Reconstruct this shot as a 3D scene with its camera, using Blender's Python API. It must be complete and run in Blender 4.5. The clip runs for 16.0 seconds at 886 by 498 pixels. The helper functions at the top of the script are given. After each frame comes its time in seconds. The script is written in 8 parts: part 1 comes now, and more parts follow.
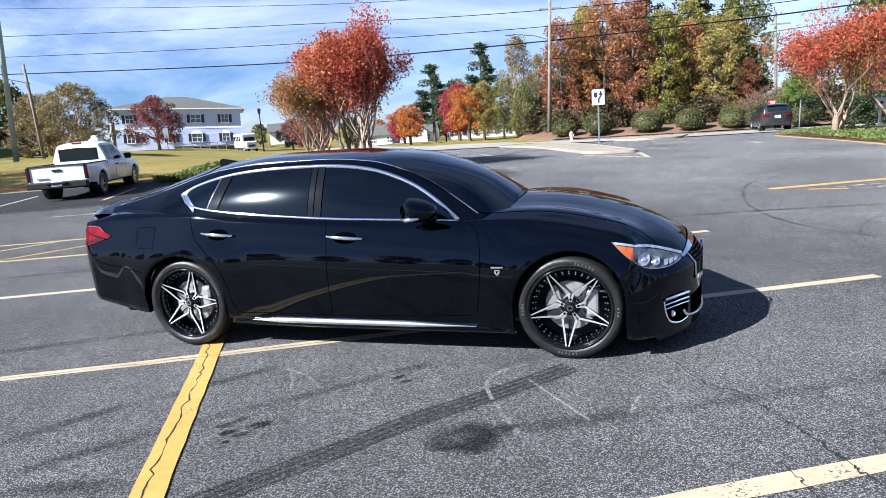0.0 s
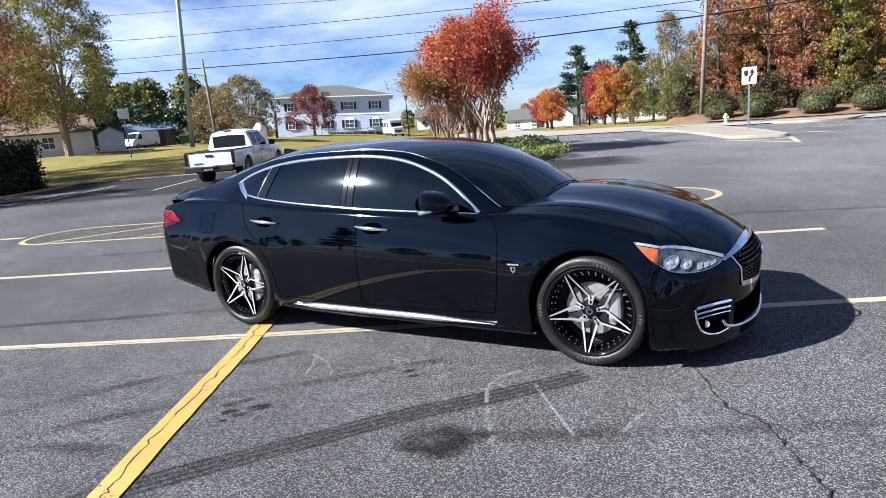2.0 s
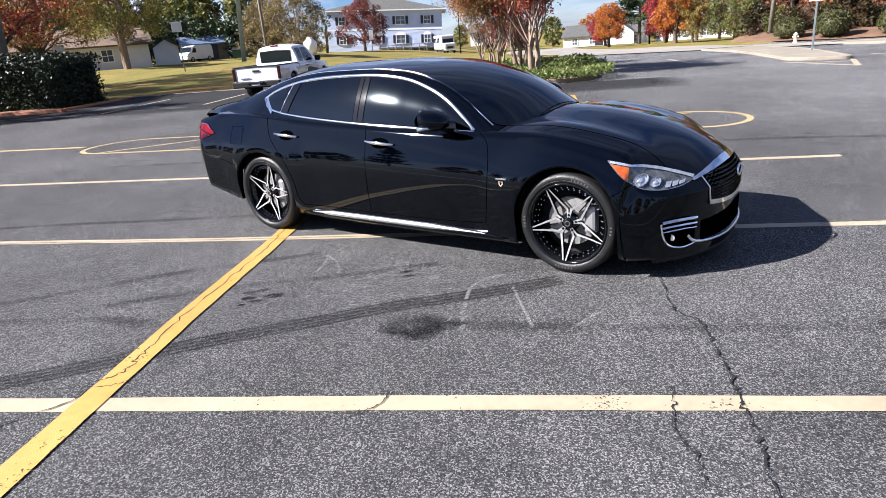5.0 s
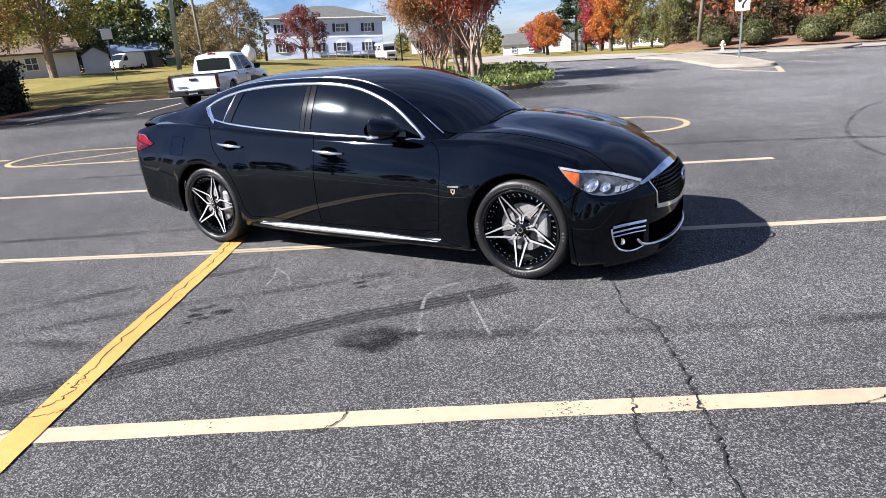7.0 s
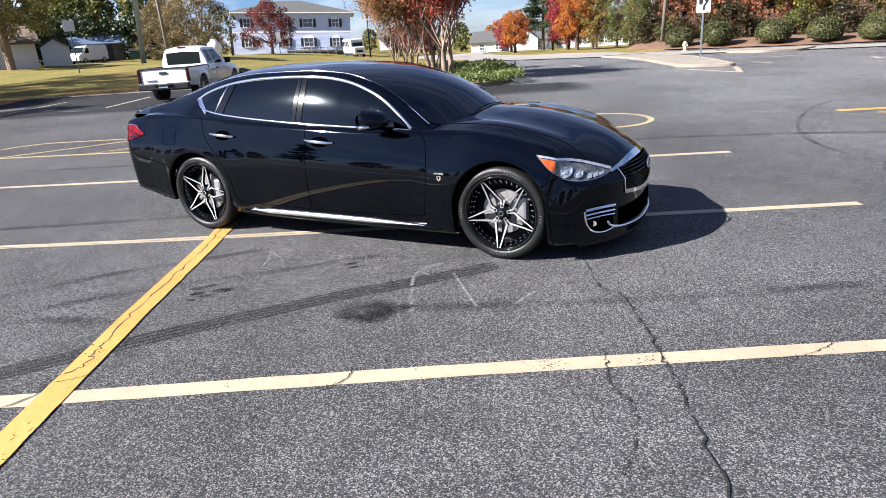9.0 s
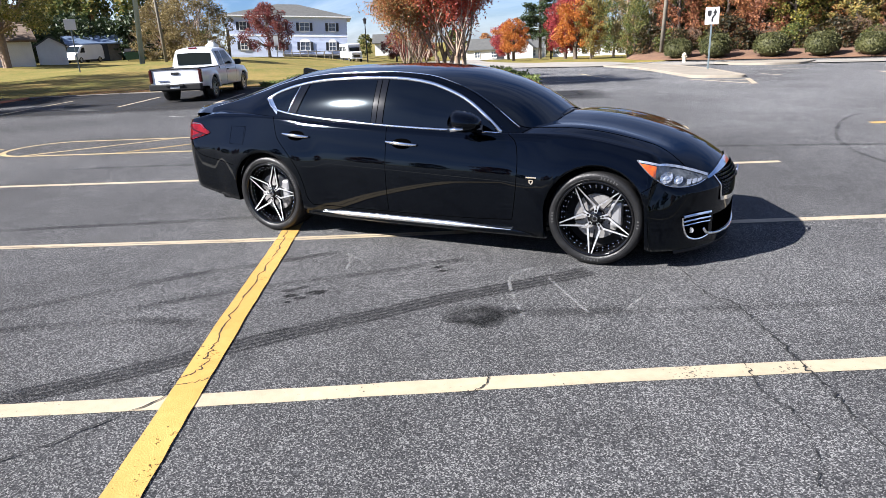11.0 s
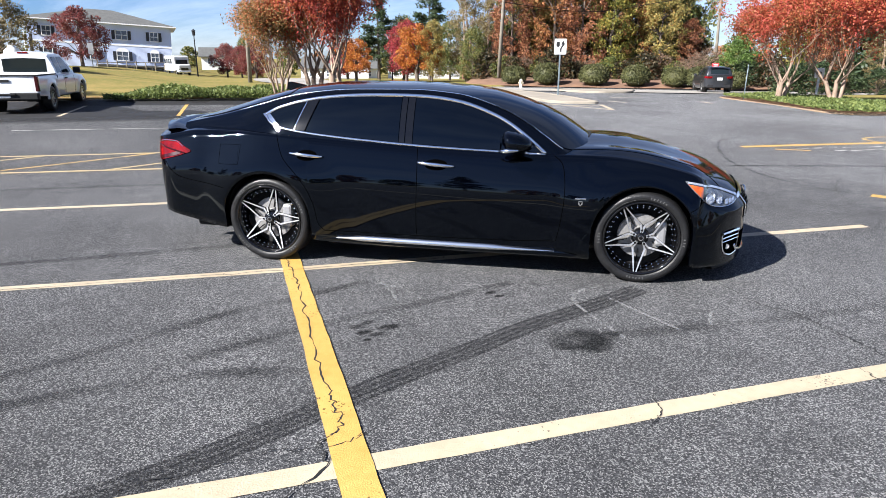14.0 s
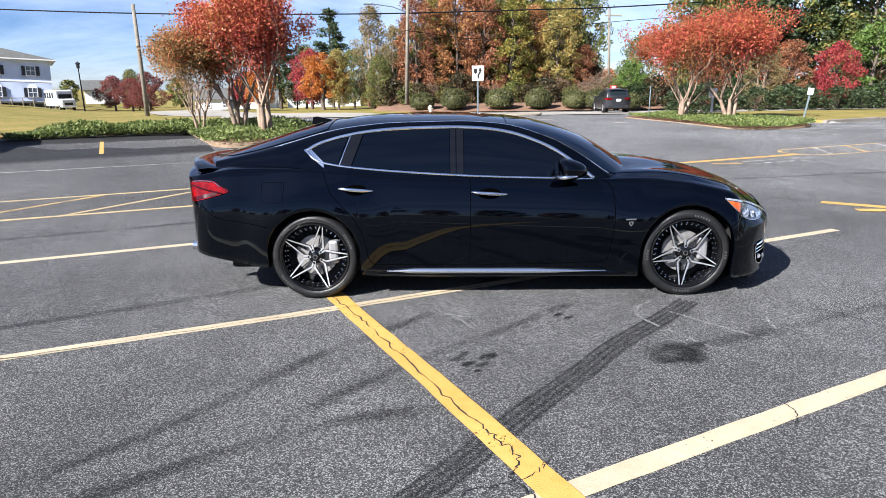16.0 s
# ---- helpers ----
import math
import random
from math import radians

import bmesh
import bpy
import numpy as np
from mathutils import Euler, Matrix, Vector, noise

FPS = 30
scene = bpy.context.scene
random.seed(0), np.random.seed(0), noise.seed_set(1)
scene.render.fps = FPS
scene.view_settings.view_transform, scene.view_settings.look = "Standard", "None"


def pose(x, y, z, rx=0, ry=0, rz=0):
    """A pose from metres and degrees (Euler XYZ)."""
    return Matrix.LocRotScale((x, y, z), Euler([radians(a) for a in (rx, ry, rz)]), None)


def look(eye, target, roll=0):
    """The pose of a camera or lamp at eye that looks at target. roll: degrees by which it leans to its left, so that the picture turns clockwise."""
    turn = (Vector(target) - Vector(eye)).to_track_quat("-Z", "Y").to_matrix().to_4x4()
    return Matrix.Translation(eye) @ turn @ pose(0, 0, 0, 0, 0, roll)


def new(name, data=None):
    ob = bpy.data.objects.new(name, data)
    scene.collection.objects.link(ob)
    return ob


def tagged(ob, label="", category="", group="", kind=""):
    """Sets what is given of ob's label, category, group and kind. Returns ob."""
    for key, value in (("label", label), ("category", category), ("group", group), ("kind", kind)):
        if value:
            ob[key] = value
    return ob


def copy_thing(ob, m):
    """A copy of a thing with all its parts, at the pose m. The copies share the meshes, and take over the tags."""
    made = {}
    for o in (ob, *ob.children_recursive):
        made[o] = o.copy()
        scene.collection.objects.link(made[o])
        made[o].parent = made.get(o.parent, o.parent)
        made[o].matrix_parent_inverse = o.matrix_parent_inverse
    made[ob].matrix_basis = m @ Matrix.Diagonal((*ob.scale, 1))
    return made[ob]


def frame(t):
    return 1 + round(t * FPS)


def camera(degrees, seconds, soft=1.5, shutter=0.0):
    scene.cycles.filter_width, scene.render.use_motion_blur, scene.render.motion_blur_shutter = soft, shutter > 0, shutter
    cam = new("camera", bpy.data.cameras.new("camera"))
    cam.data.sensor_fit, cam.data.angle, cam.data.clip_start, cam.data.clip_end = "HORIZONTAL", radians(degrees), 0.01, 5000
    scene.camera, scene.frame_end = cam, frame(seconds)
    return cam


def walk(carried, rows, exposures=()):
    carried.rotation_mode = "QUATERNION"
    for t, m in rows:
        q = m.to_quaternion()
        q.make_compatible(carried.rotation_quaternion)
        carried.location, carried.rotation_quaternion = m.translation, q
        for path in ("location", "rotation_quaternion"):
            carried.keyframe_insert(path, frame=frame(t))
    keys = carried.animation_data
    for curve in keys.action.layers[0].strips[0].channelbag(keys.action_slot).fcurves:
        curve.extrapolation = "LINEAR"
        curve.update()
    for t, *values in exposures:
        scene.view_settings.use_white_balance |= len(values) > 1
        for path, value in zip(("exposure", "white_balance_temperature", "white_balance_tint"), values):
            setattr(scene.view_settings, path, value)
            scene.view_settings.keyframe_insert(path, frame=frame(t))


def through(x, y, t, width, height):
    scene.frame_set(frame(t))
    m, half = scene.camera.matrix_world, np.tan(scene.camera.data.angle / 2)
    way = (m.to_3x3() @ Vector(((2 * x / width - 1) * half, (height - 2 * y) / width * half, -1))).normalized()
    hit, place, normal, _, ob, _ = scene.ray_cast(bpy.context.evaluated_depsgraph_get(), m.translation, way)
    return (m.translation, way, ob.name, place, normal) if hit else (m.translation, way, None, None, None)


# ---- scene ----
cam = camera(70.0, 16.0, soft=0.6)
PATH = [
    (0, (3.443, -5.038, 1.653), (2.877, -3.163, 1.248), -4.2),
    (0.5, (3.615, -4.871, 1.643), (2.958, -3.027, 1.236), -4.5),
    (1, (3.809, -4.796, 1.64), (3.023, -3.004, 1.228), -5.0),
    (1.5, (4.076, -4.728, 1.646), (3.179, -2.989, 1.233), -5.2),
    (2, (4.196, -4.592, 1.622), (3.211, -2.902, 1.206), -5.1),
    (2.5, (4.299, -4.526, 1.648), (3.186, -2.918, 1.23), -4.2),
    (3, (4.51, -4.534, 1.642), (3.285, -3.014, 1.203), -4.1),
    (3.5, (4.609, -4.583, 1.649), (3.378, -3.081, 1.17), -4.3),
    (4, (4.638, -4.729, 1.635), (3.472, -3.202, 1.082), -4.5),
    (4.5, (4.725, -4.79, 1.637), (3.611, -3.246, 1.022), -4.6),
    (4.7, (4.766, -4.786, 1.635), (3.657, -3.247, 1.001), -4.7),
    (6.8, (4.736, -4.706, 1.64), (3.753, -3.085, 1.001), -4.7),
    (7, (4.699, -4.765, 1.64), (3.74, -3.128, 1.006), -4.6),
    (7.5, (4.667, -4.93, 1.632), (3.775, -3.262, 0.982), -4.5),
    (8, (4.782, -4.992, 1.646), (3.904, -3.316, 0.996), -4.1),
    (8.2, (4.836, -5.018, 1.645), (3.956, -3.342, 0.999), -4.3),
    (10.3, (4.383, -5.305, 1.671), (3.539, -3.614, 1.016), -2.7),
    (10.5, (4.31, -5.306, 1.647), (3.463, -3.611, 1.009), -2.8),
    (11, (4.026, -5.442, 1.658), (3.189, -3.739, 1.026), -2.6),
    (11.5, (3.776, -5.543, 1.669), (2.968, -3.823, 1.043), -2.2),
    (12, (3.484, -5.538, 1.645), (2.709, -3.8, 1.027), -2.0),
    (12.5, (3.194, -5.642, 1.664), (2.501, -3.87, 1.047), -1.3),
    (13, (2.907, -5.771, 1.681), (2.356, -3.948, 1.069), -0.1),
    (13.5, (2.648, -5.746, 1.649), (2.195, -3.892, 1.051), 0.5),
    (14, (2.392, -5.749, 1.673), (2.049, -3.868, 1.087), 0.2),
    (14.5, (2.072, -5.852, 1.699), (1.838, -3.95, 1.127), -0.8),
    (15, (1.796, -5.826, 1.675), (1.635, -3.913, 1.117), -0.8),
    (15.5, (1.514, -5.789, 1.698), (1.409, -3.865, 1.162), -1.0),
    (16, (1.183, -5.912, 1.726), (1.137, -3.979, 1.213), -1.0),
]
walk(cam, [(t, look(eye, target, roll)) for t, eye, target, roll in PATH], [(0.0, 1.84, 5850, 10), (3.5, 1.82, 6120, 12), (5.0, 1.81, 6230, 15), (16.0, 1.86, 6150, 11)])

# ---- light ----
SUN_EL, SUN_AZ = radians(36.8), radians(-135.0)
world = bpy.data.worlds.new("world")
scene.world = world
world.use_nodes = True
wn, wl = world.node_tree.nodes, world.node_tree.links
sky = wn.new("ShaderNodeTexSky")
sky.sky_type, sky.sun_disc = "NISHITA", False
sky.sun_elevation, sky.sun_rotation = SUN_EL, radians(225.0)
sky.air_density, sky.dust_density, sky.ozone_density = 1.0, 0.6, 4.0
# thin high cloud streaks
wco = wn.new("ShaderNodeTexCoord")
wmap = wn.new("ShaderNodeMapping")
wmap.inputs["Rotation"].default_value = (0, 0, radians(35))
wmap.inputs["Scale"].default_value = (1.0, 2.4, 6.0)
wnoise = wn.new("ShaderNodeTexNoise")
wnoise.inputs["Scale"].default_value = 1.3
wnoise.inputs["Detail"].default_value = 8
wnoise.inputs["Roughness"].default_value = 0.62
wnoise.inputs["Distortion"].default_value = 0.7
wramp = wn.new("ShaderNodeValToRGB")
wramp.color_ramp.elements[0].position, wramp.color_ramp.elements[1].position = 0.33, 0.84
wramp.color_ramp.elements[1].color = (0.62, 0.62, 0.62, 1)
wmix = wn.new("ShaderNodeMix")
wmix.data_type = "RGBA"
wmix.inputs[7].default_value = (18.5, 19.0, 19.6, 1)
wsky, wnorm = wn.new("ShaderNodeMapping"), wn.new("ShaderNodeVectorMath")
wsky.inputs["Scale"].default_value = (0.65, 0.65, 1.0)
wnorm.operation = "NORMALIZE"
wl.new(wco.outputs["Generated"], wsky.inputs["Vector"])
wl.new(wsky.outputs["Vector"], wnorm.inputs[0])
wl.new(wnorm.outputs["Vector"], sky.inputs["Vector"])
wl.new(wco.outputs["Generated"], wmap.inputs["Vector"])
wl.new(wmap.outputs["Vector"], wnoise.inputs["Vector"])
wl.new(wnoise.outputs["Fac"], wramp.inputs["Fac"])
# the streaks lie low, the sky overhead is clear
wsep, wlow, wmul = wn.new("ShaderNodeSeparateXYZ"), wn.new("ShaderNodeMapRange"), wn.new("ShaderNodeMath")
wlow.interpolation_type = "SMOOTHSTEP"
wlow.inputs["From Min"].default_value, wlow.inputs["From Max"].default_value = 0.12, 0.36
wlow.inputs["To Min"].default_value, wlow.inputs["To Max"].default_value = 1.0, 0.34
wmul.operation = "MULTIPLY"
wl.new(wco.outputs["Generated"], wsep.inputs["Vector"])
wl.new(wsep.outputs["Z"], wlow.inputs["Value"])
wl.new(wramp.outputs["Color"], wmul.inputs[0])
wl.new(wlow.outputs["Result"], wmul.inputs[1])
wl.new(wmul.outputs["Value"], wmix.inputs[0])
# a clear autumn sky, deeper blue than the model's
wtint = wn.new("ShaderNodeMix")
wtint.data_type, wtint.blend_type = "RGBA", "MULTIPLY"
wtint.inputs[0].default_value = 1.0
wtint.inputs[7].default_value = (0.79, 0.97, 1.28, 1)
wl.new(sky.outputs["Color"], wtint.inputs[6])
wl.new(wtint.outputs[2], wmix.inputs[6])
wl.new(wmix.outputs[2], wn["Background"].inputs["Color"])
wn["Background"].inputs["Strength"].default_value = 0.032
sun = new("sun", bpy.data.lights.new("sun", "SUN"))
sun.data.energy, sun.data.angle, sun.data.color = 5.0, radians(0.55), (1.0, 0.955, 0.885)
SUN_DIR = Vector((math.cos(SUN_EL) * math.cos(SUN_AZ), math.cos(SUN_EL) * math.sin(SUN_AZ), math.sin(SUN_EL)))
sun.matrix_world = look(SUN_DIR * 100, (0, 0, 0))


# ---- materials ----
def material(name, a, b=None, scale=4.0, rough=0.6, metal=0.0, bump=0.0, bump_scale=40.0, spec=0.5, coat=0.0, fine=0.35, vary=0.0, rough_vary=0.0, coat_rough=0.02, spec_tint=(1, 1, 1)):
    """A surface between colours a and b by noise at two scales, with relief; vary: brightness change from object to object."""
    m = bpy.data.materials.new(name)
    m.use_nodes = True
    nt, lk = m.node_tree.nodes, m.node_tree.links
    p = nt["Principled BSDF"]
    p.inputs["Roughness"].default_value, p.inputs["Metallic"].default_value = rough, metal
    p.inputs["Specular IOR Level"].default_value, p.inputs["Coat Weight"].default_value = spec, coat
    p.inputs["Coat Roughness"].default_value = coat_rough
    p.inputs["Specular Tint"].default_value = (*spec_tint, 1)
    p.inputs["Base Color"].default_value = (*a, 1)
    if b is None and not bump:
        return m
    co = nt.new("ShaderNodeTexCoord")
    if b is not None:
        n1, n2 = nt.new("ShaderNodeTexNoise"), nt.new("ShaderNodeTexNoise")
        n1.inputs["Scale"].default_value, n2.inputs["Scale"].default_value = scale, scale * 11
        n1.inputs["Detail"].default_value, n2.inputs["Detail"].default_value = 4, 3
        mixv = nt.new("ShaderNodeMix")
        mixv.inputs[0].default_value = fine
        lk.new(co.outputs["Object"], n1.inputs["Vector"])
        lk.new(co.outputs["Object"], n2.inputs["Vector"])
        lk.new(n1.outputs["Fac"], mixv.inputs[2])
        lk.new(n2.outputs["Fac"], mixv.inputs[3])
        ramp = nt.new("ShaderNodeValToRGB")
        ramp.color_ramp.elements[0].position, ramp.color_ramp.elements[1].position = 0.36, 0.64
        ramp.color_ramp.elements[0].color, ramp.color_ramp.elements[1].color = (*a, 1), (*b, 1)
        lk.new(mixv.outputs[0], ramp.inputs["Fac"])
        out = ramp.outputs["Color"]
        if vary:
            info, hsv, mr = nt.new("ShaderNodeObjectInfo"), nt.new("ShaderNodeHueSaturation"), nt.new("ShaderNodeMapRange")
            mr.inputs["To Min"].default_value, mr.inputs["To Max"].default_value = 1 - vary, 1 + vary
            lk.new(info.outputs["Random"], mr.inputs["Value"])
            lk.new(mr.outputs["Result"], hsv.inputs["Value"])
            lk.new(out, hsv.inputs["Color"])
            out = hsv.outputs["Color"]
        lk.new(out, p.inputs["Base Color"])
        if rough_vary:
            rr = nt.new("ShaderNodeMapRange")
            rr.inputs["To Min"].default_value, rr.inputs["To Max"].default_value = rough - rough_vary, rough + rough_vary
            lk.new(n1.outputs["Fac"], rr.inputs["Value"])
            lk.new(rr.outputs["Result"], p.inputs["Roughness"])
    if bump:
        nb, bp = nt.new("ShaderNodeTexNoise"), nt.new("ShaderNodeBump")
        nb.inputs["Scale"].default_value, nb.inputs["Detail"].default_value = bump_scale, 4
        bp.inputs["Strength"].default_value, bp.inputs["Distance"].default_value = bump, 0.02
        lk.new(co.outputs["Object"], nb.inputs["Vector"])
        lk.new(nb.outputs["Fac"], bp.inputs["Height"])
        lk.new(bp.outputs["Normal"], p.inputs["Normal"])
    return m


def foliage(name, colours, through=0.35, rough=0.55, blend=0.5):
    """Leaves: a colour from the ramp for each leaf, some light passing through."""
    m = bpy.data.materials.new(name)
    m.use_nodes = True
    nt, lk = m.node_tree.nodes, m.node_tree.links
    p, out = nt["Principled BSDF"], nt["Material Output"]
    geo, ramp, mixs, tr = nt.new("ShaderNodeNewGeometry"), nt.new("ShaderNodeValToRGB"), nt.new("ShaderNodeMixShader"), nt.new("ShaderNodeBsdfTranslucent")
    co, no, mv = nt.new("ShaderNodeTexCoord"), nt.new("ShaderNodeTexNoise"), nt.new("ShaderNodeMix")
    no.inputs["Scale"].default_value = 0.55
    mv.inputs[0].default_value = blend
    lk.new(co.outputs["Object"], no.inputs["Vector"])
    lk.new(geo.outputs["Random Per Island"], mv.inputs[2])
    lk.new(no.outputs["Fac"], mv.inputs[3])
    els = ramp.color_ramp.elements
    while len(els) < len(colours):
        els.new(0.5)
    for i, (e, c) in enumerate(zip(els, colours)):
        e.position, e.color = 0.22 + 0.56 * i / (len(colours) - 1), (*c, 1)
    lk.new(mv.outputs[0], ramp.inputs["Fac"])
    lk.new(ramp.outputs["Color"], p.inputs["Base Color"])
    lk.new(ramp.outputs["Color"], tr.inputs["Color"])
    p.inputs["Roughness"].default_value, p.inputs["Specular IOR Level"].default_value = rough, 0.3
    mixs.inputs["Fac"].default_value = through
    lk.new(p.outputs["BSDF"], mixs.inputs[1])
    lk.new(tr.outputs["BSDF"], mixs.inputs[2])
    lk.new(mixs.outputs["Shader"], out.inputs["Surface"])
    return m


def asphalt_material():
    m = bpy.data.materials.new("asphalt")
    m.use_nodes = True
    nt, lk = m.node_tree.nodes, m.node_tree.links
    p = nt["Principled BSDF"]
    co = nt.new("ShaderNodeTexCoord")
    vo = nt.new("ShaderNodeTexVoronoi")
    vo.inputs["Scale"].default_value = 175
    sp = nt.new("ShaderNodeValToRGB")
    sp.color_ramp.elements[0].position, sp.color_ramp.elements[0].color = 0.15, (0.017, 0.0175, 0.0185, 1)
    sp.color_ramp.elements[1].position, sp.color_ramp.elements[1].color = 0.68, (0.058, 0.058, 0.061, 1)
    hi = sp.color_ramp.elements.new(0.93)
    hi.color = (0.19, 0.188, 0.184, 1)
    sep = nt.new("ShaderNodeSeparateColor")
    big, mid = nt.new("ShaderNodeTexNoise"), nt.new("ShaderNodeTexNoise")
    big.inputs["Scale"].default_value, big.inputs["Detail"].default_value = 0.33, 5
    mid.inputs["Scale"].default_value, mid.inputs["Detail"].default_value = 3.1, 5
    mb, mm = nt.new("ShaderNodeMapRange"), nt.new("ShaderNodeMapRange")
    for r, lo, hi2 in ((mb, 0.72, 1.3), (mm, 0.86, 1.14)):
        r.inputs["From Min"].default_value, r.inputs["From Max"].default_value = 0.3, 0.7
        r.inputs["To Min"].default_value, r.inputs["To Max"].default_value = lo, hi2
    mul, hsv = nt.new("ShaderNodeMath"), nt.new("ShaderNodeHueSaturation")
    mul.operation = "MULTIPLY"
    # base colour rises to 1.7 times outwards along x and y; stalls stay dark
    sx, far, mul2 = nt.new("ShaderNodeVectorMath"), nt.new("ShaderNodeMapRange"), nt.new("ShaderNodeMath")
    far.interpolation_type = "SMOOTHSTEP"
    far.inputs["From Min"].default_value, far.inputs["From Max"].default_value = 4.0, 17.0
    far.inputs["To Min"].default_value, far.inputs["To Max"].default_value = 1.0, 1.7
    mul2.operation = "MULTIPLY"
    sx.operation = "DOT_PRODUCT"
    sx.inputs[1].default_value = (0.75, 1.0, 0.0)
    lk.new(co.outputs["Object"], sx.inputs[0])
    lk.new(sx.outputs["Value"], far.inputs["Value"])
    for n in (vo, big, mid):
        lk.new(co.outputs["Object"], n.inputs["Vector"])
    lk.new(vo.outputs["Color"], sep.inputs["Color"])
    lk.new(sep.outputs["Red"], sp.inputs["Fac"])
    lk.new(big.outputs["Fac"], mb.inputs["Value"])
    lk.new(mid.outputs["Fac"], mm.inputs["Value"])
    lk.new(mb.outputs["Result"], mul.inputs[0])
    lk.new(mm.outputs["Result"], mul.inputs[1])
    lk.new(sp.outputs["Color"], hsv.inputs["Color"])
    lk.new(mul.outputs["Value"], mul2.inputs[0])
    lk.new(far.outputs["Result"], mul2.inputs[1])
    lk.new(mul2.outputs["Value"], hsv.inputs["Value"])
    lk.new(hsv.outputs["Color"], p.inputs["Base Color"])
    p.inputs["Roughness"].default_value, p.inputs["Specular IOR Level"].default_value = 0.8, 0.15
    bp = nt.new("ShaderNodeBump")
    bp.inputs["Strength"].default_value, bp.inputs["Distance"].default_value = 0.9, 0.004
    lk.new(sep.outputs["Green"], bp.inputs["Height"])
    lk.new(bp.outputs["Normal"], p.inputs["Normal"])
    return m


def worn_paint(name, a, b, gone=0.42, scale=55.0):
    """Road paint whose worn spots let the asphalt show."""
    m = material(name, a, b, scale=1.7, rough=0.65, bump=0.25, bump_scale=120)
    nt, lk = m.node_tree.nodes, m.node_tree.links
    p, out = nt["Principled BSDF"], nt["Material Output"]
    co, n1, n2, mv, rp = nt.new("ShaderNodeTexCoord"), nt.new("ShaderNodeTexNoise"), nt.new("ShaderNodeTexNoise"), nt.new("ShaderNodeMix"), nt.new("ShaderNodeValToRGB")
    n1.inputs["Scale"].default_value, n2.inputs["Scale"].default_value = scale, 2.4
    n1.inputs["Detail"].default_value, n2.inputs["Detail"].default_value = 6, 5
    mv.inputs[0].default_value = 0.4
    tr, mx = nt.new("ShaderNodeBsdfTransparent"), nt.new("ShaderNodeMixShader")
    rp.color_ramp.elements[0].position, rp.color_ramp.elements[1].position = gone - 0.03, gone + 0.02
    lk.new(co.outputs["Object"], n1.inputs["Vector"])
    lk.new(co.outputs["Object"], n2.inputs["Vector"])
    lk.new(n1.outputs["Fac"], mv.inputs[2])
    lk.new(n2.outputs["Fac"], mv.inputs[3])
    lk.new(mv.outputs[0], rp.inputs["Fac"])
    lk.new(rp.outputs["Color"], mx.inputs["Fac"])
    lk.new(tr.outputs["BSDF"], mx.inputs[1])
    lk.new(p.outputs["BSDF"], mx.inputs[2])
    lk.new(mx.outputs["Shader"], out.inputs["Surface"])
    return m


def stain(name, colour, cover=0.5, scale=9.0, rough=0.7, low=0.32, high=0.62):
    """A see-through mark on the ground with a ragged cover, thinning towards its rim by the mesh's own edge value."""
    m = bpy.data.materials.new(name)
    m.use_nodes = True
    nt, lk = m.node_tree.nodes, m.node_tree.links
    p, out = nt["Principled BSDF"], nt["Material Output"]
    p.inputs["Base Color"].default_value, p.inputs["Roughness"].default_value = (*colour, 1), rough
    p.inputs["Specular IOR Level"].default_value = 0.2
    co, n1, at, mu, mu2 = nt.new("ShaderNodeTexCoord"), nt.new("ShaderNodeTexNoise"), nt.new("ShaderNodeAttribute"), nt.new("ShaderNodeMath"), nt.new("ShaderNodeMath")
    n2, mr2 = nt.new("ShaderNodeTexNoise"), nt.new("ShaderNodeMapRange")
    at.attribute_name = "cover"
    n1.inputs["Scale"].default_value, n1.inputs["Detail"].default_value = scale, 6
    n2.inputs["Scale"].default_value, n2.inputs["Detail"].default_value = 90, 2
    mr = nt.new("ShaderNodeMapRange")
    for r in (mr, mr2):
        r.inputs["From Min"].default_value, r.inputs["From Max"].default_value = low, high
    mr.inputs["To Max"].default_value = cover
    mr2.inputs["To Min"].default_value = 0.5
    mu.operation = mu2.operation = "MULTIPLY"
    tr, mx = nt.new("ShaderNodeBsdfTransparent"), nt.new("ShaderNodeMixShader")
    lk.new(co.outputs["Object"], n1.inputs["Vector"])
    lk.new(co.outputs["Object"], n2.inputs["Vector"])
    lk.new(n1.outputs["Fac"], mr.inputs["Value"])
    lk.new(n2.outputs["Fac"], mr2.inputs["Value"])
    lk.new(mr.outputs["Result"], mu.inputs[0])
    lk.new(at.outputs["Fac"], mu.inputs[1])
    lk.new(mu.outputs["Value"], mu2.inputs[0])
    lk.new(mr2.outputs["Result"], mu2.inputs[1])
    lk.new(mu2.outputs["Value"], mx.inputs["Fac"])
    lk.new(tr.outputs["BSDF"], mx.inputs[1])
    lk.new(p.outputs["BSDF"], mx.inputs[2])
    lk.new(mx.outputs["Shader"], out.inputs["Surface"])
    return m


def glass(name, colour=(0.005, 0.006, 0.008), rough=0.015, spec=0.5):
    return material(name, colour, rough=rough, spec=spec)


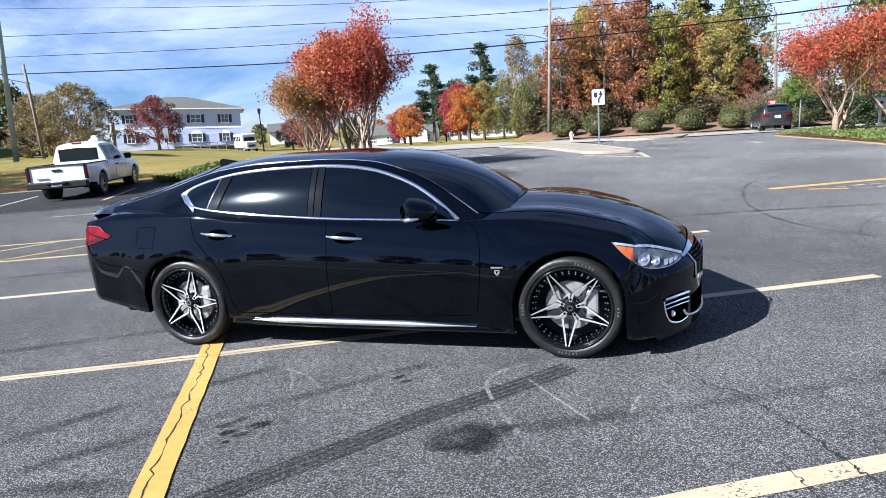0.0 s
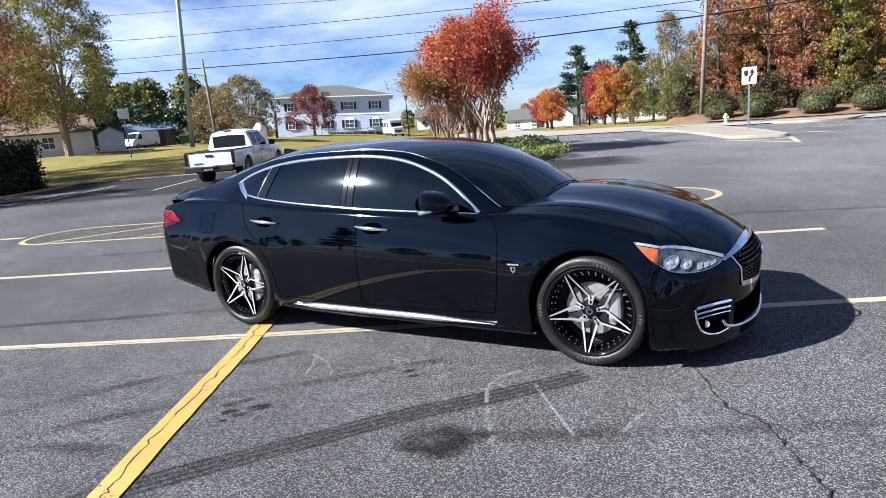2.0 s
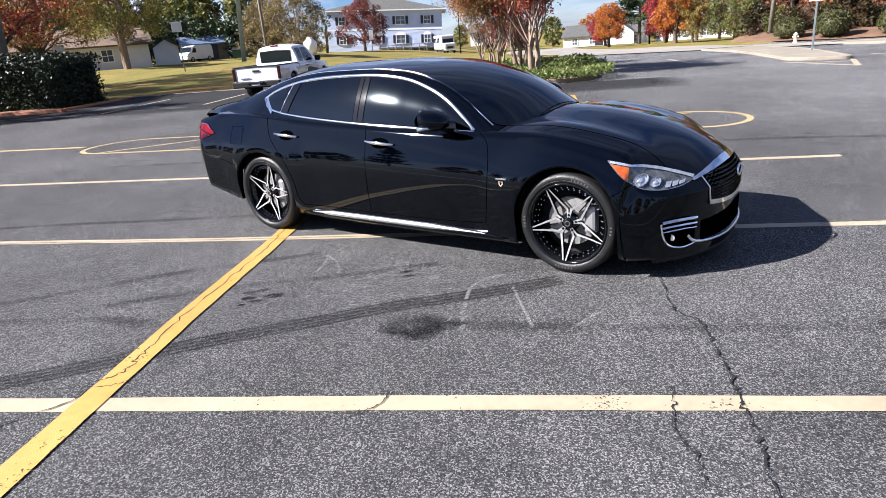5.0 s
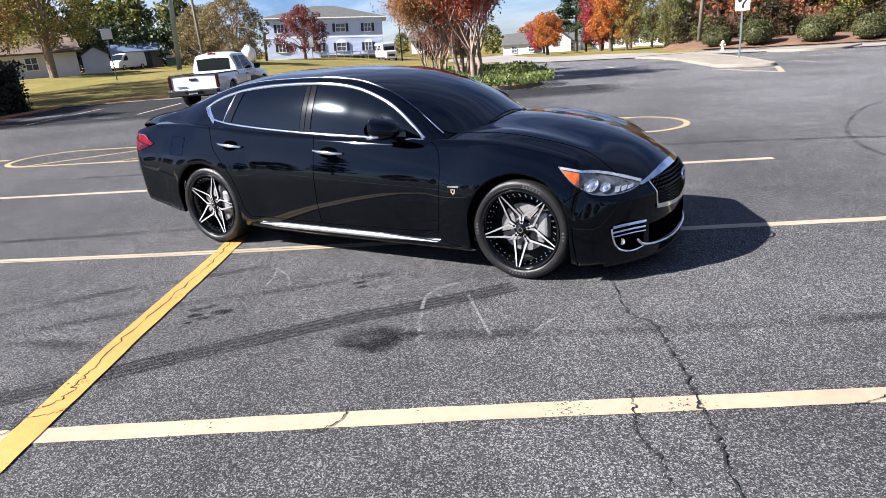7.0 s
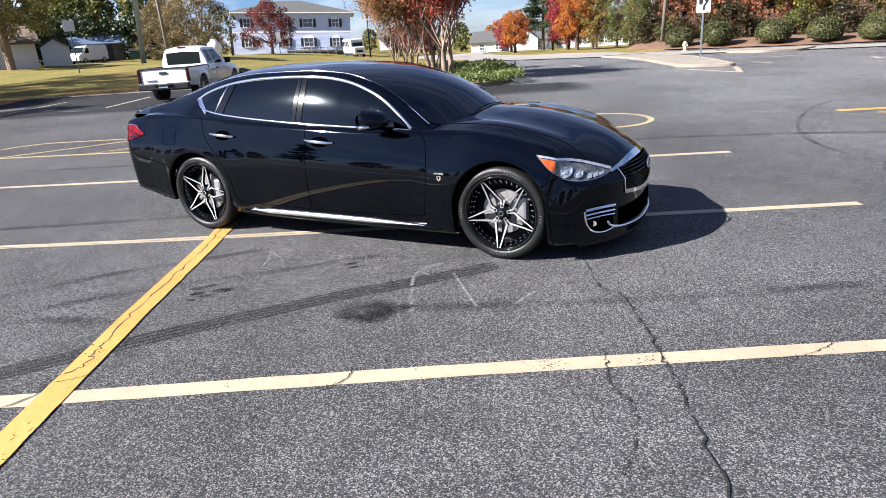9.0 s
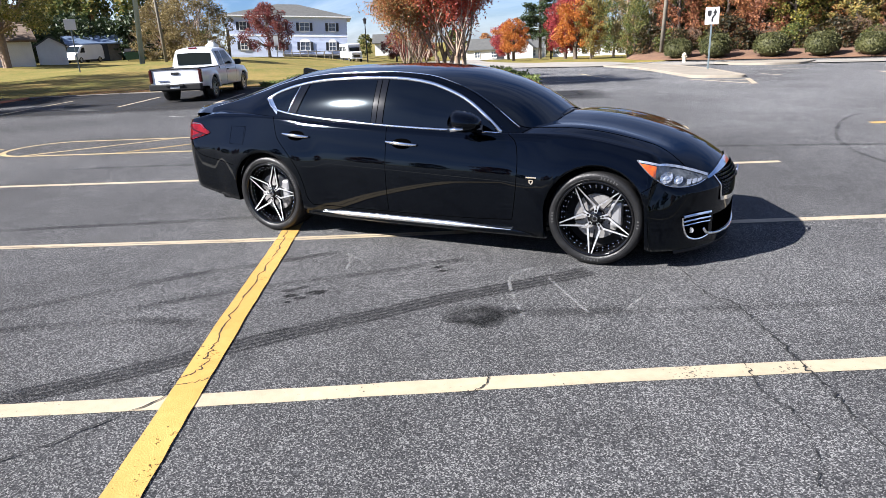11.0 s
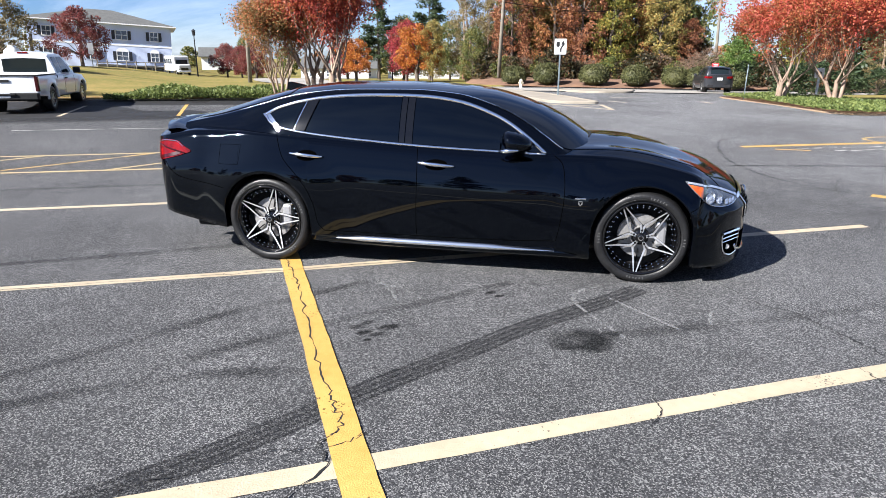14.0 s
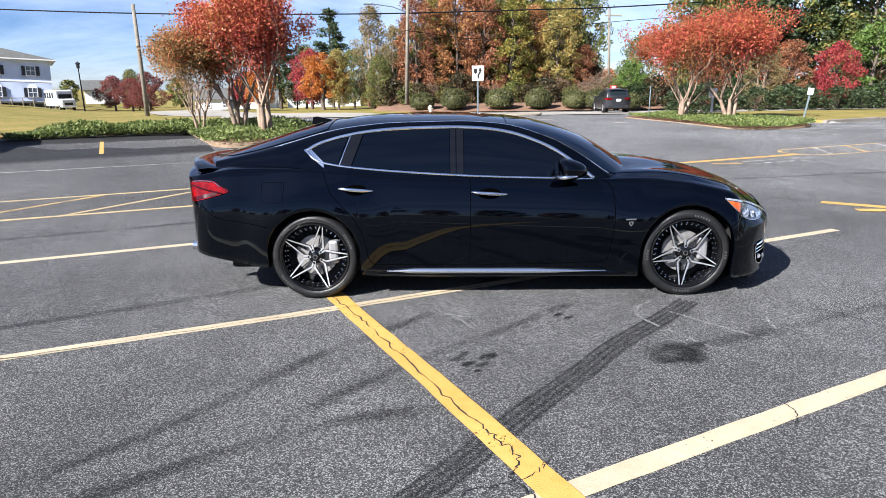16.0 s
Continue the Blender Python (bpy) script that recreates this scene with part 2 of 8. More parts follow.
M = {
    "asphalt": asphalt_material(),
    "road": material("road_surface", (0.19, 0.175, 0.15), (0.27, 0.25, 0.22), scale=0.5, rough=0.85, bump=0.2, bump_scale=60),
    "white_line": worn_paint("white_line_paint", (0.30, 0.243, 0.165), (0.38, 0.318, 0.222), gone=0.365),
    "yellow_line": worn_paint("yellow_line_paint", (0.34, 0.195, 0.04), (0.42, 0.255, 0.065), gone=0.37),
    "faded_yellow": worn_paint("faded_yellow_paint", (0.34, 0.215, 0.06), (0.42, 0.29, 0.11), gone=0.46),
    "pale_yellow": worn_paint("pale_yellow_paint", (0.31, 0.235, 0.12), (0.40, 0.31, 0.15), gone=0.40),
    "faded_white": worn_paint("faded_white_paint", (0.28, 0.27, 0.25), (0.42, 0.405, 0.375), gone=0.495),
    "tyre_mark": stain("tyre_mark", (0.011, 0.011, 0.012), 0.62, 1.3, low=0.15, high=0.5),
    "faint_mark": stain("faint_tyre_mark", (0.012, 0.012, 0.013), 0.42, 1.7, low=0.25, high=0.6),
    "litter": stain("leaf_litter", (0.20, 0.095, 0.04), 0.9, 1.1, 0.9, low=0.3, high=0.6),
    "sealed": stain("sealed_asphalt", (0.020, 0.020, 0.021), 0.85, 0.35, 0.75, low=0.05, high=0.4),
    "oil": stain("oil_stain", (0.010, 0.010, 0.010), 0.78, 5, 0.6, low=0.2, high=0.55),
    "chalk": stain("chalk_mark", (0.34, 0.34, 0.33), 0.44, 14),
    "crack": material("crack_fill", (0.006, 0.006, 0.006), rough=0.95),
    "grass": material("dry_grass", (0.092, 0.102, 0.023), (0.225, 0.16, 0.056), scale=0.3, rough=0.95, bump=1.0, bump_scale=7, fine=0.5, spec=0.1),
    "kerb": material("kerb_concrete", (0.12, 0.105, 0.088), (0.19, 0.17, 0.145), scale=1.5, rough=0.85, bump=0.3, bump_scale=70),
    "red_kerb": material("earth_stained_kerb", (0.27, 0.085, 0.04), (0.36, 0.15, 0.085), scale=1.5, rough=0.85, bump=0.3),
    "earth_kerb": material("soil_covered_kerb", (0.15, 0.10, 0.06), (0.24, 0.17, 0.11), scale=2.5, rough=0.9, bump=0.5, bump_scale=30),
    "concrete": material("pale_concrete", (0.18, 0.155, 0.12), (0.25, 0.22, 0.175), scale=0.9, rough=0.85, bump=0.2, bump_scale=80),
    "straw": material("pine_straw", (0.085, 0.045, 0.028), (0.16, 0.088, 0.05), scale=1.1, rough=0.95, bump=0.8, bump_scale=30),
    "soil": material("bare_soil", (0.15, 0.07, 0.035), (0.23, 0.125, 0.07), scale=1.3, rough=0.95, bump=0.6, bump_scale=25),
    "bark": material("grey_brown_bark", (0.055, 0.042, 0.032), (0.12, 0.095, 0.075), scale=5, rough=0.9, bump=0.6, bump_scale=25),
    "smooth_bark": material("smooth_tan_bark", (0.15, 0.10, 0.07), (0.27, 0.20, 0.145), scale=4, rough=0.75, bump=0.25, bump_scale=20),
    "pole_wood": material("weathered_pole_wood", (0.105, 0.092, 0.072), (0.185, 0.165, 0.13), scale=2.5, rough=0.9, bump=0.3, bump_scale=30),
    "mast": material("weathered_mast_steel", (0.20, 0.25, 0.26), (0.28, 0.33, 0.34), scale=2, rough=0.5, metal=0.1),
    "green_steel": material("green_painted_steel", (0.010, 0.055, 0.042), (0.022, 0.085, 0.062), scale=3, rough=0.5),
    "steel": material("galvanised_steel", (0.085, 0.11, 0.125), (0.125, 0.155, 0.17), scale=3, rough=0.5, metal=0.1),
    "cable": material("black_cable", (0.006, 0.006, 0.007), rough=0.7, spec=0.1),
    "siding": material("white_lap_siding", (0.50, 0.57, 0.74), (0.55, 0.62, 0.78), scale=0.6, rough=0.6),
    "white_wall": material("white_painted_wall", (0.60, 0.60, 0.59), (0.70, 0.70, 0.68), scale=0.8, rough=0.7),
    "brick_wall": material("red_brick_wall", (0.26, 0.10, 0.07), (0.36, 0.17, 0.12), scale=3.0, rough=0.85),
    "roof": material("grey_shingles", (0.055, 0.056, 0.054), (0.085, 0.085, 0.08), scale=2.2, rough=0.9, bump=0.4, bump_scale=12),
    "brown_roof": material("brown_shingles", (0.10, 0.068, 0.05), (0.16, 0.115, 0.085), scale=2.2, rough=0.9, bump=0.4, bump_scale=12),
    "blue_roof": material("blue_metal_roof", (0.12, 0.17, 0.27), (0.17, 0.23, 0.34), scale=2, rough=0.4, metal=0.3),
    "shutter": material("black_shutter", (0.012, 0.013, 0.018), rough=0.5),
    "house_glass": glass("house_window_glass", (0.07, 0.085, 0.11), 0.04),
    "white_trim": material("white_trim_paint", (0.78, 0.78, 0.77), rough=0.5),
    "black_paint": material("black_car_paint", (0.0002, 0.0003, 0.0009), rough=0.03, spec=0.33, spec_tint=(0.72, 0.86, 1.0)),
    "tint": material("dark_tinted_glass", (0.0002, 0.0003, 0.0006), rough=0.05, spec=0.56, spec_tint=(0.76, 0.9, 1.0)),
    "chrome": material("chrome", (0.80, 0.81, 0.82), rough=0.09, metal=1.0),
    "sill_chrome": material("dusty_chrome", (0.72, 0.73, 0.74), rough=0.20, metal=1.0, coat=0.6, coat_rough=0.03),
    "satin_metal": material("machined_aluminium", (0.78, 0.78, 0.79), (0.88, 0.88, 0.88), scale=60, rough=0.4, metal=1.0),
    "gloss_black": material("gloss_black_metal", (0.003, 0.003, 0.0035), rough=0.07),
    "black_plastic": material("black_plastic", (0.010, 0.010, 0.011), (0.016, 0.016, 0.017), scale=30, rough=0.6, spec=0.25),
    "underbody": material("dark_underbody", (0.006, 0.006, 0.006), rough=0.9),
    "gap": material("panel_gap", (0.0008, 0.0008, 0.0008), rough=1.0, spec=0.0),
    "tyre": material("tyre_rubber", (0.006, 0.006, 0.0065), (0.011, 0.011, 0.0115), scale=14, rough=0.42, bump=0.2, bump_scale=90, spec=0.35),
    "tyre_letter": material("raised_tyre_lettering", (0.035, 0.035, 0.035), (0.07, 0.07, 0.07), scale=40, rough=0.7),
    "brake_disc": material("brake_disc_steel", (0.24, 0.235, 0.23), (0.34, 0.33, 0.32), scale=30, rough=0.5, metal=0.7),
    "caliper": material("silver_caliper", (0.34, 0.34, 0.345), rough=0.4, metal=0.6),
    "amber": material("amber_lens", (0.50, 0.10, 0.008), (0.26, 0.030, 0.006), scale=30, rough=0.12, coat=1.0),
    "lamp_clear": material("clear_lamp_inside", (0.50, 0.53, 0.56), (0.82, 0.84, 0.86), scale=26, rough=0.12, metal=0.75, coat=1.0),
    "lamp_dark": material("smoked_lamp_lens", (0.012, 0.014, 0.016), (0.10, 0.11, 0.12), scale=22, rough=0.06, coat=1.0),
    "red_lens": material("red_lamp_lens", (0.022, 0.001, 0.0015), (0.17, 0.0025, 0.004), scale=16, rough=0.04, spec=0.3),
    "dark_red_lens": material("dark_red_lamp_lens", (0.03, 0.0012, 0.002), rough=0.1),
    "white_car": material("white_car_paint", (0.60, 0.61, 0.62), (0.66, 0.67, 0.68), scale=1.2, rough=0.3, coat=0.8),
    "grey_car": material("dark_grey_car_paint", (0.012, 0.013, 0.016), rough=0.3, coat=0.5),
    "car_glass": glass("car_glass", (0.008, 0.012, 0.014), 0.03, 0.25),
    "silver": material("silver_wheel_metal", (0.42, 0.43, 0.44), rough=0.32, metal=0.9),
    "red_plastic": material("red_plastic", (0.62, 0.02, 0.03), rough=0.35),
    "plate": material("number_plate", (0.62, 0.63, 0.63), rough=0.4),
    "plate_bar": material("plate_bar", (0.10, 0.12, 0.2), rough=0.5),
    "sign_white": material("sign_white_sheeting", (0.62, 0.62, 0.62), rough=0.4),
    "sign_black": material("sign_black", (0.01, 0.01, 0.01), rough=0.5),
    "tank_white": material("white_tank_plastic", (0.74, 0.74, 0.70), rough=0.45),
    "hydrant": material("pale_hydrant_paint", (0.70, 0.62, 0.46), rough=0.5),
    "leaf_red": foliage("red_autumn_leaves", [(0.11, 0.025, 0.018), (0.28, 0.045, 0.036), (0.38, 0.075, 0.042), (0.40, 0.13, 0.05), (0.30, 0.18, 0.055)], 0.4, blend=0.62),
    "leaf_scarlet": foliage("scarlet_autumn_leaves", [(0.12, 0.09, 0.03), (0.26, 0.12, 0.04), (0.36, 0.10, 0.045), (0.38, 0.065, 0.045), (0.42, 0.09, 0.07)], 0.4, blend=0.66),
    "leaf_crimson": foliage("crimson_leaves", [(0.10, 0.02, 0.025), (0.28, 0.03, 0.045), (0.38, 0.06, 0.06), (0.32, 0.11, 0.05)], 0.45),
    "leaf_rust": foliage("rust_brown_leaves", [(0.118, 0.0592, 0.0311), (0.266, 0.111, 0.0488), (0.37, 0.159, 0.0592), (0.326, 0.207, 0.0703)], 0.36),
    "leaf_orange": foliage("orange_leaves", [(0.224, 0.056, 0.0144), (0.4, 0.128, 0.024), (0.44, 0.2, 0.036), (0.32, 0.04, 0.02)]),
    "leaf_gold": foliage("yellow_green_leaves", [(0.088, 0.096, 0.032), (0.2, 0.184, 0.056), (0.312, 0.24, 0.072), (0.36, 0.216, 0.064)], 0.36),
    "leaf_green": foliage("dull_green_leaves", [(0.0382, 0.0578, 0.017), (0.0765, 0.102, 0.0289), (0.145, 0.153, 0.0425), (0.255, 0.187, 0.051)], 0.36),
    "leaf_russet": foliage("russet_leaves", [(0.08, 0.036, 0.0224), (0.208, 0.08, 0.044), (0.32, 0.128, 0.06), (0.368, 0.2, 0.096)], 0.36),
    "leaf_lime": foliage("lime_green_leaves", [(0.0429, 0.0546, 0.014), (0.117, 0.129, 0.0273), (0.234, 0.211, 0.0429), (0.328, 0.25, 0.0546)], 0.36),
    "leaf_olive_rust": foliage("olive_and_rust_leaves", [(0.09, 0.075, 0.03), (0.20, 0.15, 0.055), (0.34, 0.16, 0.06), (0.40, 0.12, 0.055)], 0.42),
    "leaf_twig": foliage("grey_brown_leaves", [(0.09, 0.065, 0.045), (0.18, 0.12, 0.085), (0.26, 0.15, 0.09)], 0.35),
    "leaf_pale": foliage("pale_green_leaves", [(0.055, 0.068, 0.018), (0.13, 0.14, 0.035), (0.24, 0.21, 0.06), (0.32, 0.26, 0.07)], 0.45),
    "leaf_shrub": foliage("wild_shrub_leaves", [(0.0112, 0.0144, 0.0072), (0.036, 0.0336, 0.016), (0.08, 0.056, 0.024), (0.128, 0.056, 0.032)], 0.36),
    "leaf_bright": foliage("bright_green_leaves", [(0.04, 0.075, 0.014), (0.09, 0.15, 0.03), (0.14, 0.20, 0.05)]),
    "leaf_pine": foliage("dark_pine_needles", [(0.014, 0.026, 0.010), (0.030, 0.048, 0.018), (0.055, 0.075, 0.026)], 0.2),
    "leaf_olive": foliage("olive_bare_leaves", [(0.104, 0.08, 0.036), (0.192, 0.148, 0.064), (0.256, 0.2, 0.084)]),
    "leaf_maroon": foliage("maroon_leaves", [(0.07, 0.02, 0.022), (0.15, 0.035, 0.035), (0.22, 0.06, 0.05), (0.17, 0.08, 0.05)], 0.4),
    "leaf_two_tone": foliage("red_and_olive_leaves", [(0.05, 0.055, 0.016), (0.14, 0.135, 0.035), (0.28, 0.22, 0.055), (0.36, 0.13, 0.05), (0.34, 0.06, 0.045)], 0.55),
    "leaf_dark_red": foliage("dark_red_leaves", [(0.10, 0.03, 0.03), (0.30, 0.05, 0.055), (0.48, 0.09, 0.085), (0.40, 0.18, 0.06), (0.22, 0.19, 0.05)], 0.55),
    "leaf_hedge": foliage("glossy_hedge_leaves", [(0.004, 0.008, 0.003), (0.010, 0.018, 0.006), (0.022, 0.034, 0.012)], 0.1, 0.48),
    "leaf_bush": foliage("clipped_bush_leaves", [(0.024, 0.028, 0.010), (0.062, 0.066, 0.022), (0.12, 0.115, 0.045)], 0.2),
    "juniper": foliage("juniper_sprigs", [(0.045, 0.065, 0.018), (0.11, 0.145, 0.038), (0.20, 0.23, 0.07)], 0.3),
}


# ---- building blocks ----
def mesh_of(name, verts, faces, mat, smooth=False):
    me = bpy.data.meshes.new(name)
    me.from_pydata([tuple(v) for v in verts], [], [tuple(f) for f in faces])
    for mt in (mat if isinstance(mat, (list, tuple)) else [mat]):
        me.materials.append(mt)
    if smooth:
        me.shade_smooth()
    me.update()
    return me


def part(name, bm, mat, parent=None, label="", smooth=False):
    """Links a bmesh (or a (verts, faces) pair) as one mesh object under parent."""
    if isinstance(bm, tuple):
        me = mesh_of(name, bm[0], bm[1], mat, smooth)
    else:
        me = bpy.data.meshes.new(name)
        bm.to_mesh(me)
        bm.free()
        for mt in (mat if isinstance(mat, (list, tuple)) else [mat]):
            me.materials.append(mt)
        if smooth:
            me.shade_smooth()
    ob = new(name, me)
    ob.parent = parent
    if label:
        tagged(ob, label)
    return ob


def thing(name, label, category, group="", kind="", at=None):
    ob = new(name)
    ob.empty_display_size = 0.2
    if at is not None:
        ob.matrix_world = at
    return tagged(ob, label, category, group, kind)


def box(size, at=(0, 0, 0), bevel=0.0, seg=2):
    bm = bmesh.new()
    bmesh.ops.create_cube(bm, size=1.0, matrix=Matrix.Translation(at) @ Matrix.Diagonal((*size, 1)))
    if bevel:
        bmesh.ops.bevel(bm, geom=bm.edges[:], offset=bevel, segments=seg, profile=0.5, affect="EDGES")
    return bm


def moved(bm, m):
    bmesh.ops.transform(bm, matrix=m, verts=bm.verts[:])
    return bm


def tube_data(pts, radii, sides=8, cap=True):
    """Vertices and faces of a tube along pts."""
    pts = [Vector(p) for p in pts]
    if not hasattr(radii, "__len__"):
        radii = [radii] * len(pts)
    verts, faces = [], []
    n = len(pts)
    ref = Vector((0.31, 0.17, 1)).normalized()
    for i, p in enumerate(pts):
        d = (pts[min(i + 1, n - 1)] - pts[max(i - 1, 0)]).normalized()
        if abs(d.dot(ref)) > 0.97:
            ref = Vector((1, 0.2, 0.1)).normalized()
        a = d.cross(ref).normalized()
        b = d.cross(a)
        for k in range(sides):
            w = 2 * math.pi * k / sides
            verts.append(p + (a * math.cos(w) + b * math.sin(w)) * radii[i])
    for i in range(n - 1):
        for k in range(sides):
            k2 = (k + 1) % sides
            faces.append((i * sides + k, i * sides + k2, (i + 1) * sides + k2, (i + 1) * sides + k))
    if cap:
        faces.append(tuple(range(sides))[::-1])
        faces.append(tuple((n - 1) * sides + k for k in range(sides)))
    return verts, faces


def merge(*datas):
    verts, faces = [], []
    for v, f in datas:
        o = len(verts)
        verts.extend(v)
        faces.extend(tuple(i + o for i in q) for q in f)
    return verts, faces


def lathe(profile, sides=48, axis="y"):
    """A turned shape: profile of (radius, along) pairs about the y or z axis."""
    verts, faces = [], []
    for r, a in profile:
        for k in range(sides):
            w = 2 * math.pi * k / sides
            c, s = r * math.cos(w), r * math.sin(w)
            verts.append((c, a, s) if axis == "y" else (c, s, a))
    for i in range(len(profile) - 1):
        for k in range(sides):
            k2 = (k + 1) % sides
            faces.append((i * sides + k, i * sides + k2, (i + 1) * sides + k2, (i + 1) * sides + k))
    return verts, faces


def curve(*pts):
    """A smooth function through (x, value) pairs."""
    xs, ys = np.array([p[0] for p in pts], float), np.array([p[1] for p in pts], float)
    d = np.diff(ys) / np.diff(xs)
    m = np.zeros(len(xs))
    m[0], m[-1] = d[0], d[-1]
    for i in range(1, len(xs) - 1):
        m[i] = 0 if d[i - 1] * d[i] <= 0 else 2 * d[i - 1] * d[i] / (d[i - 1] + d[i])

    def f(x):
        x = min(max(x, xs[0]), xs[-1])
        i = min(max(int(np.searchsorted(xs, x)) - 1, 0), len(xs) - 2)
        h = xs[i + 1] - xs[i]
        s = (x - xs[i]) / h
        return float((2 * s**3 - 3 * s**2 + 1) * ys[i] + (s**3 - 2 * s**2 + s) * h * m[i] + (3 * s**2 - 2 * s**3) * ys[i + 1] + (s**3 - s**2) * h * m[i + 1])
    return f


def smooth_step(x, a, b):
    s = min(max((x - a) / (b - a), 0.0), 1.0)
    return s * s * (3 - 2 * s)


def spline(pts, n=6):
    """Points along a smooth line through pts."""
    pts = [Vector(p) for p in pts]
    out = []
    for i in range(len(pts) - 1):
        p0, p1, p2, p3 = pts[max(i - 1, 0)], pts[i], pts[i + 1], pts[min(i + 2, len(pts) - 1)]
        for k in range(n):
            s = k / n
            out.append(0.5 * (2 * p1 + (p2 - p0) * s + (2 * p0 - 5 * p1 + 4 * p2 - p3) * s * s + (3 * p1 - p0 - 3 * p2 + p3) * s**3))
    out.append(pts[-1])
    return out


# ---- ground ----
LOT = radians(25.5)
CU, SU = math.cos(LOT), math.sin(LOT)
# true upright, a little off the sloping lot's normal
UPRIGHT = Vector((0, 0, 1)).rotation_difference(Vector((0.025, 0.058, 1)).normalized()).to_matrix().to_4x4()


def uv(u, v, z=0.0):
    """A place from its distances along and across the lot's stalls."""
    return Vector((u * CU - v * SU, u * SU + v * CU, z))


def to_uv(x, y):
    return x * CU + y * SU, -x * SU + y * CU


KERB_V, HEDGE_U, HEDGE_V = 19.2, -15.2, 14.9


def is_lawn(u, v):
    return (v > KERB_V and u < -0.4) or (u < HEDGE_U and v > HEDGE_V) or (u > 21.6 and 10.2 < v < 21) or v > 46 or v < -42 or abs(u) > 75


FALL = ((-2.6, 0.0), (-1.3, -0.03), (3.0, -0.03), (8.0, 0.0), (14.0, 0.0), (20.0, -0.06), (30.0, -0.30), (46.0, -0.85), (60.0, -0.95), (110.0, -2.6))


def slope(y):
    """The lot dips a little across the stalls and falls away gently beyond its middle."""
    for (y0, z0), (y1, z1) in zip(FALL, FALL[1:]):
        if y0 < y <= y1:
            return z0 + (z1 - z0) * (y - y0) / (y1 - y0)
    return 0.0 if y < 0 else -2.6


def lawn_height(u, v):
    y = u * SU + v * CU
    rise = min(0.055 * max(0.0, -u - 4.0), 0.9) * (1 - 0.95 * smooth_step(-u, 17, 34)) * smooth_step(v, 17, 42) * (1 - 0.75 * smooth_step(v, 55, 95))
    knoll = 0.85 * smooth_step(-u, 22, 36) * smooth_step(v, 20, 48)
    return 0.10 + rise + knoll + slope(y) * (1 - 0.8 * smooth_step(-u, 6, 22))


def ground_z(x, y):
    u, v = to_uv(x, y)
    return lawn_height(u, v) if is_lawn(u, v) else slope(y)


def build_ground():
    def line(edges, spread):
        return sorted(set(edges) | set(spread))
    us = line([HEDGE_U - 0.15, HEDGE_U, -0.6, -0.4, 21.6, 21.75, 75, 75.4, -75, -75.4], [-700, -450, -300, -200, -150, -120, -100, -85, -65, -60, -52, -46, -42, -38, -35, -32, -30, -28, -26, -24, -22, -20, -18, -13, -11, -8, -5.5, -3, 5, 10, 14, 21, 24, 28, 34, 42, 52, 64, 100, 150, 230, 350, 700])
    vs = line([10.2, 10.35, HEDGE_V, HEDGE_V + 0.15, KERB_V, KERB_V + 0.15, 21, 21.15, 46, 46.4, -42, -42.4], [-700, -400, -250, -150, -90, -60, -30, -15, -5, 0, 5, 10, 17, 22, 25.5, 28, 31, 34, 37, 40, 43, 50, 55, 60, 66, 72, 80, 90, 100, 115, 135, 160, 200, 260, 350, 500, 700])
    verts, faces = [], []
    for v in vs:
        for u in us:
            c = uv(u, v)
            green = is_lawn(u - math.copysign(0.01, u), v - math.copysign(0.01, v))
            verts.append((c.x, c.y, lawn_height(u, v) if green else slope(c.y) - 0.16))
    w = len(us)
    for j in range(len(vs) - 1):
        for i in range(w - 1):
            faces.append((j * w + i, j * w + i + 1, (j + 1) * w + i + 1, (j + 1) * w + i))
    ob = part("ground", (verts, faces), M["grass"], smooth=False)
    tagged(ob, "dry yellow-green lawn and ground round the lot", "ground", kind="structure")
    ys = [-60] + [y for y, z in FALL[:-2]] + [58.0]
    xs = [-75, -30, 0, 30, 90]
    verts = [(x, y, slope(y)) for y in ys for x in xs]
    faces = [(j * 5 + i, j * 5 + i + 1, (j + 1) * 5 + i + 1, (j + 1) * 5 + i) for j in range(len(ys) - 1) for i in range(4)]
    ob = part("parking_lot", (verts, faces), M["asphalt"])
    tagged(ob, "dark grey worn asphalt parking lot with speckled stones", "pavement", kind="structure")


build_ground()


def ribbon(pts, widths, z, name, mat, label, category, parent=None, kind="structure", cross=(0.0, 1.0, 1.0, 0.0), split=(0.0, 0.3, 0.7, 1.0), ends=True):
    """A flat strip laid on the ground along pts; cross and split: its cover across."""
    pts = [Vector((p[0], p[1], 0)) for p in pts]
    n = len(pts)
    if not hasattr(widths, "__len__"):
        widths = [widths] * n
    verts, faces, cov = [], [], []
    k = len(split)
    for i, p in enumerate(pts):
        d = (pts[min(i + 1, n - 1)] - pts[max(i - 1, 0)]).normalized()
        a = Vector((-d.y, d.x, 0))
        for s, c in zip(split, cross):
            q = p + a * widths[i] * (s - 0.5)
            verts.append((q.x, q.y, ground_z(q.x, q.y) + z))
            cov.append(c * (0.0 if ends and i in (0, n - 1) else 1.0))
    for i in range(n - 1):
        for j in range(k - 1):
            faces.append((i * k + j + 1, i * k + j, (i + 1) * k + j, (i + 1) * k + j + 1))
    ob = part(name, (verts, faces), mat, parent)
    at = ob.data.attributes.new("cover", "FLOAT", "POINT")
    at.data.foreach_set("value", cov)
    return tagged(ob, label, category, kind=kind)


